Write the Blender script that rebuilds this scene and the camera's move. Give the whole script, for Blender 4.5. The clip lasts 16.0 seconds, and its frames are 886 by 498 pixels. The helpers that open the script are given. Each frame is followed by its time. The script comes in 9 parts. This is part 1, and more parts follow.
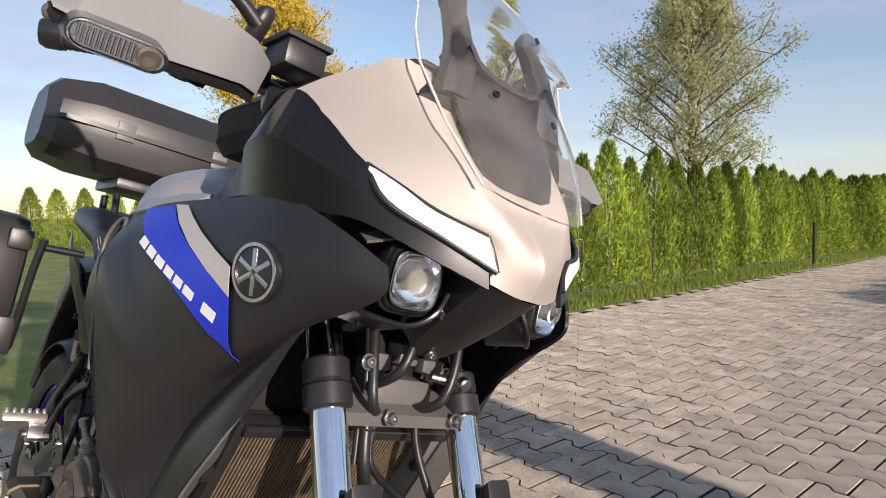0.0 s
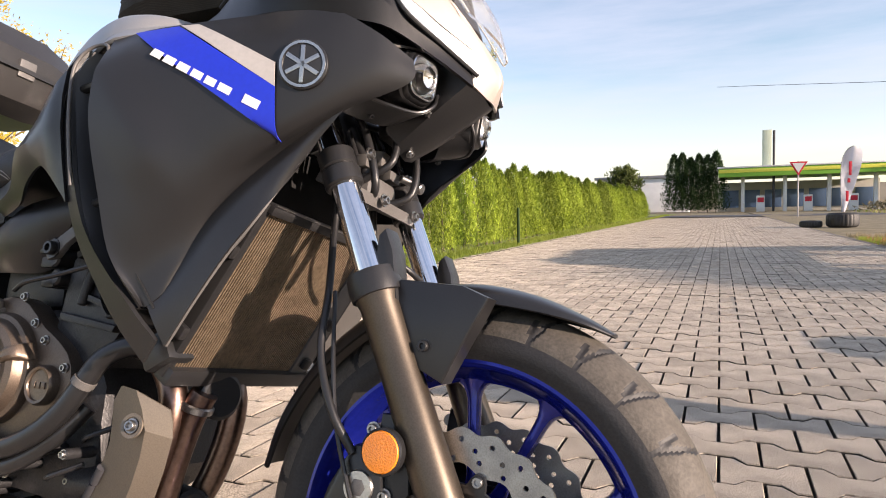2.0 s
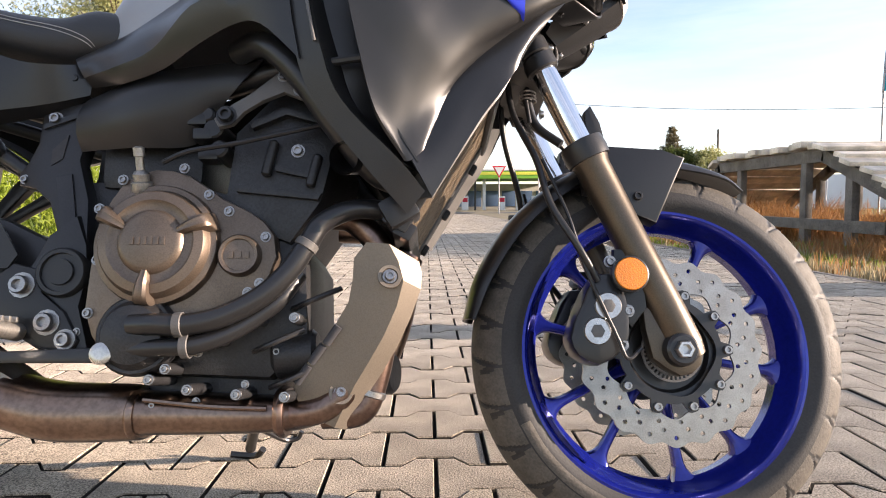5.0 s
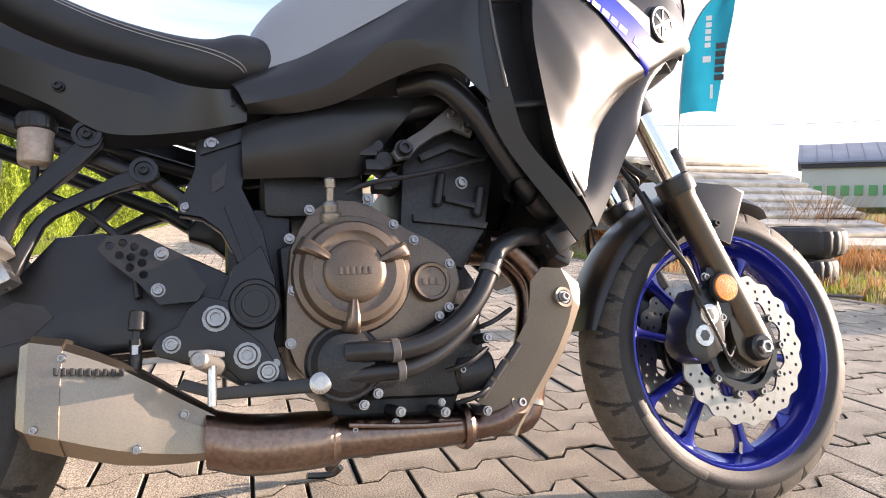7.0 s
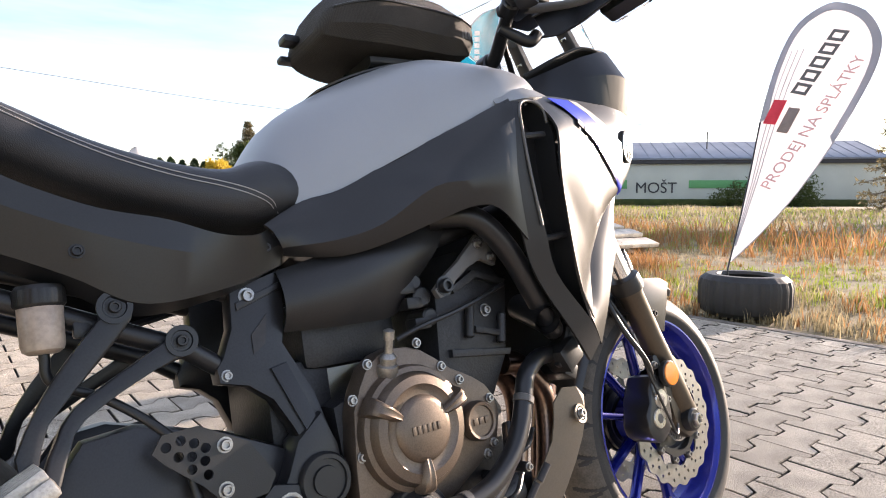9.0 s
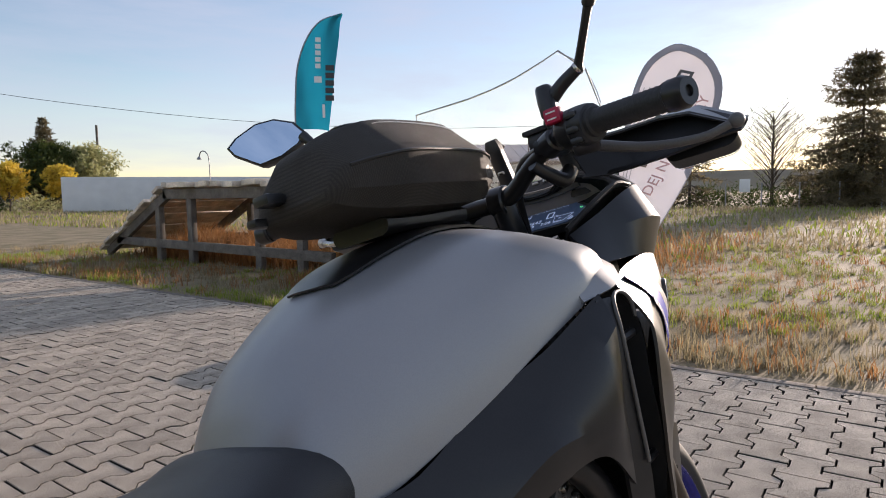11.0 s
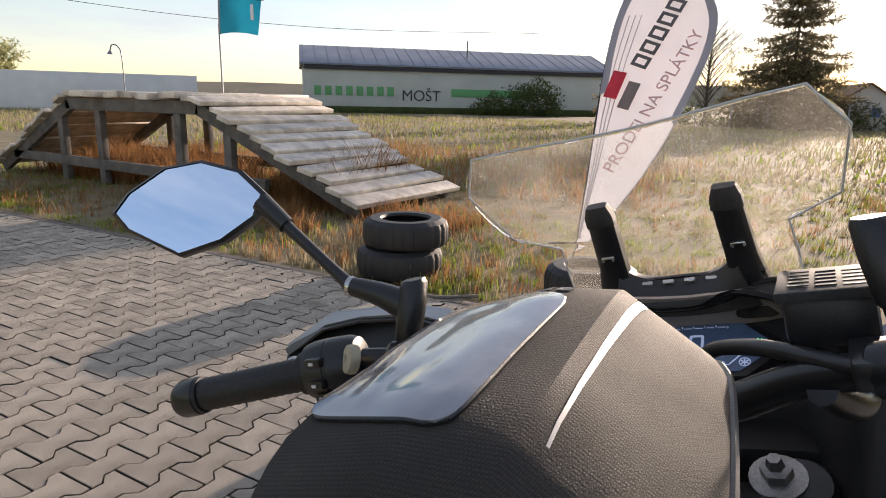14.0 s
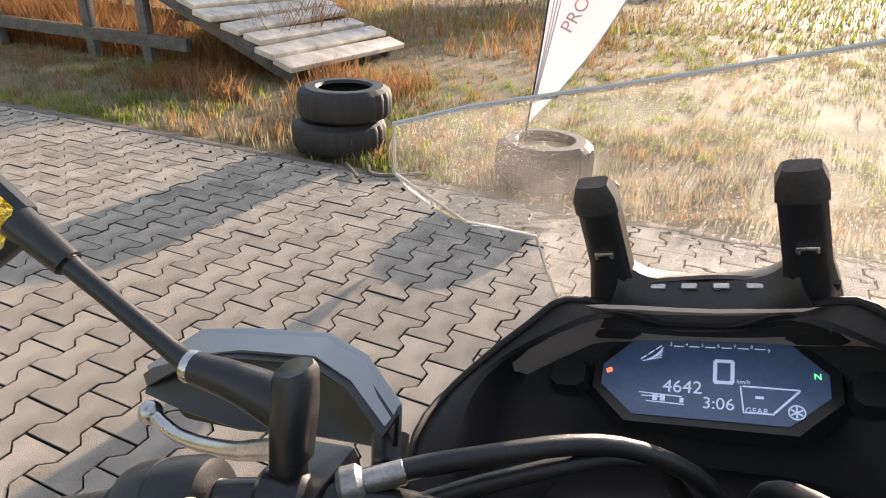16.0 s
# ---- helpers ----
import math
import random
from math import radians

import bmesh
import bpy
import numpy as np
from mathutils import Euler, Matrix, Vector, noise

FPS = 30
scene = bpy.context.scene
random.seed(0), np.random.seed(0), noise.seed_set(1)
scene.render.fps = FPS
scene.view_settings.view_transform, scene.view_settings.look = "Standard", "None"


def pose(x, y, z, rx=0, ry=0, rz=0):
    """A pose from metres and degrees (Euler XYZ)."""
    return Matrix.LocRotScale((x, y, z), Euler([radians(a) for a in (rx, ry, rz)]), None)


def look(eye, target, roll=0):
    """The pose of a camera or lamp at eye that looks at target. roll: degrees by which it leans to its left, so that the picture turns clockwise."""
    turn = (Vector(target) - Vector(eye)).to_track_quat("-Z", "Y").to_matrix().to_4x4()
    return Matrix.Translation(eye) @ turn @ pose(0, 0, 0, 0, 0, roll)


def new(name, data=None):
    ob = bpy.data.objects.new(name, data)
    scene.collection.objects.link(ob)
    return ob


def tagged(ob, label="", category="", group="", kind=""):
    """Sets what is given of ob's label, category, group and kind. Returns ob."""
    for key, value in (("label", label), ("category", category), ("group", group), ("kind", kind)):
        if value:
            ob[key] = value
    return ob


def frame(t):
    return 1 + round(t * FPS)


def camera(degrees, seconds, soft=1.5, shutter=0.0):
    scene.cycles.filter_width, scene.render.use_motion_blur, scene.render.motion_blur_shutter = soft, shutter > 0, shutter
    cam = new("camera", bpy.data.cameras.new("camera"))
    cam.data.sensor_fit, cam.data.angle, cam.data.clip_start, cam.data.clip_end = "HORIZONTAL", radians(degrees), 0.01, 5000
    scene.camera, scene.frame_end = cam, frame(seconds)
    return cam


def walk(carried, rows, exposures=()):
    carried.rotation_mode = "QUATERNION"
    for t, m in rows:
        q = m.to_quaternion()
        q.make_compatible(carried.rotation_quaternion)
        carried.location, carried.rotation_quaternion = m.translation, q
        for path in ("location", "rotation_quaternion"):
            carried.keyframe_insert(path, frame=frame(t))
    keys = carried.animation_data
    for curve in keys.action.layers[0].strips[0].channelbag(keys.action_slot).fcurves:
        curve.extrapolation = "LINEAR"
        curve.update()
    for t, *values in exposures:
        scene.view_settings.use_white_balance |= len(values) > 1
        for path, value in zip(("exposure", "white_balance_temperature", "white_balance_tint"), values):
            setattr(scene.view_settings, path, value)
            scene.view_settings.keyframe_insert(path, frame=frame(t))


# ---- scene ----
cam = camera(70.23, 16.0, 1.0)
PATH = [
    (0.0, look((0.4, -0.296, 0.954), (-1.095, 1.027, 0.843), -0.6)),
    (0.5, look((0.359, -0.402, 0.914), (-0.99, 1.071, 0.81), -1.2)),
    (1.0, look((0.348, -0.536, 0.872), (-0.84, 1.069, 0.764), -1.2)),
    (1.5, look((0.335, -0.63, 0.785), (-0.668, 1.096, 0.67), -1.1)),
    (2.0, look((0.289, -0.691, 0.709), (-0.516, 1.136, 0.589), -1.2)),
    (2.5, look((0.219, -0.744, 0.614), (-0.39, 1.157, 0.491), -1.1)),
    (3.0, look((0.133, -0.805, 0.528), (-0.294, 1.144, 0.399), -1.0)),
    (3.5, look((0.043, -0.873, 0.483), (-0.211, 1.107, 0.351), -0.8)),
    (4.0, look((-0.076, -0.917, 0.501), (-0.194, 1.075, 0.367), -0.7)),
    (4.5, look((-0.219, -0.962, 0.526), (-0.251, 1.034, 0.391), -0.4)),
    (5.0, look((-0.375, -0.979, 0.53), (-0.324, 1.016, 0.393), -0.3)),
    (5.2, look((-0.439, -0.986, 0.534), (-0.343, 1.007, 0.394), -0.3)),
    (7.3, look((-0.982, -0.99, 0.595), (-0.293, 0.882, 0.455), -0.0)),
    (7.5, look((-1.03, -0.968, 0.618), (-0.286, 0.882, 0.468), 0.0)),
    (8.0, look((-1.119, -0.915, 0.679), (-0.216, 0.863, 0.523), 0.1)),
    (8.5, look((-1.198, -0.84, 0.739), (-0.126, 0.841, 0.578), 0.0)),
    (9.0, look((-1.266, -0.77, 0.799), (-0.012, 0.78, 0.633), 0.1)),
    (9.5, look((-1.286, -0.654, 0.862), (0.125, 0.754, 0.692), 0.2)),
    (10.0, look((-1.302, -0.533, 0.953), (0.202, 0.775, 0.789), 0.0)),
    (10.2, look((-1.305, -0.49, 0.976), (0.224, 0.789, 0.819), -0.3)),
    (12.3, pose(-1.085, -0.100, 1.200, 85.20, -0.60, -59.27)),
    (12.5, pose(-1.062, -0.066, 1.206, 85.90, -0.81, -59.50)),
    (13.0, pose(-1.011, -0.000, 1.233, 84.20, -1.05, -59.46)),
    (13.5, pose(-0.948, 0.078, 1.263, 80.88, -1.13, -59.61)),
    (14.0, pose(-0.868, 0.139, 1.296, 76.72, -1.16, -59.98)),
    (14.5, pose(-0.803, 0.178, 1.322, 72.56, -1.13, -61.07)),
    (15.0, pose(-0.734, 0.205, 1.347, 68.64, -1.17, -62.20)),
    (15.5, pose(-0.668, 0.232, 1.352, 65.24, -1.17, -63.50)),
    (16.0, pose(-0.606, 0.258, 1.341, 63.84, -1.29, -64.74)),
]
EXPOSURE = [(0.0, 0.50, 6150, 19), (1.5, 1.0, 6600, 23), (3.0, 1.24, 6650, 22), (5.0, 1.52, 6650, 21), (7.3, 1.80, 6750, 23), (9.0, 1.70, 6600, 21), (10.2, 1.05, 6400, 20), (12.3, 0.40, 6400, 25), (13.0, 0.52, 6550, 24), (14.0, 0.80, 6750, 21), (15.0, 1.22, 6950, 20), (16.0, 1.42, 6900, 19)]
walk(cam, PATH, EXPOSURE)

# ---- daylight: low autumn sun straight ahead of the motorcycle ----
SUN_EL, SUN_AZ = 11.5, -6.0        # degrees above the horizon, degrees from +x towards +y
world = bpy.data.worlds.new("sky")
scene.world = world
world.use_nodes = True
wn, wl = world.node_tree.nodes, world.node_tree.links
wn.clear()
sky = wn.new("ShaderNodeTexSky")
sky.sky_type = "NISHITA"
sky.sun_disc = False
sky.sun_elevation = radians(SUN_EL)
sky.sun_rotation = radians(90 - SUN_AZ)
sky.dust_density, sky.air_density, sky.ozone_density = 0.15, 1.0, 1.0
w_tc, w_map, w_noise = wn.new("ShaderNodeTexCoord"), wn.new("ShaderNodeMapping"), wn.new("ShaderNodeTexNoise")
w_map.inputs["Scale"].default_value = (1.2, 2.0, 9.0)
w_map.inputs["Rotation"].default_value = (0.15, 0.1, 0.4)
w_noise.inputs["Scale"].default_value, w_noise.inputs["Detail"].default_value = 1.6, 8.0
w_noise.inputs["Roughness"].default_value = 0.6
w_ramp = wn.new("ShaderNodeValToRGB")
w_ramp.color_ramp.elements[0].position, w_ramp.color_ramp.elements[1].position = 0.30, 0.74
w_ramp.color_ramp.elements[1].color = (0.78, 0.78, 0.78, 1)
w_mix = wn.new("ShaderNodeMix")
w_mix.data_type = "RGBA"
w_bg, w_out = wn.new("ShaderNodeBackground"), wn.new("ShaderNodeOutputWorld")
w_bg.inputs["Strength"].default_value = 0.12
wl.new(w_tc.outputs["Generated"], w_map.inputs["Vector"])
wl.new(w_map.outputs["Vector"], w_noise.inputs["Vector"])
wl.new(w_noise.outputs["Fac"], w_ramp.inputs["Fac"])
wl.new(w_ramp.outputs["Color"], w_mix.inputs["Factor"])
wl.new(sky.outputs["Color"], w_mix.inputs["A"])
w_mix.inputs["B"].default_value = (3.3, 3.65, 4.2, 1)
wl.new(w_mix.outputs["Result"], w_bg.inputs["Color"])
wl.new(w_bg.outputs["Background"], w_out.inputs["Surface"])
sun_data = bpy.data.lights.new("sun", "SUN")
sun_data.energy, sun_data.angle, sun_data.color = 5.0, radians(0.6), (1.0, 0.86, 0.68)
sun = new("sun", sun_data)
sun_dir = Vector((math.cos(radians(SUN_EL)) * math.cos(radians(SUN_AZ)), math.cos(radians(SUN_EL)) * math.sin(radians(SUN_AZ)), math.sin(radians(SUN_EL))))
sun.matrix_world = look(sun_dir * 60, (0, 0, 0))
# ---- materials ----
def surf(name, col, rough=0.5, metal=0.0, var=0.15, scale=12.0, bump=0.1, bscale=150.0, rvar=0.15, coat=0.0, col2=None, spec=0.5, rnd=0.0, alpha=None, speck=None):
    """A procedural surface: two scales of colour variation, uneven gloss, fine relief."""
    m = bpy.data.materials.new(name)
    m.use_nodes = True
    nt = m.node_tree
    n, l = nt.nodes, nt.links
    b = n["Principled BSDF"]
    b.inputs["Metallic"].default_value = metal
    b.inputs["Specular IOR Level"].default_value = spec
    b.inputs["Coat Weight"].default_value = coat
    b.inputs["Coat Roughness"].default_value = 0.08
    tc = n.new("ShaderNodeTexCoord")
    big, fine = n.new("ShaderNodeTexNoise"), n.new("ShaderNodeTexNoise")
    big.inputs["Scale"].default_value, big.inputs["Detail"].default_value = scale, 6.0
    fine.inputs["Scale"].default_value, fine.inputs["Detail"].default_value = bscale, 3.0
    for t in (big, fine):
        l.new(tc.outputs["Object"], t.inputs["Vector"])
    mix = n.new("ShaderNodeMix")
    mix.data_type = "RGBA"
    c2 = col2 or tuple(min(1, c * (1 - var)) for c in col)
    hi = tuple(min(1, c * (1 + var)) for c in col)
    mix.inputs["A"].default_value, mix.inputs["B"].default_value = (*hi, 1), (*c2, 1)
    ramp = n.new("ShaderNodeMapRange")
    ramp.inputs["From Min"].default_value, ramp.inputs["From Max"].default_value = 0.3, 0.7
    l.new(big.outputs["Fac"], ramp.inputs["Value"])
    l.new(ramp.outputs["Result"], mix.inputs["Factor"])
    out = mix.outputs["Result"]
    fm = n.new("ShaderNodeMix")
    fm.data_type, fm.blend_type = "RGBA", "MULTIPLY"
    fm.inputs["Factor"].default_value = speck if speck is not None else min(1, var * 1.5)
    grain = n.new("ShaderNodeMapRange")
    grain.inputs["From Min"].default_value, grain.inputs["From Max"].default_value = 0.32, 0.62
    l.new(fine.outputs["Fac"], grain.inputs["Value"])
    l.new(out, fm.inputs["A"])
    l.new(grain.outputs["Result"], fm.inputs["B"])
    out = fm.outputs["Result"]
    if rnd:
        oi, hs = n.new("ShaderNodeObjectInfo"), n.new("ShaderNodeHueSaturation")
        geo = n.new("ShaderNodeNewGeometry")
        add = n.new("ShaderNodeMath")
        add.operation = "ADD"
        l.new(oi.outputs["Random"], add.inputs[0])
        l.new(geo.outputs["Random Per Island"], add.inputs[1])
        fr = n.new("ShaderNodeMath")
        fr.operation = "FRACT"
        l.new(add.outputs[0], fr.inputs[0])
        mr = n.new("ShaderNodeMapRange")
        mr.inputs["To Min"].default_value, mr.inputs["To Max"].default_value = 1 - rnd, 1 + rnd
        l.new(fr.outputs[0], mr.inputs["Value"])
        l.new(mr.outputs["Result"], hs.inputs["Value"])
        l.new(out, hs.inputs["Color"])
        out = hs.outputs["Color"]
    l.new(out, b.inputs["Base Color"])
    rr = n.new("ShaderNodeMapRange")
    rr.inputs["To Min"].default_value, rr.inputs["To Max"].default_value = max(0.02, rough - rvar * rough), min(1, rough + rvar * rough)
    l.new(big.outputs["Fac"], rr.inputs["Value"])
    l.new(rr.outputs["Result"], b.inputs["Roughness"])
    if bump:
        bp = n.new("ShaderNodeBump")
        bp.inputs["Strength"].default_value, bp.inputs["Distance"].default_value = bump, 0.002
        l.new(fine.outputs["Fac"], bp.inputs["Height"])
        l.new(bp.outputs["Normal"], b.inputs["Normal"])
    if alpha is not None:
        b.inputs["Alpha"].default_value = alpha
    return m


def glass(name, col=(1, 1, 1), rough=0.0, tint=0.0):
    m = bpy.data.materials.new(name)
    m.use_nodes = True
    b = m.node_tree.nodes["Principled BSDF"]
    b.inputs["Base Color"].default_value = (*col, 1)
    b.inputs["Transmission Weight"].default_value = 1.0
    b.inputs["Roughness"].default_value = rough
    b.inputs["IOR"].default_value = 1.08 if tint else 1.45
    return m


def leafy(name, a, b_, rough=0.6, translucent=0.35):
    """Foliage and grass: colour by island, light passes through."""
    m = bpy.data.materials.new(name)
    m.use_nodes = True
    n, l = m.node_tree.nodes, m.node_tree.links
    b = n["Principled BSDF"]
    geo, noise_, tc = n.new("ShaderNodeNewGeometry"), n.new("ShaderNodeTexNoise"), n.new("ShaderNodeTexCoord")
    noise_.inputs["Scale"].default_value = 1.3
    l.new(tc.outputs["Object"], noise_.inputs["Vector"])
    add = n.new("ShaderNodeMath")
    add.operation = "MULTIPLY_ADD"
    add.inputs[1].default_value = 0.6
    l.new(geo.outputs["Random Per Island"], add.inputs[0])
    sc = n.new("ShaderNodeMapRange")
    sc.inputs["From Min"].default_value, sc.inputs["From Max"].default_value = 0.35, 0.65
    sc.inputs["To Max"].default_value = 0.5
    l.new(noise_.outputs["Fac"], sc.inputs["Value"])
    l.new(sc.outputs["Result"], add.inputs[2])
    mix = n.new("ShaderNodeMix")
    mix.data_type = "RGBA"
    mix.inputs["A"].default_value, mix.inputs["B"].default_value = (*a, 1), (*b_, 1)
    l.new(add.outputs[0], mix.inputs["Factor"])
    l.new(mix.outputs["Result"], b.inputs["Base Color"])
    b.inputs["Roughness"].default_value = rough
    b.inputs["Specular IOR Level"].default_value = 0.25
    tr, ms, out = n.new("ShaderNodeBsdfTranslucent"), n.new("ShaderNodeMixShader"), n["Material Output"]
    l.new(mix.outputs["Result"], tr.inputs["Color"])
    ms.inputs["Fac"].default_value = translucent
    l.new(b.outputs["BSDF"], ms.inputs[1])
    l.new(tr.outputs["BSDF"], ms.inputs[2])
    l.new(ms.outputs["Shader"], out.inputs["Surface"])
    return m


def by_plant(m, spread):
    """Makes each plant of a row lighter or darker than its neighbours."""
    n, l = m.node_tree.nodes, m.node_tree.links
    mix = [q for q in n if q.bl_idname == "ShaderNodeMix"][0]
    oi, mr, hs = n.new("ShaderNodeObjectInfo"), n.new("ShaderNodeMapRange"), n.new("ShaderNodeHueSaturation")
    mr.inputs["To Min"].default_value, mr.inputs["To Max"].default_value = 1 - spread, 1 + spread * 0.6
    l.new(oi.outputs["Random"], mr.inputs["Value"])
    l.new(mr.outputs["Result"], hs.inputs["Value"])
    l.new(mix.outputs["Result"], hs.inputs["Color"])
    for q in n:
        if q.bl_idname == "ShaderNodeBsdfPrincipled":
            l.new(hs.outputs["Color"], q.inputs["Base Color"])
        if q.bl_idname == "ShaderNodeBsdfTranslucent":
            l.new(hs.outputs["Color"], q.inputs["Color"])


def glow(name, col, strength):
    m = bpy.data.materials.new(name)
    m.use_nodes = True
    b = m.node_tree.nodes["Principled BSDF"]
    b.inputs["Base Color"].default_value = (*col, 1)
    b.inputs["Emission Color"].default_value = (*col, 1)
    b.inputs["Emission Strength"].default_value = strength
    return m


M_PAVER = surf("concrete paver", (0.62, 0.53, 0.42), 0.88, var=0.26, scale=7.0, bump=0.9, bscale=300, speck=0.85, rnd=0.15, spec=0.3)
M_PAVER.node_tree.nodes["Principled BSDF"].inputs["Diffuse Roughness"].default_value = 0.7
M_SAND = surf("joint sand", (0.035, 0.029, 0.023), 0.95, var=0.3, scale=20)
M_KERB = surf("kerb stone", (0.20, 0.17, 0.14), 0.9, var=0.25, bump=0.4)
M_SOIL = surf("dry field soil", (0.25, 0.19, 0.11), 0.95, var=0.3, scale=1.6, bump=0.6, bscale=60, col2=(0.15, 0.13, 0.055))
M_LAWN = surf("lawn soil", (0.20, 0.24, 0.05), 0.95, var=0.3, scale=2.0, bump=0.5, bscale=80)
M_ASPH = surf("asphalt", (0.055, 0.055, 0.058), 0.9, var=0.2, scale=1.0, bump=0.4, bscale=120)
M_BLACK = surf("black plastic", (0.018, 0.018, 0.019), 0.38, spec=0.5, var=0.2, scale=9, bump=0.12, bscale=700, rvar=0.25)
M_GLOSSB = surf("satin black fairing plastic", (0.006, 0.006, 0.0075), 0.33, spec=0.34, var=0.15, bump=0.03, bscale=500)
M_BLACKG = surf("satin black paint", (0.015, 0.015, 0.016), 0.31, spec=0.55, var=0.15, bump=0.03, bscale=500)
M_MATTE = surf("matt black plastic", (0.012, 0.012, 0.0125), 0.62, spec=0.3, var=0.2, scale=9, bump=0.15, bscale=700)
M_PANEL = surf("matt grey black paint", (0.014, 0.0138, 0.0145), 0.37, spec=0.56, var=0.16, scale=6, bump=0.05, bscale=900, metal=0.08, rvar=0.2)
# nose silver: the beige of sunlight on grey paint is in its colour
M_SILVER = surf("matt silver paint", (0.385, 0.345, 0.31), 0.50, var=0.05, scale=4, bump=0.03, bscale=900, metal=0.25)
M_TANK = surf("matt silver tank paint", (0.33, 0.335, 0.345), 0.40, var=0.05, scale=4, bump=0.03, bscale=900, metal=0.4)
M_BLUE = surf("blue painted rim", (0.011, 0.020, 0.27), 0.2, var=0.12, scale=8, bump=0.02, metal=0.5, coat=0.4)
M_BLUEGFX = surf("blue decal", (0.01, 0.03, 0.5), 0.35, var=0.05, bump=0.0)
M_GREYGFX = surf("silver decal", (0.42, 0.40, 0.38), 0.4, var=0.05, bump=0.0)
M_WHITEGFX = surf("white decal", (0.75, 0.75, 0.75), 0.4, var=0.03, bump=0.0)
M_RUBBER = surf("tyre rubber", (0.022, 0.021, 0.021), 0.6, var=0.25, scale=8, bump=0.2, bscale=300)
# tread paler than the sidewall: dust, with sunlight put into the colour
M_DUST_LIT = surf("dusty tyre tread", (0.085, 0.074, 0.060), 0.7, var=0.2, scale=45, bump=0.3, bscale=250)
M_CHROME = surf("chromed fork tube", (0.78, 0.79, 0.82), 0.07, metal=1.0, var=0.03, bump=0.0)
M_BOLT = surf("dull bolt steel", (0.40, 0.39, 0.38), 0.34, metal=1.0, var=0.2, scale=60, bump=0.05, bscale=600)
M_STEEL = surf("steel", (0.55, 0.54, 0.52), 0.28, metal=1.0, var=0.12, scale=30, bump=0.05, bscale=400)
M_DISC = surf("brake disc steel", (0.36, 0.345, 0.32), 0.36, metal=1.0, var=0.15, scale=40, bump=0.1, bscale=500)
M_ALU = surf("cast aluminium", (0.42, 0.40, 0.37), 0.42, metal=0.9, var=0.15, scale=18, bump=0.2, bscale=350)
M_FORK = surf("bronze grey fork slider", (0.11, 0.09, 0.07), 0.36, metal=0.8, var=0.12, bump=0.04, bscale=500)
M_CASE = surf("bronze engine cover", (0.175, 0.135, 0.105), 0.40, metal=0.75, var=0.15, scale=14, bump=0.12, bscale=500)
M_ENGINE = surf("black engine casting", (0.028, 0.028, 0.030), 0.42, metal=0.2, var=0.3, scale=20, bump=0.3, bscale=300)
M_FRAME = surf("black frame paint", (0.018, 0.018, 0.020), 0.34, var=0.2, bump=0.05, bscale=400)
M_EXH = surf("heat tinted exhaust steel", (0.27, 0.20, 0.155), 0.30, metal=1.0, var=0.18, scale=5, bump=0.04, col2=(0.17, 0.105, 0.09))
M_MUFF = surf("brushed muffler steel", (0.32, 0.27, 0.21), 0.38, metal=1.0, var=0.1, scale=6, bump=0.06, bscale=500)
M_SHIELD = surf("satin heat shield steel", (0.23, 0.195, 0.155), 0.56, metal=0.7, var=0.10, scale=7, bump=0.05, bscale=500)
M_SEAT = surf("black vinyl seat", (0.026, 0.026, 0.028), 0.42, var=0.15, bump=0.35, bscale=900)
M_FABRICD = surf("dusty grey fabric", (0.048, 0.042, 0.035), 0.82, var=0.18, bump=0.3, bscale=900, spec=0.28)


def add_weave(m, step, depth=0.5, dark=0.25):
    """Adds a basket weave to a cloth: crossing threads in relief and in tone."""
    nt = m.node_tree
    n, l = nt.nodes, nt.links
    b = n["Principled BSDF"]
    tc = n.new("ShaderNodeTexCoord")
    w = []
    for d in ((1, 0, 0), (0, 1, 1.6)):
        t, dot = n.new("ShaderNodeTexWave"), n.new("ShaderNodeVectorMath")
        dot.operation = "DOT_PRODUCT"
        dot.inputs[1].default_value = d
        along = n.new("ShaderNodeCombineXYZ")
        t.bands_direction = "X"
        t.inputs["Scale"].default_value = 0.314 / step
        t.inputs["Distortion"].default_value = 0.6
        t.inputs["Detail"].default_value = 1.0
        l.new(tc.outputs["Object"], dot.inputs[0])
        l.new(dot.outputs["Value"], along.inputs["X"])
        l.new(along.outputs["Vector"], t.inputs["Vector"])
        w.append(t)
    mx = n.new("ShaderNodeMath")
    mx.operation = "MULTIPLY"
    l.new(w[0].outputs["Fac"], mx.inputs[0])
    l.new(w[1].outputs["Fac"], mx.inputs[1])
    bp_ = n.new("ShaderNodeBump")
    bp_.inputs["Strength"].default_value = depth
    bp_.inputs["Distance"].default_value = step * 0.5
    l.new(mx.outputs[0], bp_.inputs["Height"])
    if b.inputs["Normal"].links:
        l.new(b.inputs["Normal"].links[0].from_socket, bp_.inputs["Normal"])
    l.new(bp_.outputs["Normal"], b.inputs["Normal"])
    src = b.inputs["Base Color"].links[0].from_socket
    mul, rg = n.new("ShaderNodeMix"), n.new("ShaderNodeMapRange")
    mul.data_type, mul.blend_type = "RGBA", "MULTIPLY"
    mul.inputs["Factor"].default_value = 1.0
    rg.inputs["From Max"].default_value = 0.7
    rg.inputs["To Min"].default_value, rg.inputs["To Max"].default_value = dark, 1.25
    l.new(mx.outputs[0], rg.inputs["Value"])
    l.new(src, mul.inputs["A"])
    l.new(rg.outputs["Result"], mul.inputs["B"])
    l.new(mul.outputs["Result"], b.inputs["Base Color"])


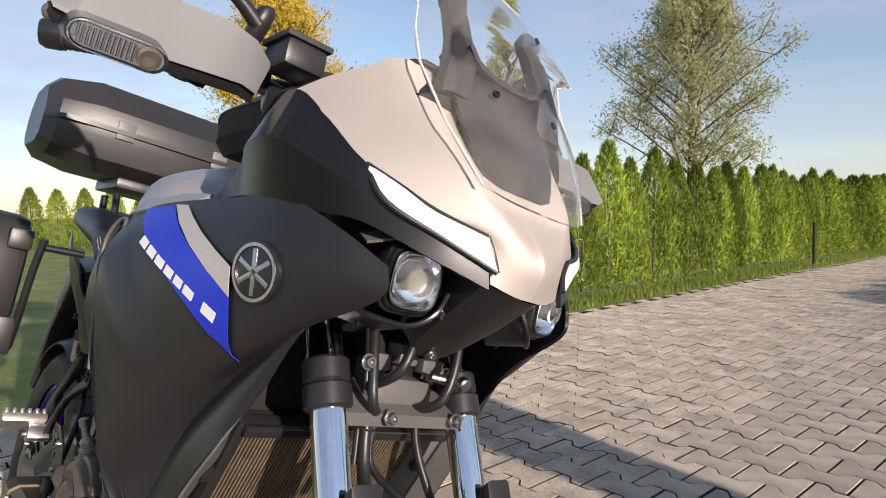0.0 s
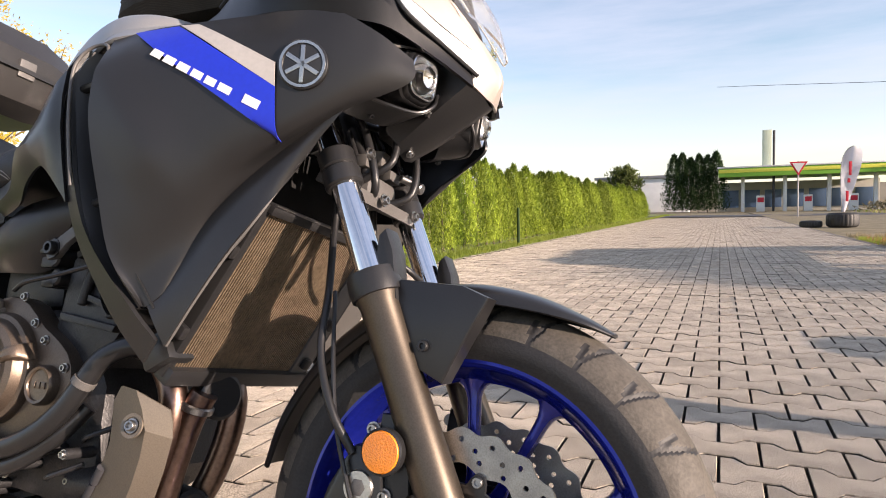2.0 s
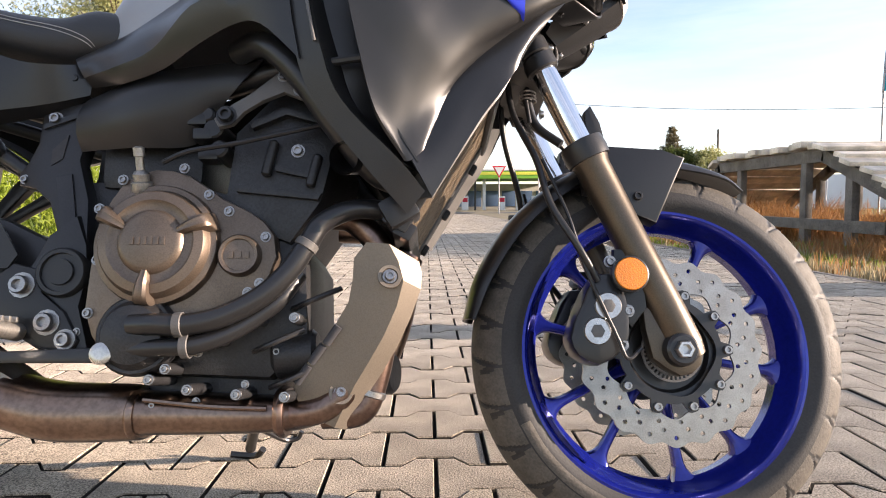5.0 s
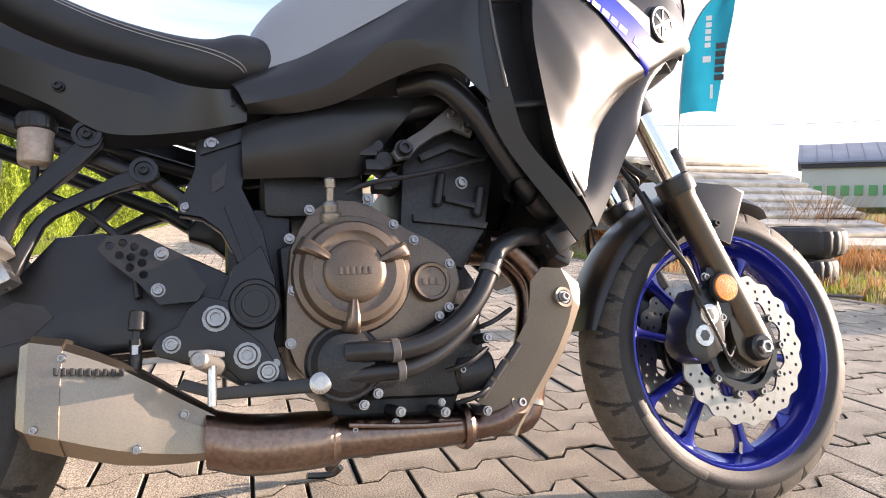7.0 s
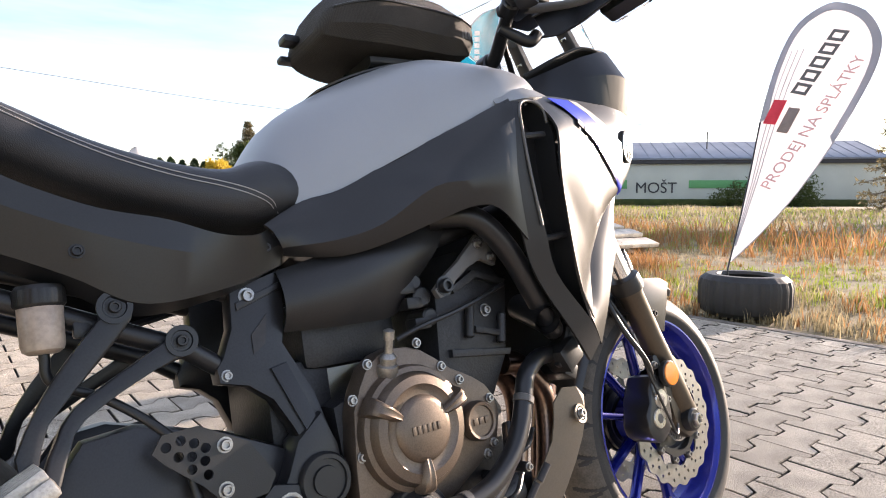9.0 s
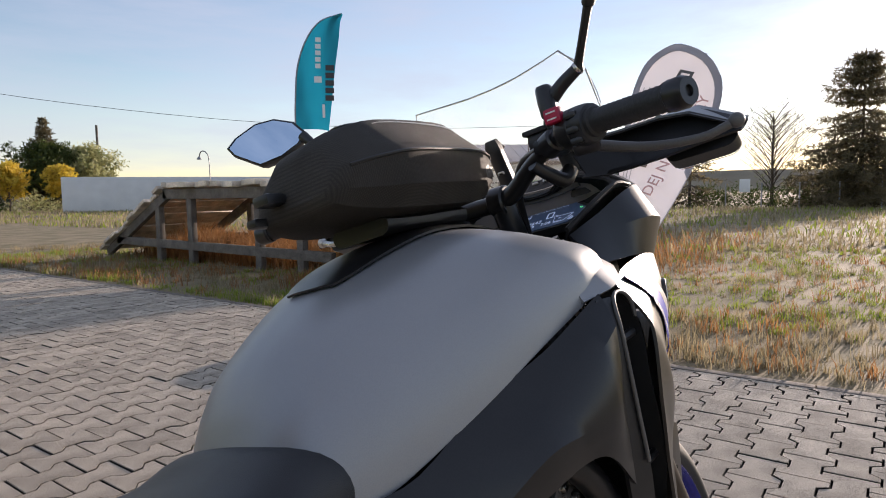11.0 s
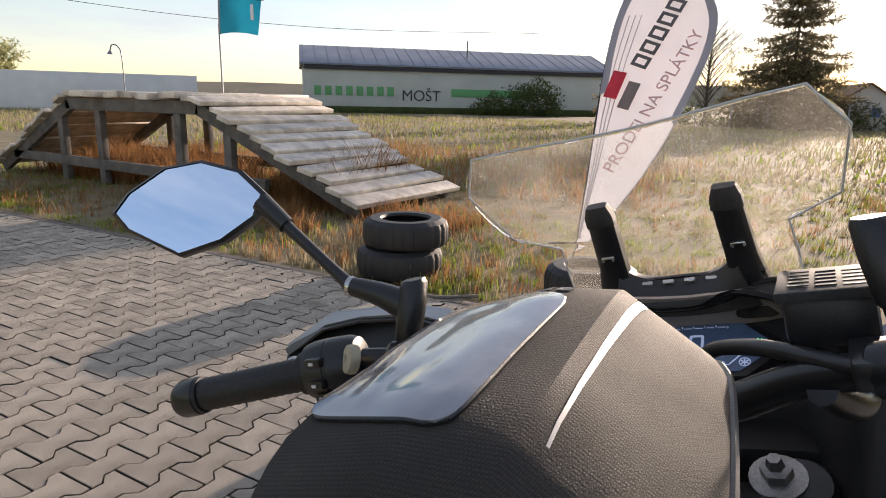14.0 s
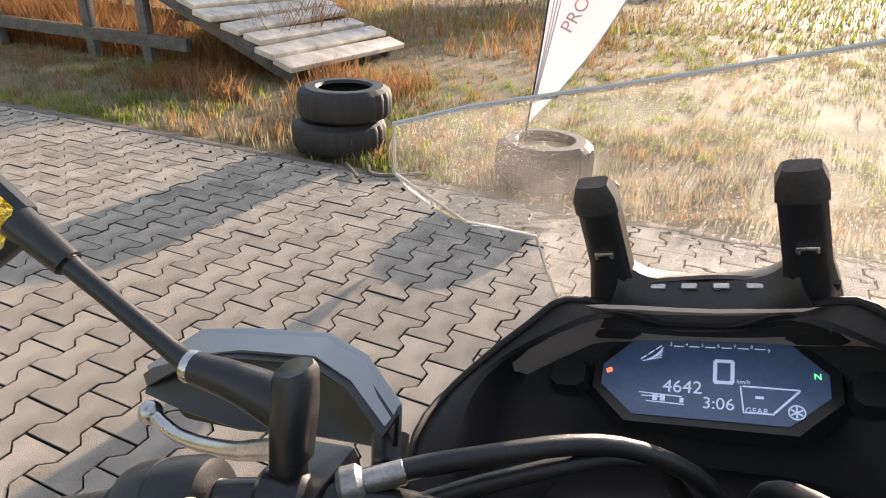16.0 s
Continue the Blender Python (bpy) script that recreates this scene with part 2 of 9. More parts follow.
add_weave(M_FABRICD, 0.0022, 0.14, 0.80)
M_GREYPL = surf("grey plastic", (0.11, 0.105, 0.10), 0.45, var=0.12, bump=0.1, bscale=500)
M_CASEPL = surf("dusty black case plastic", (0.028, 0.026, 0.025), 0.38, var=0.2, scale=5, bump=0.2, bscale=500)
M_RED = surf("red plastic", (0.42, 0.01, 0.05), 0.45, var=0.1, bump=0.05)
M_AMBER = surf("amber reflector", (0.85, 0.25, 0.02), 0.18, var=0.1, bump=0.5, bscale=420, coat=0.6)
# blue tint put in for the blue sky the glass reflects
M_MIRROR = surf("mirror glass", (0.66, 0.80, 0.93), 0.01, metal=1.0, var=0.0, bump=0.0, rvar=0.0)
M_SCREEN = glass("clear windscreen", (0.96, 0.97, 0.97), 0.0, 1)
def dusty(m, lo, hi):
    """Lays a speckled film of dust on a clear sheet."""
    n, l = m.node_tree.nodes, m.node_tree.links
    tc, nz, sp, mr, ad = n.new("ShaderNodeTexCoord"), n.new("ShaderNodeTexNoise"), n.new("ShaderNodeTexVoronoi"), n.new("ShaderNodeMapRange"), n.new("ShaderNodeMath")
    nz.inputs["Scale"].default_value, nz.inputs["Detail"].default_value = 14.0, 8.0
    sp.inputs["Scale"].default_value = 330.0
    sm = n.new("ShaderNodeMapRange")
    sm.inputs["From Min"].default_value, sm.inputs["From Max"].default_value = 0.24, 0.08
    sm.inputs["To Max"].default_value = 1.0
    mr.inputs["From Min"].default_value, mr.inputs["From Max"].default_value = 0.3, 0.75
    mr.inputs["To Min"].default_value, mr.inputs["To Max"].default_value = lo, hi
    l.new(tc.outputs["Object"], nz.inputs["Vector"])
    l.new(tc.outputs["Object"], sp.inputs["Vector"])
    l.new(nz.outputs["Fac"], mr.inputs["Value"])
    l.new(sp.outputs["Distance"], sm.inputs["Value"])
    mu = n.new("ShaderNodeMath")
    mu.operation = "MULTIPLY"
    l.new(sm.outputs["Result"], mu.inputs[0])
    l.new(nz.outputs["Fac"], mu.inputs[1])
    l.new(mr.outputs["Result"], ad.inputs[0])
    l.new(mu.outputs[0], ad.inputs[1])
    tr, di, mix, ms = n.new("ShaderNodeBsdfTranslucent"), n.new("ShaderNodeBsdfDiffuse"), n.new("ShaderNodeMixShader"), n.new("ShaderNodeMixShader")
    tr.inputs["Color"].default_value = di.inputs["Color"].default_value = (0.75, 0.70, 0.62, 1)
    mix.inputs["Fac"].default_value = 0.35
    l.new(tr.outputs["BSDF"], mix.inputs[1])
    l.new(di.outputs["BSDF"], mix.inputs[2])
    l.new(ad.outputs[0], ms.inputs["Fac"])
    l.new(n["Principled BSDF"].outputs["BSDF"], ms.inputs[1])
    l.new(mix.outputs["Shader"], ms.inputs[2])
    l.new(ms.outputs["Shader"], n["Material Output"].inputs["Surface"])
dusty(M_SCREEN, 0.02, 0.10)
# edge coloured pale in place of the backlight caught in the acrylic
M_SCRIM = surf("pale acrylic edge", (0.55, 0.56, 0.55), 0.15, var=0.05, bump=0.0)
M_LENS = glass("clear lamp lens", (1, 1, 1), 0.02)
M_REFL = surf("lamp reflector", (0.85, 0.86, 0.86), 0.20, metal=1.0, var=0.05, bump=0.0)
M_DRL = glow("daylight strip", (0.80, 0.79, 0.78), 0.25)
M_LCD = surf("lcd panel", (0.10, 0.165, 0.29), 0.35, var=0.1, bump=0.0, coat=0.2)
M_LCDTEXT = glow("lcd digits", (0.55, 0.68, 0.90), 0.14)
M_GREENLED = glow("green lamp", (0.1, 0.9, 0.3), 0.8)
M_REDLED = glow("red lamp", (0.9, 0.15, 0.08), 0.8)
# fins coloured tan for the sunlight on a dark mesh
M_RADI = surf("radiator core", (0.30, 0.225, 0.15), 0.5, metal=0.55, var=0.2, scale=30, bump=0.2)
M_WOOD = surf("weathered timber", (0.72, 0.62, 0.50), 0.52, spec=0.7, speck=0.28, var=0.35, scale=5, bump=0.6, bscale=90, rnd=0.15)
M_WOODD = surf("grey weathered beam", (0.17, 0.15, 0.13), 0.9, var=0.3, scale=6, bump=0.5, bscale=80, rnd=0.1)
M_FLAGT = leafy("teal flag cloth", (0.03, 0.40, 0.52), (0.05, 0.48, 0.60), 0.8, 0.6)
M_FLAGW = leafy("white flag cloth", (0.74, 0.73, 0.76), (0.82, 0.81, 0.84), 0.8, 0.55)
M_FLAGG = leafy("grey flag hem", (0.46, 0.46, 0.50), (0.54, 0.54, 0.58), 0.8, 0.5)
M_TEXTD = surf("dark print", (0.05, 0.05, 0.055), 0.7, var=0.1, bump=0.0)
M_TEXTR = surf("pale red print", (0.62, 0.38, 0.38), 0.7, var=0.1, bump=0.0)
M_REDP = surf("red print", (0.62, 0.03, 0.05), 0.7, var=0.1, bump=0.0)
M_BROWNP = surf("grey brown print", (0.22, 0.17, 0.15), 0.7, var=0.1, bump=0.0)
M_GREENP = surf("green print", (0.12, 0.36, 0.14), 0.7, var=0.1, bump=0.0)
M_HALL = surf("pale hall cladding", (0.50, 0.52, 0.47), 0.7, var=0.08, scale=0.4, bump=0.1)
M_HROOF = surf("blue grey roof sheet", (0.19, 0.21, 0.26), 0.5, var=0.12, scale=0.5, bump=0.1)
M_PLASTER = surf("pale plaster", (0.55, 0.52, 0.47), 0.85, var=0.1, scale=0.6)
M_ROOFRED = surf("brown tile roof", (0.22, 0.12, 0.08), 0.85, var=0.2, scale=2)
M_CANGREEN = surf("green canopy sheet", (0.22, 0.5, 0.05), 0.5, var=0.1)
M_CANYEL = surf("yellow canopy stripe", (0.75, 0.72, 0.08), 0.5, var=0.1)
M_WHITE = surf("white sheet", (0.75, 0.75, 0.74), 0.5, var=0.06, scale=1)
M_GREYM = surf("grey galvanised", (0.30, 0.30, 0.31), 0.5, metal=0.6, var=0.1)
# also laid over slots and recesses, dark in place of their shade
M_DARKM = surf("dark shade", (0.04, 0.04, 0.045), 0.7, var=0.1)
M_BARK = surf("bark", (0.13, 0.10, 0.075), 0.95, var=0.3, scale=9, bump=0.6, bscale=60)
M_HEDGE = leafy("thuja green", (0.035, 0.075, 0.006), (0.40, 0.50, 0.05), translucent=0.3)
by_plant(M_HEDGE, 0.42)
M_THUJAD = leafy("dark thuja", (0.015, 0.035, 0.01), (0.035, 0.07, 0.018))
M_YELLOW = leafy("yellow autumn leaf", (0.52, 0.35, 0.03), (0.67, 0.52, 0.08), translucent=0.45)
M_OLIVE = leafy("olive autumn leaf", (0.20, 0.23, 0.08), (0.52, 0.50, 0.26), translucent=0.4)
M_SPRUCE = leafy("spruce needle", (0.085, 0.075, 0.042), (0.22, 0.18, 0.10), translucent=0.5)
M_BUSH = leafy("bush leaf", (0.035, 0.06, 0.015), (0.10, 0.12, 0.03))
M_GRASS = leafy("green grass", (0.13, 0.20, 0.02), (0.32, 0.36, 0.07), translucent=0.5)
M_DRY = leafy("dry grass", (0.18, 0.145, 0.08), (0.42, 0.355, 0.22), translucent=0.5)
M_RUST = leafy("rusty weeds", (0.18, 0.085, 0.035), (0.42, 0.22, 0.09), translucent=0.5)
# ---- modelling helpers ----
def finish(bm, angle=38):
    bmesh.ops.recalc_face_normals(bm, faces=bm.faces)
    for f in bm.faces:
        f.smooth = True
    for e in bm.edges:
        if len(e.link_faces) == 2 and e.calc_face_angle(0) > radians(angle):
            e.smooth = False
    return bm


def part(name, bm, material, parent=None, label="", angle=38, at=None):
    """Links a bmesh as one mesh object, under a thing or a part."""
    finish(bm, angle)
    me = bpy.data.meshes.new(name)
    bm.to_mesh(me)
    bm.free()
    for m in material if isinstance(material, (list, tuple)) else [material]:
        me.materials.append(m)
    ob = new(name, me)
    if parent:
        ob.parent = parent
    if at is not None:
        ob.matrix_basis = at
    return tagged(ob, label)


def thing(name, label, category, m=None, group="", kind=""):
    ob = new(name)
    ob.empty_display_size = 0.1
    if m is not None:
        ob.matrix_basis = m
    return tagged(ob, label, category, group, kind)


def add_mesh(bm, verts, faces):
    vs = [bm.verts.new(v) for v in verts]
    for f in faces:
        if len({*f}) == len(f):
            bm.faces.new([vs[i] for i in f])
    return vs


def spline(pts, n):
    """Catmull-Rom through pts, n steps a span."""
    p = [Vector(q) for q in pts]
    if len(p) < 3:
        return [p[0].lerp(p[-1], i / n) for i in range(n + 1)]
    q = [2 * p[0] - p[1], *p, 2 * p[-1] - p[-2]]
    out = []
    for i in range(1, len(q) - 2):
        for k in range(n):
            t = k / n
            a, b, c, d = q[i - 1], q[i], q[i + 1], q[i + 2]
            out.append(0.5 * (2 * b + (c - a) * t + (2 * a - 5 * b + 4 * c - d) * t * t + (3 * b - a - 3 * c + d) * t ** 3))
    return out + [p[-1]]


def tube(bm, path, r, seg=12, n=6, caps=True):
    """A round tube along a smooth path; r: one radius or one a path point."""
    rs = r if isinstance(r, (list, tuple)) else [r] * len(path)
    line = spline(path, n)
    rad = [s.x for s in spline([(q, 0, 0) for q in rs], n)] if len(rs) > 1 else [rs[0]] * len(line)
    up, rings = Vector((0.13, 0.95, 0.27)), []
    for i, p in enumerate(line):
        d = (line[min(i + 1, len(line) - 1)] - line[max(i - 1, 0)]).normalized()
        a = d.cross(up).normalized()
        b = a.cross(d)
        up = b
        rings.append([bm.verts.new(p + rad[i] * (a * math.cos(t) + b * math.sin(t))) for t in (math.tau * k / seg for k in range(seg))])
    for ra, rb in zip(rings, rings[1:]):
        for k in range(seg):
            bm.faces.new((ra[k], ra[(k + 1) % seg], rb[(k + 1) % seg], rb[k]))
    if caps:
        bm.faces.new(rings[0])
        bm.faces.new(rings[-1][::-1])
    return bm


def lathe(bm, profile, m, seg=48, closed=False):
    """Turns (radius, along) about the z axis of m."""
    rings = [[bm.verts.new(m @ Vector((r * math.cos(t), r * math.sin(t), a))) for t in (math.tau * k / seg for k in range(seg))] for r, a in profile]
    pairs = list(zip(rings, rings[1:])) + ([(rings[-1], rings[0])] if closed else [])
    for ra, rb in pairs:
        for k in range(seg):
            bm.faces.new((ra[k], ra[(k + 1) % seg], rb[(k + 1) % seg], rb[k]))
    if not closed:
        for ring in (rings[0], rings[-1]):
            try:
                bm.faces.new(ring)
            except ValueError:
                pass
    return bm


def axis(p, d):
    """A pose at p whose z axis runs along d."""
    return Matrix.Translation(p) @ Vector(d).to_track_quat("Z", "Y").to_matrix().to_4x4()


def rod(bm, a, b, r, r2=None, seg=16, bev=0.0):
    a, b = Vector(a), Vector(b)
    h, r2 = (b - a).length, r if r2 is None else r2
    prof = [(r - bev, 0), (r, bev), (r2, h - bev), (r2 - bev, h)] if bev else [(r, 0), (r2, h)]
    return lathe(bm, prof, axis(a, b - a), seg)


def box(bm, c, s, bev=0.004, m=None):
    """A bevelled box of centre c and full size s."""
    sub = bmesh.new()
    bmesh.ops.create_cube(sub, size=1.0)
    for v in sub.verts:
        v.co = Vector((v.co.x * s[0], v.co.y * s[1], v.co.z * s[2]))
    if bev:
        bmesh.ops.bevel(sub, geom=sub.edges[:], offset=min(bev, min(s) * 0.45), segments=2, affect="EDGES", profile=0.6)
    mm = Matrix.Translation(c) @ (m or Matrix())
    merge(bm, sub, mm)
    return bm


def merge(bm, sub, m=None):
    m = m or Matrix()
    vs = {v: bm.verts.new(m @ v.co) for v in sub.verts}
    for f in sub.faces:
        nf = bm.faces.new([vs[v] for v in f.verts])
        nf.material_index = f.material_index
    sub.free()
    return bm


def plate(bm, outline, v0, v1, bev=0.004, n=0, m=None):
    """A side plate: an outline in (x, w) made thick between the lateral places v0 and v1."""
    pts = [Vector((p[0], 0, p[1])) for p in outline]
    if n:
        pts = spline(pts + [pts[0]], n)[:-1]
    sub = bmesh.new()
    vs = [sub.verts.new((p.x, v0, p.z)) for p in pts]
    f = sub.faces.new(vs)
    r = bmesh.ops.extrude_face_region(sub, geom=[f])
    for v in r["geom"]:
        if isinstance(v, bmesh.types.BMVert):
            v.co.y = v1
    if bev:
        es = [e for e in sub.edges if abs(e.verts[0].co.y - e.verts[1].co.y) < 1e-6]
        bmesh.ops.bevel(sub, geom=es, offset=bev, segments=2, affect="EDGES", profile=0.6)
    merge(bm, sub, m)
    return bm


def patch(bm, rows, thick=0.004, nu=5, nv=5):
    """A smooth thick shell through a grid of control points."""
    lines = [spline(r, nu) for r in rows]
    cols = [spline([ln[i] for ln in lines], nv) for i in range(len(lines[0]))]
    nr, nc = len(cols[0]), len(cols)
    g = [[cols[j][i] for j in range(nc)] for i in range(nr)]
    nrm = [[None] * nc for _ in range(nr)]
    for i in range(nr):
        for j in range(nc):
            du = g[i][min(j + 1, nc - 1)] - g[i][max(j - 1, 0)]
            dv = g[min(i + 1, nr - 1)][j] - g[max(i - 1, 0)][j]
            q = du.cross(dv)
            nrm[i][j] = q.normalized() if q.length > 1e-12 else Vector((0, 0, 0))
    top = [[bm.verts.new(g[i][j]) for j in range(nc)] for i in range(nr)]
    low = [[bm.verts.new(g[i][j] - nrm[i][j] * thick) for j in range(nc)] for i in range(nr)]
    for i in range(nr - 1):
        for j in range(nc - 1):
            bm.faces.new((top[i][j], top[i][j + 1], top[i + 1][j + 1], top[i + 1][j]))
            bm.faces.new((low[i][j], low[i + 1][j], low[i + 1][j + 1], low[i][j + 1]))
    ring = [(0, j) for j in range(nc)] + [(i, nc - 1) for i in range(1, nr)] + [(nr - 1, j) for j in range(nc - 2, -1, -1)] + [(i, 0) for i in range(nr - 2, 0, -1)]
    for (a, b), (c, d) in zip(ring, ring[1:] + ring[:1]):
        bm.faces.new((top[a][b], low[a][b], low[c][d], top[c][d]))
    return bm


def loft(bm, sections, n=4, m=3, caps=True):
    """A closed skin through closed sections of equal point count."""
    secs = [spline(s + [s[0]], m)[:-1] for s in sections]
    k = len(secs[0])
    cols = [spline([s[i] for s in secs], n) for i in range(k)]
    rings = [[bm.verts.new(cols[i][j]) for i in range(k)] for j in range(len(cols[0]))]
    for ra, rb in zip(rings, rings[1:]):
        for i in range(k):
            bm.faces.new((ra[i], ra[(i + 1) % k], rb[(i + 1) % k], rb[i]))
    if caps:
        bm.faces.new(rings[0])
        bm.faces.new(rings[-1][::-1])
    return bm


def oval(x, v, w, rv, rw, n=10, p=2.4, lean=0.0):
    """A rounded section across the motorcycle at x."""
    out = []
    for k in range(n):
        t = math.tau * k / n
        c, s = math.cos(t), math.sin(t)
        out.append(Vector((x + lean * s, v + rv * math.copysign(abs(c) ** (2 / p), c), w + rw * math.copysign(abs(s) ** (2 / p), s))))
    return out


def mirrored(bm):
    """The other side's copy of a part."""
    b2 = bm.copy()
    for v in b2.verts:
        v.co.y = -v.co.y
    bmesh.ops.reverse_faces(b2, faces=b2.faces)
    return b2


def letters(text, size, m, material, name, parent, depth=0.0006, align="CENTER", label=""):
    cu = bpy.data.curves.new(name, "FONT")
    cu.body, cu.size, cu.extrude, cu.align_x, cu.align_y = text, size, depth, align, "CENTER"
    tmp = bpy.data.objects.new(name, cu)
    scene.collection.objects.link(tmp)
    me = bpy.data.meshes.new_from_object(tmp.evaluated_get(bpy.context.evaluated_depsgraph_get()))
    bpy.data.objects.remove(tmp)
    me.materials.append(material)
    ob = new(name, me)
    if parent:
        ob.parent = parent
    ob.matrix_basis = m
    return tagged(ob, label)


SHARED = {}


def shared(key, make, material):
    if key not in SHARED:
        bm = make()
        finish(bm)
        me = bpy.data.meshes.new(key)
        bm.to_mesh(me)
        bm.free()
        me.materials.append(material)
        SHARED[key] = me
    return SHARED[key]


def bolt(parent, p, d=(0, -1, 0), r=0.007, name="bolt", material=None, washer=True):
    """A round-headed socket bolt with a hollow hexagon, at p, pointing along d."""
    r = r * 0.86
    def make():
        bm = bmesh.new()
        prof = ([(1.38, -0.2), (1.38, 0.1), (1.1, 0.12)] if washer else []) + [(1.0, 0.1), (1.0, 0.75), (0.88, 0.95), (0.55, 0.95), (0.5, 0.45)]
        lathe(bm, [(a * r, b * r) for a, b in prof], Matrix(), 12)
        return bm
    me = shared("bolt%d%d%s" % (round(r * 10000), washer, (material or M_BOLT).name), make, material or M_BOLT)
    ob = new(name, me)
    ob.parent = parent
    ob.matrix_basis = axis(p, d)
    return ob
# ---- ground ----
def flat(name, x0, y0, x1, y1, z, material, label, cat, nx=1, ny=1, rough=0.0):
    bm = bmesh.new()
    vs = [[bm.verts.new((x0 + (x1 - x0) * i / nx, y0 + (y1 - y0) * j / ny, z + rough * noise.noise((i * 0.37, j * 0.37, 1.3)))) for j in range(ny + 1)] for i in range(nx + 1)]
    for i in range(nx):
        for j in range(ny):
            bm.faces.new((vs[i][j], vs[i + 1][j], vs[i + 1][j + 1], vs[i][j + 1]))
    return tagged(part(name, bm, material), label, cat, kind="structure")


KERB_X, HEDGE_X, LAWN_X = 2.62, -3.9, -3.35
flat("ground", -1200, -1200, 1200, 1200, -0.06, M_SOIL, "dry autumn ground of soil and short grass to the horizon", "ground")
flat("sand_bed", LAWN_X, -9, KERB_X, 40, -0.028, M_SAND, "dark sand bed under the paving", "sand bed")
flat("field", KERB_X + 0.09, -14, 60, 70, -0.01, M_SOIL, "rough dry meadow beside the paving", "field", 60, 70, 0.03)
flat("lawn", -60, -9, LAWN_X + 0.11, 60, -0.006, M_LAWN, "short green lawn along the hedge", "lawn")
flat("road", -60, 42, 90, 50, 0.0, M_ASPH, "grey asphalt road in the distance", "road")
bm = bmesh.new()
for k in range(49):
    box(bm, (KERB_X + 0.025, -8.5 + k, -0.041), (0.07, 0.992, 0.09), 0.006)
tagged(part("kerb", bm, M_KERB), "narrow concrete edging along the paving", "kerb", kind="structure")
# ---- motorcycle: x forward, y to its left, z up along its own middle plane; it leans on its side stand ----
LEAN = 15.0
bike = thing("motorcycle", "silver and black touring motorcycle with blue wheels on side stand", "motorcycle", pose(0, -0.038, 0, -LEAN, 0, 0))


def tyre(r, width, rim_r, grooves, name, parent, lab):
    """A road tyre with real grooves pressed into its tread."""
    bm = bmesh.new()
    seg, prof = 720, []
    for k in range(25):
        a = -1 + 2 * k / 24
        th = a * 1.25
        prof.append((width / 2 * math.sin(th) / math.sin(1.25) * (1.0 if abs(a) < 0.9 else 0.98), r - 0.050 * (1 - math.cos(th)) / (1 - math.cos(1.25)), a))
    side = [(-width / 2 * 0.99, r - 0.056, 9), (-width / 2 * 0.96, (r - 0.056 + rim_r) / 2, 9), (-width / 2 * 0.905, rim_r + 0.003, 9), (-width / 2 * 0.84, rim_r - 0.008, 9)]
    full = [(s[0], s[1], 9) for s in reversed(side)] + prof + [(-s[0], s[1], 9) for s in side]
    rings, cuts = [], []
    for k in range(seg):
        t = math.tau * k / seg
        ring, cut = [], []
        for v, rr, a in full:
            d = 0.0
            if a < 5:
                s = 1 if a >= 0 else -1
                u = (t / math.tau * grooves + (0.5 if s > 0 else 0)) % 1.0
                c = (u - 0.30 * abs(a) * 1.3) % 1.0
                if 0.10 < abs(a) < 0.84 and min(c, 1 - c) < 0.030:
                    d = 0.0028
                c2 = (u + 0.5 + 0.18 * abs(a)) % 1.0
                if 0.42 < abs(a) < 0.72 and min(c2, 1 - c2) < 0.04:
                    d = 0.002
            cut.append(d > 0)
            ring.append(bm.verts.new(((rr - d) * math.cos(t), v, (rr - d) * math.sin(t))))
        rings.append(ring)
        cuts.append(cut)
    n = len(full)
    for k in range(seg):
        ra, rb = rings[k], rings[(k + 1) % seg]
        for i in range(n - 1):
            f = bm.faces.new((ra[i], rb[i], rb[i + 1], ra[i + 1]))
            ca, cb = cuts[k], cuts[(k + 1) % seg]
            # groove faces keep dark rubber: less dust, and shade put into colour
            if abs(full[i][2]) < 0.92 and not (ca[i] or ca[i + 1] or cb[i] or cb[i + 1]):
                f.material_index = 1
    return part(name, bm, (M_RUBBER, M_DUST_LIT), parent, lab, angle=30)


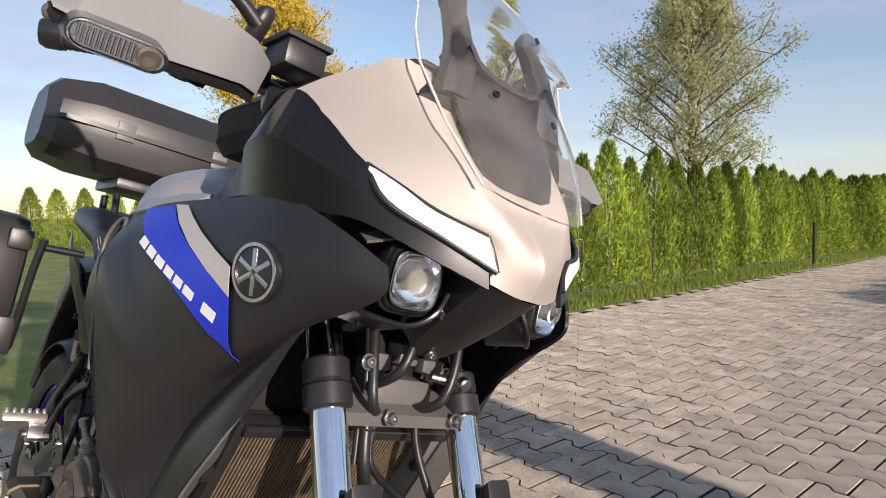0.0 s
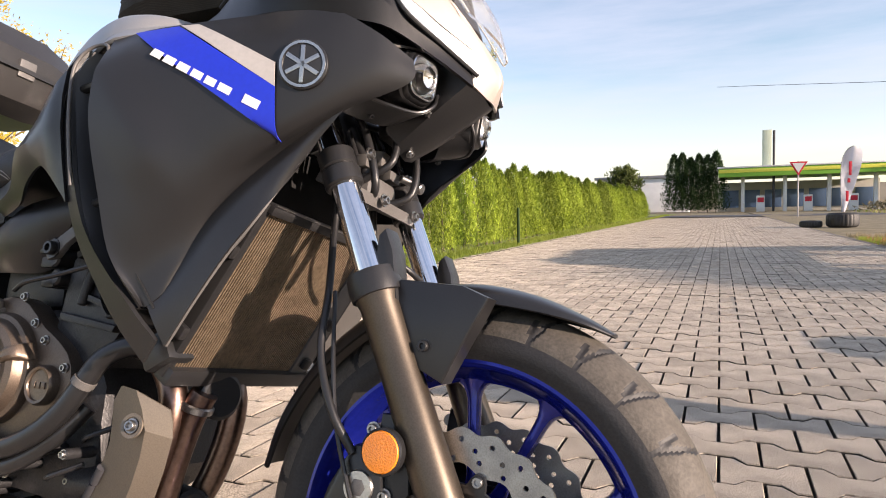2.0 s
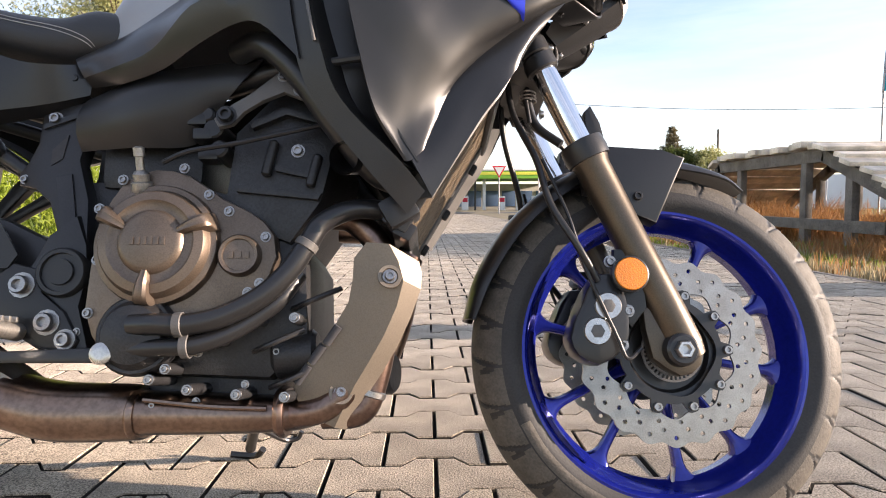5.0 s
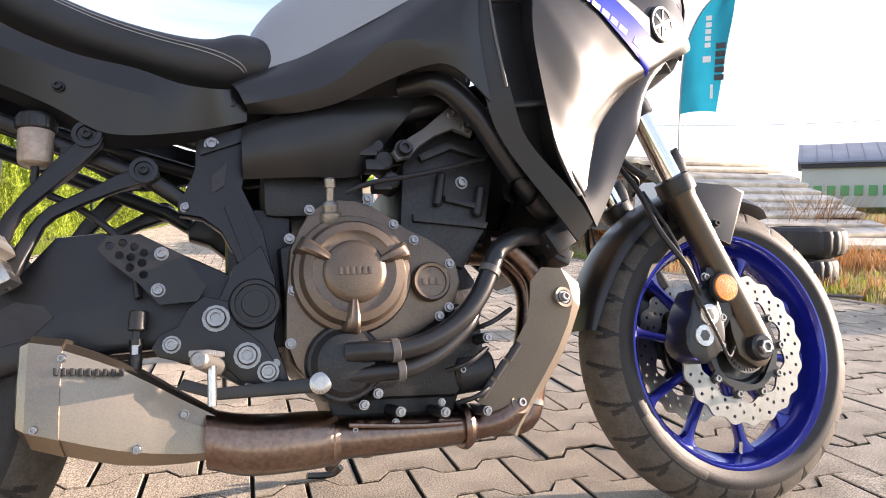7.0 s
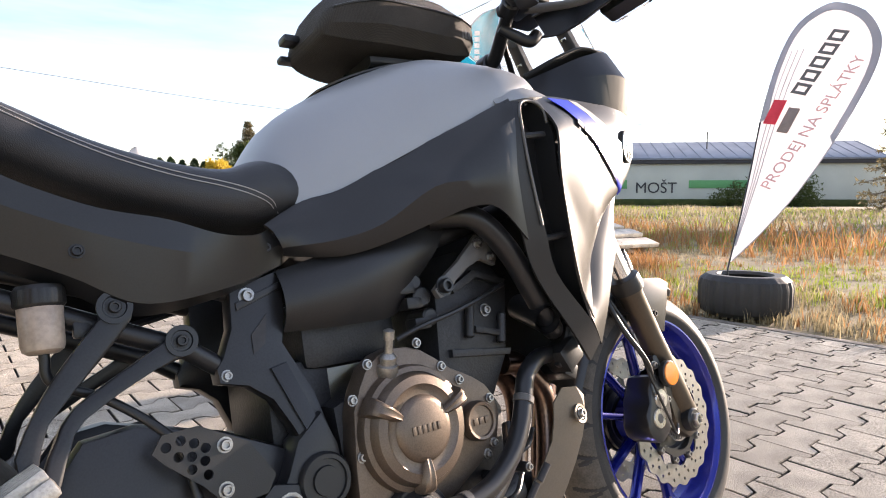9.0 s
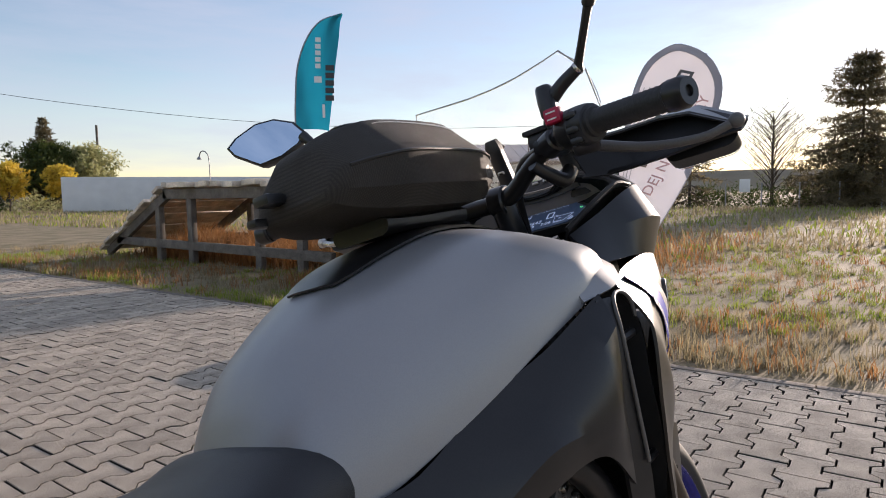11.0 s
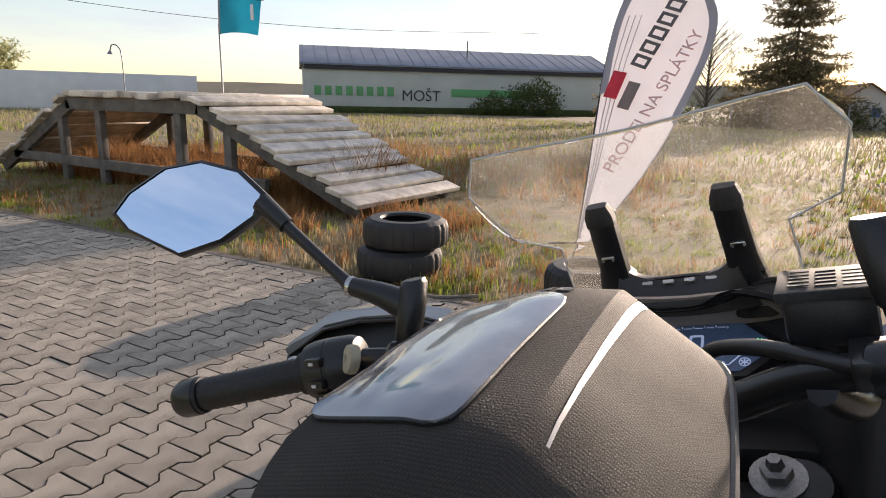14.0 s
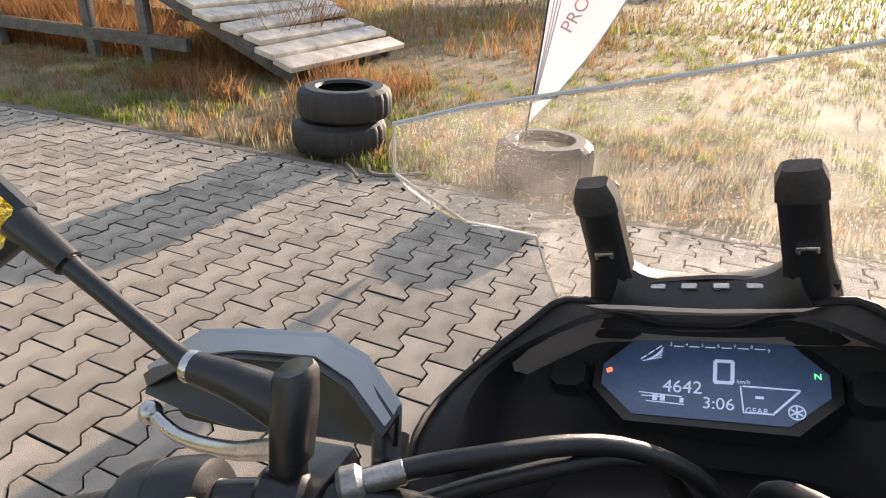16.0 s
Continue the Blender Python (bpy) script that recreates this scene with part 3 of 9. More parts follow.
def rim(parent, rim_r, half, spokes_at, hub_r):
    bm = bmesh.new()
    m = axis((0, 0, 0), (0, 1, 0))
    prof = [(rim_r - 0.006, -half), (rim_r + 0.003, -half + 0.001), (rim_r + 0.003, -half + 0.006), (rim_r - 0.012, -half + 0.012), (rim_r - 0.016, -half * 0.45),
            (rim_r - 0.026, 0), (rim_r - 0.016, half * 0.45), (rim_r - 0.012, half - 0.012), (rim_r + 0.003, half - 0.006), (rim_r + 0.003, half - 0.001), (rim_r - 0.006, half),
            (rim_r - 0.011, half - 0.004), (rim_r - 0.014, half - 0.012), (rim_r - 0.018, half * 0.60), (rim_r - 0.026, half * 0.28), (rim_r - 0.030, half * 0.2), (rim_r - 0.030, -half * 0.2), (rim_r - 0.026, -half * 0.28), (rim_r - 0.018, -half * 0.60), (rim_r - 0.014, -half + 0.012), (rim_r - 0.011, -half + 0.004)]
    lathe(bm, prof, m, 96, closed=True)
    part("rim", bm, M_BLUE, parent, "deep blue painted cast rim")
    bm = bmesh.new()
    lathe(bm, [(hub_r * 0.7, -0.055), (hub_r, -0.05), (hub_r * 0.82, -0.02), (hub_r * 0.82, 0.02), (hub_r, 0.05), (hub_r * 0.7, 0.055)], m, 32)
    part("hub", bm, M_BLUE, parent)
    bm = bmesh.new()
    r0, r1 = hub_r * 0.8, rim_r - 0.026
    secs = []
    for f, w_, d_ in ((0, 0.017, 0.030), (0.25, 0.0095, 0.024), (0.7, 0.0085, 0.02), (0.90, 0.012, 0.022), (1.0, 0.030, 0.026)):
        rr = r0 + (r1 - r0) * f
        secs.append([Vector((rr, -d_ / 2, -w_ * 0.7)), Vector((rr, -d_ / 2 - 0.002, 0)), Vector((rr, -d_ / 2, w_ * 0.7)), Vector((rr, 0, w_)), Vector((rr, d_ / 2, w_ * 0.7)), Vector((rr, d_ / 2 + 0.002, 0)), Vector((rr, d_ / 2, -w_ * 0.7)), Vector((rr, 0, -w_))])
    loft(bm, secs, 3, 2)
    first = part("spoke", bm, M_BLUE, parent)
    for k, a in enumerate(spokes_at):
        ob = first if k == 0 else new("spoke", first.data)
        ob.parent = parent
        ob.matrix_basis = pose(0, 0, 0, 0, -a, 0)


def ring_plate(bm, loops, v0, v1):
    """A flat plate with holes, from closed loops of (x, z)."""
    sub = bmesh.new()
    edges = []
    for lp in loops:
        vs = [sub.verts.new((p[0], v0, p[1])) for p in lp]
        edges += [sub.edges.new((vs[i], vs[(i + 1) % len(vs)])) for i in range(len(vs))]
    bmesh.ops.triangle_fill(sub, use_beauty=True, use_dissolve=False, edges=edges)
    r = bmesh.ops.extrude_face_region(sub, geom=sub.faces[:])
    for v in r["geom"]:
        if isinstance(v, bmesh.types.BMVert):
            v.co.y = v1
    return merge(bm, sub)


def circle(cx, cz, r, n=10, a0=0.0):
    return [(cx + r * math.cos(a0 + math.tau * k / n), cz + r * math.sin(a0 + math.tau * k / n)) for k in range(n)]


def brake_disc(parent, r, v, s, inner, name="brake_disc"):
    """A wavy, drilled disc at v; s: the outward side."""
    bm = bmesh.new()
    wave = [((r + 0.0035 * math.cos(20 * t)) * math.cos(t), (r + 0.0035 * math.cos(20 * t)) * math.sin(t)) for t in (math.tau * k / 200 for k in range(200))]
    hole = [((inner - 0.005 * math.cos(10 * t)) * math.cos(t), (inner - 0.005 * math.cos(10 * t)) * math.sin(t)) for t in (math.tau * k / 100 for k in range(100))]
    loops = [wave, hole]
    for k in range(20):
        for q, rr in ((0.0, r - 0.011), (0.5, r - 0.022), (0.25, r - 0.034)):
            a = math.tau * (k + q) / 20
            if inner + 0.008 < rr:
                loops.append(circle(rr * math.cos(a), rr * math.sin(a), 0.0036, 8))
    ring_plate(bm, loops, v - 0.0022, v + 0.0022)
    d = part(name, bm, M_DISC, parent, "drilled wavy steel brake disc", angle=30)
    bm = bmesh.new()
    out = []
    for k in range(120):
        t = math.tau * k / 120
        f = max(0.0, min(1.0, 0.5 + 1.6 * (math.cos(10 * t) - 0.45)))
        rr = 0.080 + (inner - 0.001 - 0.080) * f * f * (3 - 2 * f)
        out.append((rr * math.cos(t), rr * math.sin(t)))
    hole = [((0.068 + 0.003 * math.cos(5 * t)) * math.cos(t), (0.068 + 0.003 * math.cos(5 * t)) * math.sin(t)) for t in (math.tau * k / 60 for k in range(60))]
    loops = [out, hole]
    ring_plate(bm, loops, v + s * 0.001, v + s * 0.007)
    part("carrier", bm, M_BLACKG, d)
    bm = bmesh.new()
    lathe(bm, [(0.076, -0.012), (0.076, -0.003), (0.064, -0.004), (0.058, -0.014), (0.040, -0.014)], axis((0, v, 0), (0, s, 0)), 40)
    part("hub_flange", bm, M_BLACKG, d)
    for k in range(10):
        a = math.tau * k / 10
        bolt(d, ((inner - 0.010) * math.cos(a), v + s * 0.006, (inner - 0.010) * math.sin(a)), (0, s, 0), 0.0078, "rivet")
    bm = bmesh.new()
    teeth = []
    for k in range(40):
        a0 = math.tau * k / 40
        teeth.append([(rr * math.cos(a), rr * math.sin(a)) for rr, a in ((0.038, a0), (0.038, a0 + 0.085), (0.0445, a0 + 0.085), (0.0445, a0))])
    ring_plate(bm, [circle(0, 0, 0.048, 48), circle(0, 0, 0.034, 48)] + teeth, v + s * 0.011, v + s * 0.013)
    part("sensor_ring", bm, M_GREYPL, d)
    return d


front_wheel = new("front_wheel")
front_wheel.parent = bike
front_wheel.matrix_basis = pose(0, 0.004, 0.297)
tagged(front_wheel, "blue ten spoke front wheel with drilled twin discs")
tyre(0.303, 0.122, 0.229, 26, "tyre", front_wheel, "black road tyre with dusty, sunlit-toned grooved tread")
rim(front_wheel, 0.229, 0.054, [78 + 72 * k + d for k in range(5) for d in (-16, 16)], 0.05)
for s in (-1, 1):
    brake_disc(front_wheel, 0.1415, 0.068 * s, s, 0.098)
bm = bmesh.new()
rod(bm, (0.01, -0.012, -0.202), (0.012, -0.016, -0.180), 0.0035, seg=8)
part("valve", bm, M_STEEL, front_wheel)
bm = bmesh.new()
arc = [math.radians(205 + 3.2 * k) for k in range(13)]
patch(bm, [[(rr * math.cos(a), -0.0608 + vv, rr * math.sin(a)) for a in arc[::3]] for rr, vv in ((0.242, 0.0025), (0.249, 0.0005), (0.258, 0.0020))], 0.001, 3, 2)
part("sidewall_mark", bm, M_DUST_LIT, front_wheel)

# fork: rake about 24 degrees
fork = new("front_fork")
fork.parent = bike
fork.matrix_basis = pose(0, 0.009, 0)
tagged(fork, "telescopic fork with chromed tubes and bronze grey sliders")
FX = lambda w: 0.0107 - 0.450 * (w - 0.31)
for s in (-1, 1):
    leg = new("fork_leg")
    leg.parent = fork
    V = 0.098 * s
    bm = bmesh.new()

    def up_leg(w):
        return (FX(w), 0.100 * s - 0.0135 * (w - 0.31) / 0.43, w)

    d = Vector(up_leg(1.0)) - Vector(up_leg(0.3))
    prof = [(0.012, -0.030), (0.024, -0.026), (0.028, -0.005), (0.0285, 0.06), (0.0265, 0.20), (0.0275, 0.30), (0.031, 0.312), (0.031, 0.322), (0.0225, 0.326)]
    lathe(bm, prof, axis(up_leg(0.31), d), 28)
    part("slider", bm, M_FORK, leg, "bronze grey fork slider")
    bm = bmesh.new()
    lathe(bm, [(0.0225, 0), (0.0345, 0.002), (0.036, 0.016), (0.0345, 0.034), (0.023, 0.037)], axis(up_leg(0.592), d), 28)
    part("dust_seal", bm, M_BLACK, leg)
    bm = bmesh.new()
    rod(bm, up_leg(0.60), up_leg(0.97), 0.0205, seg=28)
    part("stanchion", bm, M_CHROME, leg, "polished chrome fork tube")
    bm = bmesh.new()
    rod(bm, up_leg(0.742), up_leg(0.768), 0.0270, seg=28, bev=0.003)
    rod(bm, up_leg(0.768), up_leg(0.793), 0.0262, seg=28, bev=0.003)
    part("clamp", bm, M_BLACK, leg)
    bm = bmesh.new()
    plate(bm, [(-0.04, 0.285), (0.0, 0.258), (0.034, 0.275), (0.035, 0.32), (-0.005, 0.355), (-0.05, 0.36)], V - 0.014, V + 0.014, 0.007, 2)
    part("axle_foot", bm, M_FORK, leg)
    bm = bmesh.new()
    rod(bm, (0, V, 0.297), (0, V + 0.034 * s, 0.297), 0.027, 0.024, 28, 0.004)
    part("axle_boss", bm, M_BLACKG, leg)
    bm = bmesh.new()
    lathe(bm, [(0.0145, 0), (0.0145, 0.006), (0.012, 0.009), (0.008, 0.009), (0.0065, 0.001)], axis((0, V + 0.034 * s, 0.297), (0, s, 0)), 6)
    part("axle_nut", bm, M_STEEL, leg)
    # slider guard blade
    bm = bmesh.new()
    plate(bm, [(-0.125, 0.60), (-0.085, 0.59), (-0.098, 0.655), (-0.112, 0.685), (-0.122, 0.675)], V - 0.02, V + 0.02, 0.006)
    part("guard_blade", bm, M_BLACK, leg)
    # brake caliper behind the leg
    cal = new("caliper")
    cal.parent = leg
    tagged(cal, "black four piston brake caliper with bright bolts")
    bm = bmesh.new()
    plate(bm, [(-0.155, 0.29), (-0.125, 0.275), (-0.085, 0.30), (-0.075, 0.34), (-0.085, 0.40), (-0.12, 0.41), (-0.148, 0.36), (-0.165, 0.315)], 0.062 * s, 0.128 * s, 0.008, 2)
    part("caliper_body", bm, M_BLACKG, cal)
    bm = bmesh.new()
    plate(bm, [(-0.09, 0.45), (-0.05, 0.45), (-0.045, 0.36), (-0.07, 0.33), (-0.10, 0.37)], 0.10 * s, 0.118 * s, 0.004)
    part("bracket", bm, M_BLACK, cal)
    for p in ((-0.107, 0.362), (-0.125, 0.325)):
        bm = bmesh.new()
        lathe(bm, [(0.0205, 0), (0.0205, 0.007), (0.019, 0.009), (0.011, 0.009)], axis((p[0], 0.122 * s, p[1]), (0, s, 0)), 24)
        cap = part("piston_cap", bm, M_STEEL, cal)
        bm = bmesh.new()
        lathe(bm, [(0.0115, 0.0088), (0.0085, 0.0096), (0.003, 0.0096)], axis((p[0], 0.122 * s, p[1]), (0, s, 0)), 6)
        part("cap_star", bm, M_GREYPL, cap)
    for p in ((-0.075, 0.355), (-0.098, 0.43), (-0.087, 0.305)):
        bolt(cal, (p[0], 0.121 * s, p[1]), (0, s, 0), 0.008)
    bm = bmesh.new()
    lathe(bm, [(0.0250, 0), (0.0250, 0.005), (0.0235, 0.008), (0.005, 0.009)], axis((-0.074, 0.137 * s, 0.408), (0, s, 0.0)), 32)
    refl = part("reflector", bm, M_AMBER, leg, "round amber side reflector")
    bm = bmesh.new()
    lathe(bm, [(0.0275, -0.006), (0.0275, 0.004), (0.0248, 0.006), (0.0248, 0.0)], axis((-0.074, 0.137 * s, 0.408), (0, s, 0)), 32)
    part("reflector_rim", bm, M_BLACK, refl)
    # brake hose and sensor wire
    bm = bmesh.new()
    tube(bm, [(-0.12, 0.128 * s, 0.40), (-0.15, 0.14 * s, 0.45), (-0.185, 0.125 * s, 0.52), (-0.20, 0.10 * s, 0.60), (-0.23, 0.06 * s, 0.70), (-0.235, 0.05 * s, 0.80)], 0.0055, 10)
    part("brake_hose", bm, M_BLACK, leg)
    bm = bmesh.new()
    tube(bm, [(-0.06, 0.125 * s, 0.30), (-0.085, 0.135 * s, 0.285), (-0.10, 0.135 * s, 0.32), (-0.14, 0.135 * s, 0.42), (-0.16, 0.13 * s, 0.50), (-0.19, 0.10 * s, 0.60)], 0.003, 8)
    part("sensor_wire", bm, M_BLACK, leg)
bm = bmesh.new()
plate(bm, [(-0.225, 0.775), (-0.165, 0.745), (-0.17, 0.73), (-0.235, 0.755)], -0.118, 0.092, 0.006)
box(bm, (-0.212, -0.013, 0.765), (0.06, 0.09, 0.04), 0.012)
part("lower_triple_clamp", bm, M_GREYPL, fork, "grey cast lower fork clamp")
bm = bmesh.new()
box(bm, (-0.325, 0, 0.965), (0.09, 0.25, 0.03), 0.012)
for s in (-1, 1):
    rod(bm, (FX(0.93), 0.100 * s - 0.0195, 0.93), (FX(0.985), 0.100 * s - 0.021, 0.985), 0.03, seg=20, bev=0.004)
part("top_triple_clamp", bm, M_BLACKG, fork)
bm = bmesh.new()
rod(bm, (-0.22, 0, 0.76), (-0.315, 0, 0.96), 0.03, seg=18)
part("steering_stem", bm, M_FRAME, fork)
for k, (a, b, c) in enumerate((((-0.19, -0.06, 0.77), (-0.15, -0.05, 0.80), (-0.17, -0.03, 0.86)), ((-0.2, 0.0, 0.745), (-0.15, 0.02, 0.77), (-0.17, 0.04, 0.86)), ((-0.2, -0.03, 0.74), (-0.16, -0.075, 0.76), (-0.2, -0.07, 0.86)))):
    bm = bmesh.new()
    tube(bm, [a, b, c, (-0.26, c[1], 0.90)], 0.006, 10)
    part("fork_hose", bm, M_BLACK, fork)
for p in ((-0.168, -0.085, 0.80), (-0.165, 0.03, 0.795), (-0.16, -0.045, 0.742), (-0.16, 0.055, 0.742)):
    bolt(fork, p, (1, 0, 0.1), 0.008)

for k, pth in enumerate(([(-0.235, -0.035, 0.86), (-0.212, -0.042, 0.822), (-0.196, -0.048, 0.79), (-0.197, -0.048, 0.757), (-0.201, -0.047, 0.728), (-0.188, -0.048, 0.678), (-0.150, -0.06, 0.640)],
                         [(-0.225, -0.022, 0.85), (-0.20, -0.024, 0.80), (-0.190, -0.034, 0.765), (-0.197, -0.038, 0.728), (-0.190, -0.036, 0.68), (-0.135, -0.012, 0.650), (-0.12, 0.03, 0.630)],
                         [(-0.230, -0.052, 0.85), (-0.204, -0.060, 0.80), (-0.198, -0.060, 0.76), (-0.205, -0.055, 0.728), (-0.200, -0.054, 0.68)])):
    bm = bmesh.new()
    tube(bm, pth, (0.0075, 0.0045, 0.004)[k], 10)
    part("loom_cable", bm, M_BLACK, fork)
for w in (0.728, 0.722, 0.735):
    bm = bmesh.new()
    lathe(bm, [(0.0135, -0.0016), (0.0150, 0), (0.0135, 0.0016)], axis((-0.200, -0.047, w), (0.05, 0.1, 1)), 18, closed=True)
    part("cable_clip", bm, M_BOLT, fork)
bm = bmesh.new()
box(bm, (-0.196, -0.052, 0.800), (0.022, 0.026, 0.020), 0.004)
box(bm, (-0.192, -0.020, 0.812), (0.030, 0.030, 0.026), 0.006)
box(bm, (-0.196, 0.028, 0.800), (0.020, 0.034, 0.018), 0.004)
part("connector", bm, M_GREYPL, fork)
bm = bmesh.new()
rod(bm, (-0.165, 0.006, 0.792), (-0.155, 0.030, 0.790), 0.006, seg=10, bev=0.001)
rod(bm, (-0.160, 0.052, 0.790), (-0.148, 0.052, 0.786), 0.009, seg=12, bev=0.002)
part("hose_fitting", bm, M_BOLT, fork)
bm = bmesh.new()
box(bm, (-0.175, 0.012, 0.868), (0.03, 0.10, 0.05), 0.010)
part("relay_box", bm, M_BLACK, fork)
bolt(fork, (-0.158, 0.0, 0.862), (1, -0.2, 0), 0.008)

# front mudguard
fender = new("front_mudguard")
fender.parent = bike
fender.matrix_basis = pose(0, 0.004, 0)
tagged(fender, "satin black front mudguard")
bm = bmesh.new()
C, R = (0.0, 0.297), 0.322
rows = []
for deg, hw, drop, extra in ((58, 0.020, 0.004, 0.0), (66, 0.050, 0.012, 0.0), (78, 0.062, 0.024, 0.003), (92, 0.068, 0.03, 0.008), (106, 0.068, 0.03, 0.01), (120, 0.068, 0.032, 0.006), (138, 0.066, 0.03, 0.002), (156, 0.062, 0.026, 0.0), (170, 0.052, 0.018, 0.0)):
    a = radians(deg)
    ring = []
    for f, q in ((-1, 1.0), (-0.88, 0.45), (-0.5, 0.1), (0, 0), (0.5, 0.1), (0.88, 0.45), (1, 1.0)):
        rr = R + extra - drop * q
        ring.append((C[0] + rr * math.cos(a), hw * f, C[1] + rr * math.sin(a)))
    rows.append(ring)
patch(bm, rows, 0.004, 3, 4)
part("mudguard_shell", bm, M_BLACKG, fender)
for s in (-1, 1):
    bm = bmesh.new()
    plate(bm, [(-0.085, 0.618), (0.0, 0.612), (0.035, 0.598), (0.018, 0.565), (-0.018, 0.492), (-0.052, 0.507), (-0.075, 0.535), (-0.125, 0.545), (-0.13, 0.59)], 0.072 * s, 0.106 * s, 0.003)
    part("side_flap", bm, M_BLACKG, fender)
    bolt(fender, (-0.045, 0.106 * s, 0.535), (0, s, 0), 0.008, material=M_BLACK)
# ---- bodywork ----
def both(name, build, material, parent, label="", angle=38):
    """Makes a side part and its twin on the other side. build gets a bmesh, for the right side."""
    bm = bmesh.new()
    build(bm)
    twin = mirrored(bm)
    return part(name, bm, material, parent, label, angle), part(name, twin, material, parent, label, angle)


def RP(x, v, w):
    """A place on the right side of the fairing."""
    return (x + 0.003, 0.008 - v, w - 0.006)


def RR(x, v, w):
    """A place on the right side of the frame and tail."""
    return (x, -v, w)


def RN(x, v, w):
    """A place on the right side of the nose."""
    return (x + 0.003, -v, w - 0.008 - 0.010 * max(0.0, min(1.0, (w - 1.0) / 0.06)))


FAIR = Matrix.Translation((0.003, -0.008, -0.006))


# big side panel: top edge, crest, belly, lower edge
def side_panel(bm):
    patch(bm, [
        [RP(-0.497, 0.262, 0.928), RP(-0.43, 0.248, 0.944), RP(-0.29, 0.225, 0.955), RP(-0.183, 0.213, 0.957), RP(-0.125, 0.185, 0.935), RP(-0.082, 0.148, 0.905)],
        [RP(-0.484, 0.282, 0.880), RP(-0.42, 0.272, 0.890), RP(-0.30, 0.244, 0.895), RP(-0.20, 0.220, 0.890), RP(-0.135, 0.188, 0.880), RP(-0.085, 0.148, 0.875)],
        [RP(-0.487, 0.283, 0.80), RP(-0.41, 0.267, 0.80), RP(-0.34, 0.246, 0.81), RP(-0.27, 0.226, 0.81), RP(-0.21, 0.205, 0.81), RP(-0.165, 0.175, 0.835)],
        [RP(-0.468, 0.264, 0.70), RP(-0.425, 0.252, 0.69), RP(-0.385, 0.238, 0.70), RP(-0.34, 0.222, 0.72), RP(-0.30, 0.205, 0.745), RP(-0.255, 0.183, 0.775)],
        [RP(-0.447, 0.248, 0.62), RP(-0.428, 0.234, 0.61), RP(-0.412, 0.226, 0.615), RP(-0.388, 0.218, 0.635), RP(-0.362, 0.208, 0.66), RP(-0.335, 0.196, 0.695)],
        [RP(-0.408, 0.226, 0.560), RP(-0.408, 0.219, 0.562), RP(-0.40, 0.218, 0.563), RP(-0.392, 0.216, 0.57), RP(-0.385, 0.213, 0.58), RP(-0.378, 0.208, 0.60)]], 0.004, 9, 9)
    # pressed ridge from the rear edge down across the panel
    a, d = Vector((-0.505, 0.895)), Vector((0.62, -0.785)).normalized()
    for q in bm.verts:
        r = Vector((q.co.x, q.co.z)) - a
        s_, along = r.x * d.y - r.y * d.x, r.dot(d)
        q.co.y -= 0.0075 * max(0.0, 1 - abs(s_) / 0.055) * max(0.0, min(1.0, along / 0.04)) * max(0.0, min(1.0, (0.27 - along) / 0.08))


sp_r, sp_l = both("side_panel", side_panel, M_PANEL, bike, "matt grey black side panel with blue stripe")


def lower_panel(bm):
    up = [(-0.396, 0.210, 0.556), (-0.374, 0.199, 0.592), (-0.331, 0.187, 0.687), (-0.250, 0.174, 0.767), (-0.160, 0.166, 0.827)]
    mid = [(-0.384, 0.206, 0.536), (-0.352, 0.202, 0.584), (-0.308, 0.193, 0.668), (-0.250, 0.181, 0.735), (-0.188, 0.166, 0.800)]
    low = [(-0.368, 0.198, 0.508), (-0.330, 0.198, 0.570), (-0.293, 0.194, 0.630), (-0.261, 0.188, 0.676), (-0.222, 0.168, 0.755)]
    patch(bm, [[RR(*p) for p in r] for r in (up, mid, low)], 0.004, 4, 3)


def panel_return(bm):
    low = [(-0.368, 0.199, 0.508), (-0.330, 0.199, 0.570), (-0.293, 0.195, 0.630), (-0.261, 0.189, 0.676), (-0.222, 0.169, 0.755)]
    back = [(-0.415, 0.162, 0.515), (-0.372, 0.166, 0.575), (-0.322, 0.166, 0.635), (-0.290, 0.165, 0.674), (-0.289, 0.150, 0.752)]
    patch(bm, [[RR(*p) for p in r] for r in (low, back)], 0.003, 4, 2)


both("lower_panel", lower_panel, M_BLACKG, bike)
# grey instead of the panel's black: sunlight on this face put into colour
both("lower_panel_return", panel_return, M_GREYPL, bike)


def rear_rail(bm):
    # edge rail behind the side panel, down to the point
    patch(bm, [
        [RP(-0.562, 0.262, 0.919), RP(-0.573, 0.268, 0.876), RP(-0.572, 0.262, 0.80), RP(-0.558, 0.248, 0.71), RP(-0.530, 0.236, 0.64), RP(-0.455, 0.224, 0.545), RP(-0.405, 0.208, 0.490)],
        [RP(-0.538, 0.271, 0.919), RP(-0.550, 0.279, 0.880), RP(-0.543, 0.273, 0.808), RP(-0.521, 0.263, 0.711), RP(-0.494, 0.247, 0.642), RP(-0.416, 0.233, 0.560), RP(-0.380, 0.216, 0.520)]], 0.006, 5, 1)


both("panel_edge_rail", rear_rail, M_BLACK, bike)


def opening_rim(bm):
    # rounded bead over the top of the opening behind the side panel
    tube(bm, [RR(-0.526, 0.2575, 0.712), RR(-0.5415, 0.267, 0.80), RR(-0.547, 0.2715, 0.870), RR(-0.543, 0.269, 0.896), RR(-0.531, 0.265, 0.911), RR(-0.513, 0.263, 0.916), RR(-0.495, 0.265, 0.912), RR(-0.486, 0.268, 0.900), RR(-0.482, 0.267, 0.880)], 0.0025, 10, 5)


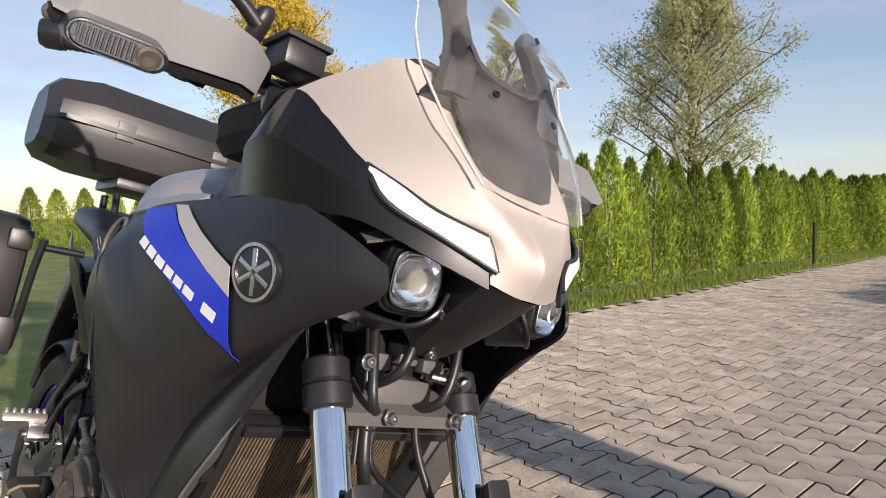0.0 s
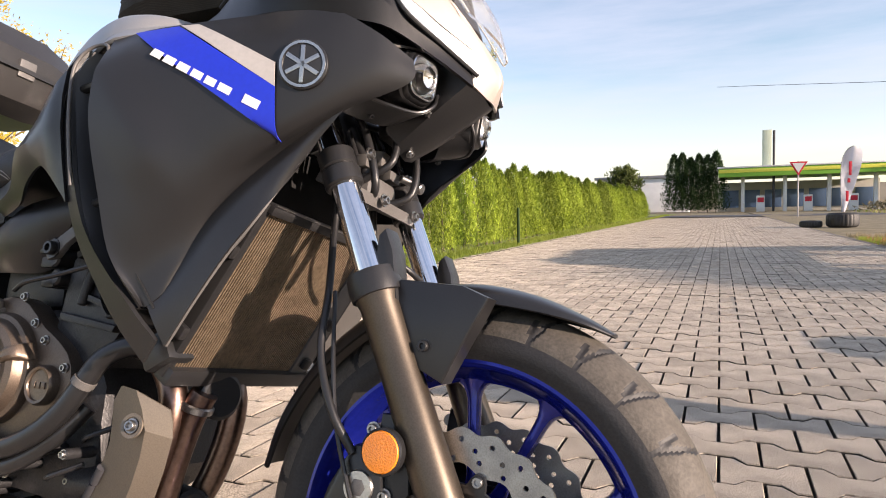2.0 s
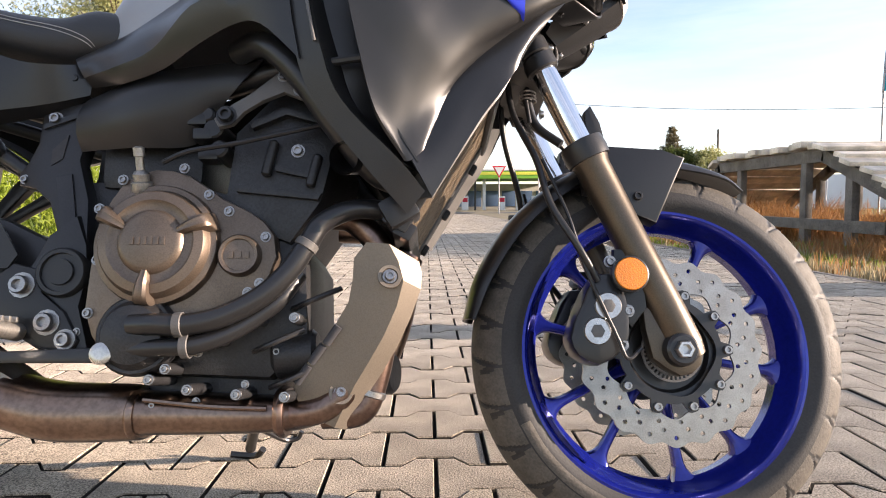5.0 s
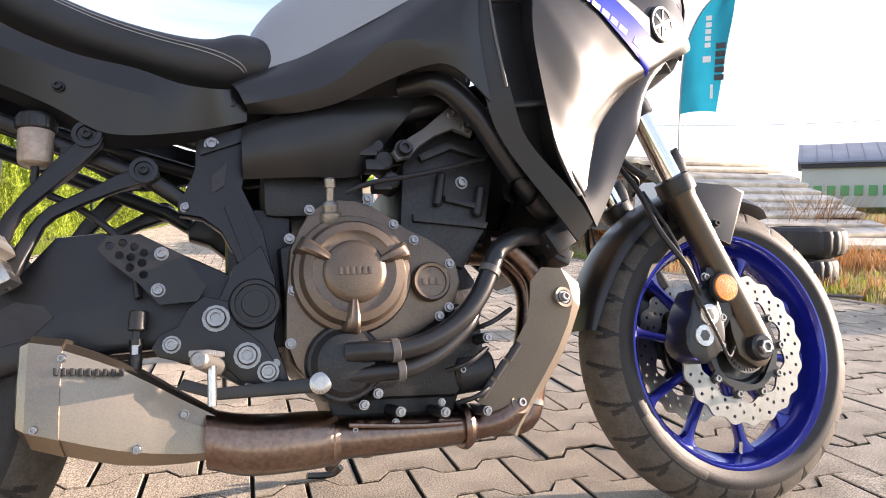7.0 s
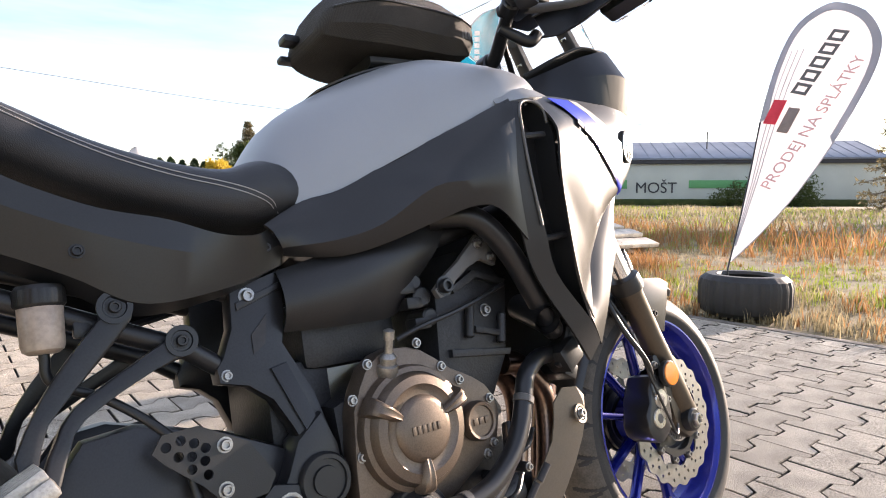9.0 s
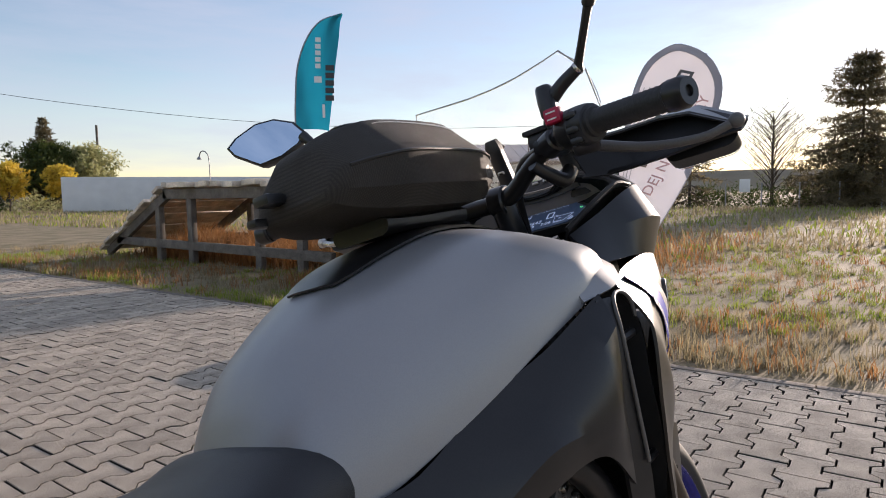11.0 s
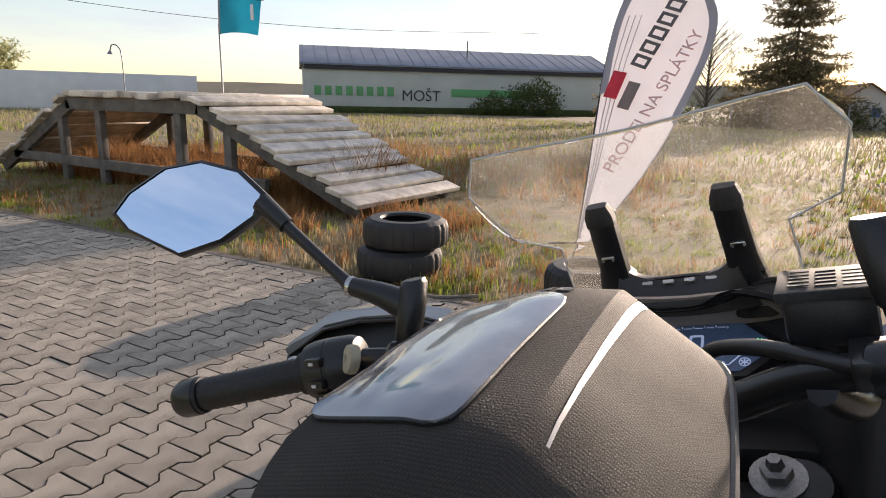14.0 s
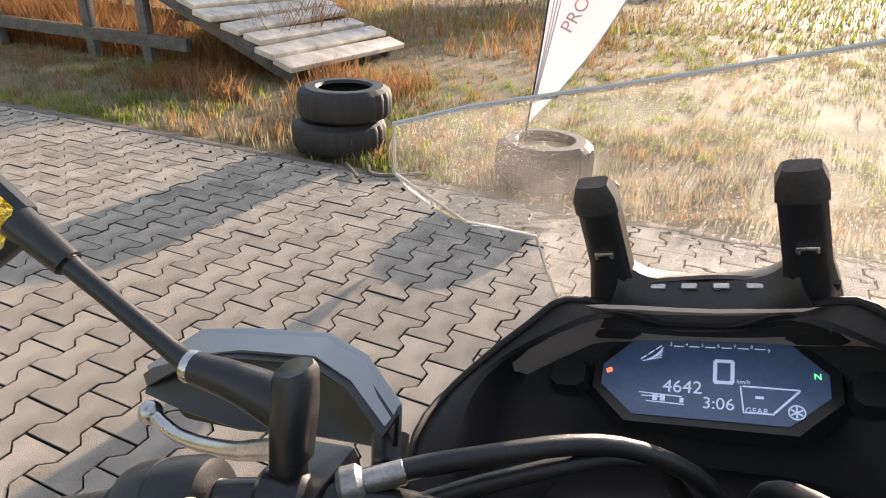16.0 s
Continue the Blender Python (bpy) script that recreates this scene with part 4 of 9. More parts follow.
# lighter grey than the panels round it, in place of a sunlit glint
both("opening_rim", opening_rim, M_GREYPL, bike, "rounded rim over the side opening, greyed for its sunlit edge")


def upper_wing(bm):
    # black wing between the side panel and the nose
    patch(bm, [
        [RN(-0.401, 0.165, 1.01), RN(-0.33, 0.19, 1.045), RN(-0.26, 0.205, 1.072), RN(-0.199, 0.210, 1.083), RN(-0.155, 0.190, 1.045), RN(-0.112, 0.168, 1.001), RN(-0.068, 0.112, 0.966), RN(-0.042, 0.064, 0.953)],
        [RN(-0.401, 0.182, 0.985), RN(-0.33, 0.195, 1.005), RN(-0.26, 0.224, 1.018), RN(-0.19, 0.232, 1.018), RN(-0.145, 0.208, 0.995), RN(-0.108, 0.164, 0.972), RN(-0.068, 0.108, 0.945), RN(-0.037, 0.056, 0.928)],
        [RN(-0.401, 0.192, 0.958), RN(-0.33, 0.205, 0.96), RN(-0.26, 0.212, 0.962), RN(-0.185, 0.205, 0.957), RN(-0.145, 0.187, 0.95), RN(-0.11, 0.160, 0.946), RN(-0.064, 0.106, 0.922), RN(-0.032, 0.055, 0.903)]], 0.005, 4, 1)


both("upper_wing", upper_wing, M_GLOSSB, bike, "satin black upper fairing wing", 14)

# silver nose
bm = bmesh.new()
half = [
    [(-0.197, -0.207, 1.072), (-0.155, -0.188, 1.042), (-0.111, -0.160, 1.000), (-0.064, -0.103, 0.967), (-0.037, -0.056, 0.951), (-0.032, -0.044, 0.908)],
    [(-0.178, -0.180, 1.094), (-0.132, -0.156, 1.056), (-0.088, -0.125, 1.016), (-0.047, -0.078, 0.977), (-0.024, -0.038, 0.944), (-0.027, -0.031, 0.904)],
    [(-0.158, -0.148, 1.113), (-0.112, -0.120, 1.070), (-0.068, -0.092, 1.028), (-0.032, -0.052, 0.983), (-0.014, -0.018, 0.938), (-0.022, -0.014, 0.900)],
    [(-0.140, -0.112, 1.132), (-0.105, -0.088, 1.080), (-0.070, -0.066, 1.032), (-0.034, -0.024, 0.985), (-0.008, -0.002, 0.938), (-0.019, 0.003, 0.899)]]
shift = (0.0, -0.002, -0.004, -0.005)          # the upper nose stands a little to the right
full = [[(x, v + sh * max(0, (w - 0.92) / 0.2), w) for x, v, w in r] for r, sh in zip(half, shift)]
full += [[(-0.128, -0.005, 1.124), (-0.098, -0.004, 1.075), (-0.066, -0.003, 1.030), (-0.032, -0.003, 0.985), (-0.006, 0.003, 0.938), (-0.019, 0.006, 0.899)]]
full += [[(x, -v + 0.015 * max(0.0, min(1.0, (1.03 - w) / 0.07)) + sh * max(0, (w - 0.92) / 0.2), w) for x, v, w in r] for r, sh in zip(reversed(half), reversed(shift))]
patch(bm, full, 0.004, 5, 4)
part("nose_panel", bm, M_SILVER, bike, "matt silver nose panel", at=FAIR)


def drl(bm):
    patch(bm, [
        [RN(-0.108, 0.166, 0.999), RN(-0.083, 0.141, 0.983), RN(-0.061, 0.113, 0.967), RN(-0.034, 0.065, 0.953)],
        [RN(-0.1075, 0.1655, 0.996), RN(-0.087, 0.152, 0.968), RN(-0.057, 0.104, 0.946), RN(-0.026, 0.053, 0.923)]], 0.004, 5, 2)


both("light_strip", drl, M_DRL, bike, "white daytime running light strip")


def drl_trim(bm):
    tube(bm, [RN(-0.111, 0.169, 1.002), RN(-0.083, 0.142, 0.9845), RN(-0.061, 0.114, 0.9685), RN(-0.034, 0.065, 0.9545)], 0.0028, 8, 5)
    tube(bm, [RN(-0.111, 0.169, 1.000), RN(-0.088, 0.154, 0.9670), RN(-0.057, 0.105, 0.9445), RN(-0.025, 0.053, 0.9215)], 0.0030, 8, 5)
    tube(bm, [RN(-0.034, 0.065, 0.9545), RN(-0.031, 0.057, 0.940), RN(-0.025, 0.053, 0.9215)], 0.0028, 8, 3)


both("strip_surround", drl_trim, M_BLACK, bike)

# headlamps and chin
for s in (-1, 1):
    lamp = new("headlamp")
    lamp.parent = bike
    tagged(lamp, "round clear projector headlamp")
    d = (0.95, 0.24 * s, -0.10)
    lp = (-0.084, -0.103, 0.892) if s < 0 else (-0.066, 0.080, 0.893)
    ma = axis(lp, d)

    def squircle(f, g, z, p=0.55):
        return [ma @ Vector((f * math.copysign(abs(math.cos(t)) ** p, math.cos(t)), g * math.copysign(abs(math.sin(t)) ** p, math.sin(t)), z)) for t in (math.tau * k / 32 for k in range(32))]

    def skin(rings, cap=False):
        bm = bmesh.new()
        rs = [[bm.verts.new(q) for q in r] for r in rings]
        for ra, rb in zip(rs, rs[1:]):
            for k in range(32):
                bm.faces.new((ra[k], ra[(k + 1) % 32], rb[(k + 1) % 32], rb[k]))
        if cap:
            bm.faces.new(rs[-1])
        return bm

    part("lamp_ring", skin([squircle(0.026, 0.030, -0.05), squircle(0.031, 0.036, -0.03), squircle(0.032, 0.037, -0.008), squircle(0.030, 0.035, -0.005), squircle(0.0295, 0.034, -0.006), squircle(0.029, 0.0325, 0.001), squircle(0.0275, 0.031, 0.003), squircle(0.027, 0.030, 0.001), squircle(0.0265, 0.0285, 0.007), squircle(0.0255, 0.0275, 0.006)]), M_BLACK, lamp)
    part("lamp_bezel", skin([squircle(0.0255, 0.0275, 0.006), squircle(0.0245, 0.0262, 0.007), squircle(0.0235, 0.0240, 0.004, 0.75), squircle(0.0215, 0.0215, -0.002, 1.0)]), M_REFL, lamp, "silver lamp bezel")
    bm = bmesh.new()
    lathe(bm, [(0.0215, -0.002), (0.0205, -0.012), (0.0165, -0.012), (0.0150, -0.016), (0.0105, -0.016), (0.0085, -0.020), (0.003, -0.021)], ma, 32)
    part("lamp_bowl", bm, M_REFL, lamp)
    bm = bmesh.new()
    lathe(bm, [(0.0213, 0.000), (0.0198, 0.009), (0.0145, 0.016), (0.003, 0.019)], ma, 32)
    part("lens", bm, M_LENS, lamp)
    dx = 0.012 if s > 0 else 0.0
    lip = [(x + dx, v if s < 0 else -v - 0.018, w) for x, v, w in ((-0.152, -0.140, 0.860), (-0.120, -0.120, 0.851), (-0.090, -0.094, 0.848), (-0.076, -0.074, 0.864), (-0.078, -0.060, 0.886))]
    back = [(x + dx, v if s < 0 else -v - 0.018, w) for x, v, w in ((-0.196, -0.130, 0.850), (-0.170, -0.108, 0.842), (-0.146, -0.084, 0.840), (-0.130, -0.064, 0.854), (-0.120, -0.054, 0.880))]
    bm = bmesh.new()
    patch(bm, [lip, back], 0.003, 4, 3)
    part("lamp_tray", bm, M_BLACK, lamp)
    bm = bmesh.new()
    tube(bm, lip, 0.0028, 8, 5)
    part("lamp_lip", bm, M_BLACKG, lamp)
    bolt(lamp, (-0.152 + dx, -0.110 if s < 0 else 0.092, 0.843), (0.5, 0.2 * s, -0.8), 0.005, material=M_BLACK)


def lamp_brow(bm):
    patch(bm, [[RR(-0.106, 0.152, 0.921), RR(-0.094, 0.120, 0.932), RR(-0.083, 0.090, 0.940)], [RR(-0.125, 0.150, 0.930), RR(-0.115, 0.118, 0.940), RR(-0.105, 0.088, 0.946)]], 0.003, 3, 2)


both("lamp_brow", lamp_brow, M_GREYPL, bike)

# wedge under the nose, running back between the lamps
bm = bmesh.new()
edge = [(-0.036, 0.048, 0.902), (-0.072, 0.045, 0.876), (-0.112, 0.040, 0.848), (-0.146, 0.032, 0.826)]
fold = [(-0.021, 0.001, 0.889), (-0.062, 0.000, 0.860), (-0.108, -0.001, 0.833), (-0.150, -0.004, 0.812)]
wall = [(-0.060, 0.056, 0.936), (-0.100, 0.053, 0.915), (-0.140, 0.048, 0.885), (-0.165, 0.040, 0.846)]
lines_ = [[(x, -v - 0.006, w) for x, v, w in wall], [(x, -v - 0.006, w) for x, v, w in edge], [(x, (v - 0.048) / 2 - 0.003, (w + e_[2]) / 2 - 0.001) for (x, v, w), e_ in zip(fold, edge)], fold]
lines_ += [[(x, -v - 0.010, w) for x, v, w in r] for r in (lines_[2], lines_[1], lines_[0])]
patch(bm, lines_, 0.003, 5, 1)
part("chin_housing", bm, M_BLACK, bike, "black wedge under the nose")
bm = bmesh.new()
box(bm, (-0.19, 0, 0.94), (0.09, 0.28, 0.10), 0.03)
part("fairing_core", bm, M_BLACK, bike)
for p in ((-0.136, -0.016, 0.819), (-0.095, -0.047, 0.866), (-0.095, 0.037, 0.866)):
    bolt(bike, p, (0.8, 0, -0.6), 0.006)

# decals: slanted blue and silver stripe, round badge, wordmark as plain bars
def on_panel(x, w, off=0.004):
    """A place on the right side panel's skin."""
    best = None
    hit = sp_r.ray_cast(Vector((x, -1.0, w)), Vector((0, 1, 0)))
    if hit[0]:
        best = hit[1] + hit[2] * off if hit[2].y < 0 else hit[1] - hit[2] * off
    return best or Vector((x, -0.22, w))


bpy.context.view_layer.update()


def decal(name, quad, material, off, thick=0.0008, nu=10, nv=3, label="", parent=sp_r):
    (a, b, c, d) = [Vector((p[0], 0, p[1])) for p in quad]
    rows = []
    for i in range(nv + 1):
        l0, l1 = a.lerp(d, i / nv), b.lerp(c, i / nv)
        rows.append([on_panel(*(lambda q: (q.x, q.z))(l0.lerp(l1, j / nu)), off) for j in range(nu + 1)])
    for mir in (False, True):
        bm = bmesh.new()
        patch(bm, rows, thick, 1, 1)
        if mir:
            b2 = mirrored(bm)
            bm.free()
            part(name, b2, material, sp_l, label)
        else:
            part(name, bm, material, parent, label)


decal("blue_stripe", [(-0.455, 0.928), (-0.388, 0.935), (-0.229, 0.843), (-0.230, 0.781)], M_BLUEGFX, 0.0030, nu=16, nv=8, label="blue slanted stripe")
decal("silver_stripe", [(-0.385, 0.936), (-0.357, 0.936), (-0.229, 0.873), (-0.229, 0.843)], M_GREYGFX, 0.0034, nu=16, nv=4, label="silver slanted stripe")
# wordmark bars along the blue stripe
a0, a1 = Vector((-0.404, 0, 0.884)), Vector((-0.252, 0, 0.813))
up = Vector((0.0048, 0, 0.0092))
for f0, f1, k in ((0.0, 0.105, 1.0), (0.135, 0.24, 1.0), (0.27, 0.375, 1.0), (0.405, 0.50, 1.0), (0.53, 0.62, 1.0), (0.65, 0.76, 1.0), (0.87, 1.0, 1.15)):
    p0, p1 = a0.lerp(a1, f0), a0.lerp(a1, f1)
    decal("wordmark_bar", [(p0.x, p0.z), (p1.x, p1.z), (p1.x + up.x * k, p1.z + up.z * k), (p0.x + up.x * k, p0.z + up.z * k)], M_WHITEGFX, 0.0044, 0.0006, 2, 2)
# badge
bp0 = on_panel(-0.195, 0.872, 0.0)
bn = (on_panel(-0.195, 0.872, 0.01) - bp0).normalized()
for mir in (1, -1):
    q, nn = Vector((bp0.x, bp0.y * mir, bp0.z)), Vector((bn.x, bn.y * mir, bn.z))
    bm = bmesh.new()
    lathe(bm, [(0.0325, -0.004), (0.0325, 0.003), (0.031, 0.004), (0.004, 0.004)], axis(q, nn), 40)
    badge = part("badge", bm, M_BLACKG, sp_r if mir > 0 else sp_l, "round badge with silver ring")
    bm = bmesh.new()
    lathe(bm, [(0.030, 0.0035), (0.030, 0.0052), (0.0265, 0.0052), (0.0265, 0.0035)], axis(q, nn), 40, closed=True)
    for k in range(3):
        sub = bmesh.new()
        box(sub, (0, 0, 0), (0.048, 0.0055, 0.0016), 0.0004)
        merge(bm, sub, axis(q, nn) @ pose(0, 0, 0.0045, 0, 0, 60 * k + 30))
    part("badge_ring", bm, M_STEEL, badge)

# windscreen
bm = bmesh.new()
S = [
    [(-0.028, 0.0, 0.980), (-0.030, 0.022, 0.981), (-0.037, 0.053, 0.984), (-0.052, 0.081, 0.993)],
    [(-0.048, 0.0, 1.037), (-0.051, 0.040, 1.038), (-0.062, 0.080, 1.042), (-0.086, 0.111, 1.050)],
    [(-0.074, 0.0, 1.095), (-0.079, 0.045, 1.097), (-0.092, 0.090, 1.105), (-0.120, 0.127, 1.116)],
    [(-0.104, 0.0, 1.148), (-0.108, 0.045, 1.149), (-0.119, 0.088, 1.152), (-0.137, 0.126, 1.158)],
    [(-0.103, 0.0, 1.174), (-0.106, 0.045, 1.176), (-0.118, 0.090, 1.183), (-0.140, 0.124, 1.192)],
    [(-0.101, 0.0, 1.196), (-0.105, 0.05, 1.198), (-0.123, 0.11, 1.205), (-0.157, 0.174, 1.215)],
    [(-0.158, 0.0, 1.260), (-0.163, 0.055, 1.262), (-0.184, 0.125, 1.270), (-0.222, 0.188, 1.279)],
    [(-0.216, 0.0, 1.316), (-0.219, 0.055, 1.317), (-0.232, 0.115, 1.3195), (-0.252, 0.160, 1.319)]]
S = [[(x + 0.013 * max(0.0, min(1.0, (1.20 - w) / 0.06)) + 0.010 * max(0.0, min(1.0, (1.09 - w) / 0.05)), v, w) for x, v, w in r] for r in S]
off_v = lambda p: (p[0], p[1] - 0.005 * max(0.0, min(1.0, (1.24 - p[2]) / 0.08)), p[2])
rows = [[(x, -v, w) for x, v, w in reversed(r)] + r[1:] for r in S]
patch(bm, [[off_v(p) for p in r] for r in rows], 0.0035, 4, 4)
screen = part("windscreen", bm, M_SCREEN, bike, "clear dusty acrylic windscreen", angle=60)
screen.visible_shadow = False
bm = bmesh.new()
edge = [(x, v, w) for x, v, w in [r[-1] for r in S]]
tube(bm, [off_v(p) for p in edge + [S[-1][2], S[-1][1], S[-1][0]] + [(x, -v, w) for x, v, w in S[-1][1:]] + [(x, -v, w) for x, v, w in edge[-2::-1]]], 0.0014, 6, 1)
part("screen_rim", bm, M_SCRIM, screen)
# dark bracket behind the screen: two posts and a cross piece
br = new("screen_bracket")
br.parent = bike
tagged(br, "black U-shaped windscreen bracket with two posts")


def brick_sec(x, v, w, hv, hd, c=0.35):
    """A chamfered four-sided section, level at w."""
    return [Vector((x + hd * a, v + hv * b, w + 0.35 * hd * a)) for a, b in ((1, -1 + c), (1, 1 - c), (1 - c, 1), (-1 + c, 1), (-1, 1 - c), (-1, -1 + c), (-1 + c, -1), (1 - c, -1))]


for s in (-1, 1):
    bm = bmesh.new()
    loft(bm, [brick_sec(x, v * s - 0.005, w, hv, hd) for x, v, w, hv, hd in ((-0.106, 0.077, 1.090, 0.022, 0.014), (-0.109, 0.074, 1.133, 0.019, 0.012), (-0.119, 0.071, 1.162, 0.0160, 0.011), (-0.146, 0.068, 1.218, 0.0150, 0.010), (-0.151, 0.068, 1.229, 0.0145, 0.010), (-0.155, 0.068, 1.237, 0.0110, 0.006))], 1, 1)
    post = part("post", bm, M_BLACK, br)
    bm = bmesh.new()
    loft(bm, [brick_sec(x, v * s - 0.005, w, hv, hd) for x, v, w, hv, hd in ((-0.1465, 0.068, 1.2165, 0.0163, 0.011), (-0.151, 0.068, 1.229, 0.0157, 0.011), (-0.1555, 0.068, 1.2395, 0.0115, 0.007))], 1, 1)
    part("rubber_cap", bm, M_RUBBER, post)
    bm = bmesh.new()
    box(bm, (-0.139, 0.071 * s - 0.005, 1.174), (0.004, 0.014, 0.003), 0.001)
    for d in (-0.006, 0.006):
        box(bm, (-0.1385, 0.071 * s - 0.005 + d, 1.1725), (0.004, 0.003, 0.006), 0.001)
    part("clip", bm, M_STEEL, post)
bm = bmesh.new()
cp_rows = [[(-0.068, -0.066, 1.148), (-0.066, -0.045, 1.130), (-0.065, 0, 1.124), (-0.066, 0.045, 1.130), (-0.068, 0.066, 1.148)],
           [(-0.088, -0.064, 1.148), (-0.084, -0.043, 1.130), (-0.082, 0, 1.124), (-0.084, 0.043, 1.130), (-0.088, 0.064, 1.148)],
           [(-0.098, -0.068, 1.125), (-0.096, -0.043, 1.108), (-0.095, 0, 1.104), (-0.096, 0.043, 1.108), (-0.098, 0.068, 1.125)],
           [(-0.100, -0.085, 1.090), (-0.100, -0.043, 1.085), (-0.099, 0, 1.083), (-0.100, 0.043, 1.085), (-0.100, 0.085, 1.090)]]
patch(bm, [[(x - 0.031, v - 0.005, w + 0.012) for x, v, w in r] for r in cp_rows], 0.005, 4, 2)
cp = part("cross_piece", bm, M_BLACK, br)
for v in (-0.036, -0.012, 0.012, 0.036):
    bm = bmesh.new()
    rod(bm, (-0.117, v - 0.0115, 1.1335), (-0.117, v + 0.0015, 1.1335), 0.0034, seg=10, bev=0.001)
    part("bright_notch", bm, M_STEEL, cp)
bm = bmesh.new()
patch(bm, [[(x - 0.012 * abs(f), v * f - 0.010, w) for f in (-0.95, -0.5, 0, 0.5, 0.95)] for x, v, w in ((-0.040, 0.055, 1.002), (-0.058, 0.072, 1.045), (-0.084, 0.082, 1.095), (-0.108, 0.092, 1.140))], 0.004, 3, 3)
part("inner_panel", bm, M_BLACK, br, "black panel behind the screen foot")
for p in ((-0.062, 0.048, 1.099), (-0.128, 0.066, 1.226)):
    for s in (-1, 1):
        bolt(screen, (p[0], p[1] * s - 0.012, p[2]), (0.85, 0.3 * s, 0.5), 0.005, material=M_BLACK, washer=False)

# tank: silver shell
bm = bmesh.new()
T = [
    (-0.902, 0.070, 0.821, 0.862), (-0.881, 0.104, 0.792, 0.900), (-0.839, 0.128, 0.788, 0.948), (-0.733, 0.178, 0.834, 1.008),
    (-0.635, 0.216, 0.880, 1.040), (-0.55, 0.240, 0.914, 1.056), (-0.49, 0.240, 0.935, 1.052), (-0.45, 0.225, 0.940, 1.035), (-0.41, 0.195, 0.940, 1.000)]
rows = []
for x, hv, lo, hi in T:
    r = []
    q_ = 1.0 if x < -0.6 else 0.84 if x < -0.5 else 0.70
    for f, g in ((-1, 0), (-1.0, 0.28 * q_), (-0.92, 0.60 * q_), (-0.68, 0.87 * q_), (-0.30, 0.985 * (0.6 + 0.4 * q_)), (0, 1.0), (0.30, 0.985 * (0.6 + 0.4 * q_)), (0.68, 0.87 * q_), (0.92, 0.60 * q_), (1.0, 0.28 * q_), (1, 0)):
        r.append((x, hv * f, lo + (hi - lo) * g))
    rows.append(r)
patch(bm, rows, -0.004, 3, 4)
tank = part("fuel_tank", bm, M_TANK, bike, "matt silver fuel tank shell")
bpy.context.view_layer.update()


def on_tank(x, v, off):
    hit = tank.ray_cast(Vector((x, v, 1.5)), Vector((0, 0, -1)))
    return hit[1] + Vector((0, 0, off)) if hit[0] else Vector((x, v, 1.0))


bm = bmesh.new()
patch(bm, [[on_tank(x, hv * k, 0.003) for k in (-1, -0.75, -0.5, -0.25, 0, 0.25, 0.5, 0.75, 1)] for x, hv in ((-0.76, 0.040), (-0.74, 0.055), (-0.71, 0.066), (-0.67, 0.078), (-0.62, 0.088), (-0.55, 0.098), (-0.48, 0.098), (-0.43, 0.09))], 0.003, 2, 2)
part("tank_centre_cover", bm, M_BLACKG, bike, "black centre cover along the tank")


def tank_side(bm):
    patch(bm, [
        [RR(-0.920, 0.120, 0.752), RR(-0.860, 0.120, 0.784), RR(-0.806, 0.146, 0.797), RR(-0.718, 0.176, 0.840), RR(-0.640, 0.216, 0.873), RR(-0.590, 0.236, 0.897), RR(-0.545, 0.251, 0.917)],
        [RR(-0.912, 0.128, 0.742), RR(-0.850, 0.142, 0.762), RR(-0.790, 0.165, 0.778), RR(-0.712, 0.204, 0.806), RR(-0.645, 0.238, 0.832), RR(-0.592, 0.260, 0.860), RR(-0.558, 0.267, 0.880)],
        [RR(-0.900, 0.126, 0.724), RR(-0.836, 0.160, 0.722), RR(-0.772, 0.184, 0.738), RR(-0.704, 0.228, 0.780), RR(-0.648, 0.246, 0.786), RR(-0.594, 0.262, 0.796), RR(-0.566, 0.258, 0.800)],
        [RR(-0.894, 0.112, 0.716), RR(-0.826, 0.150, 0.704), RR(-0.760, 0.172, 0.716), RR(-0.696, 0.208, 0.736), RR(-0.640, 0.232, 0.752), RR(-0.600, 0.244, 0.744), RR(-0.548, 0.240, 0.694)]], 0.005, 4, 2)


both("tank_side_cover", tank_side, M_BLACKG, bike, "satin black cover under the tank", 24)


def intake(bm):
    # recessed channel between the rail and the side panel
    E_ = [(-0.537, 0.264, 0.918), (-0.549, 0.273, 0.876), (-0.543, 0.265, 0.804), (-0.518, 0.257, 0.710), (-0.492, 0.244, 0.642), (-0.416, 0.230, 0.560)]
    P_ = [(-0.500, 0.262, 0.926), (-0.482, 0.275, 0.876), (-0.482, 0.272, 0.804), (-0.464, 0.262, 0.710), (-0.448, 0.242, 0.642), (-0.396, 0.220, 0.560)]
    patch(bm, [[RP(*p) for p in E_], [RP(x + 0.018, v - 0.030, w) for x, v, w in E_], [RP(x + 0.006, v - 0.042, w) for x, v, w in P_], [RP(x + 0.006, v, w) for x, v, w in P_]], 0.003, 5, 1)
    for w, x, v in ((0.862, -0.548, 0.262), (0.70, -0.508, 0.240)):
        rod(bm, RP(x, v, w), RP(x + 0.058, v + 0.006, w + 0.006), 0.006, seg=8)


both("intake_grille", intake, M_BLACK, bike)


def tank_tip(bm):
    patch(bm, [
        [RP(-0.566, 0.232, 0.945), RP(-0.50, 0.240, 0.960), RP(-0.40, 0.205, 0.966)],
        [RP(-0.566, 0.246, 0.918), RP(-0.494, 0.264, 0.929), RP(-0.40, 0.226, 0.949)]], 0.005, 3, 2)


both("tank_tip", tank_tip, M_TANK, bike)

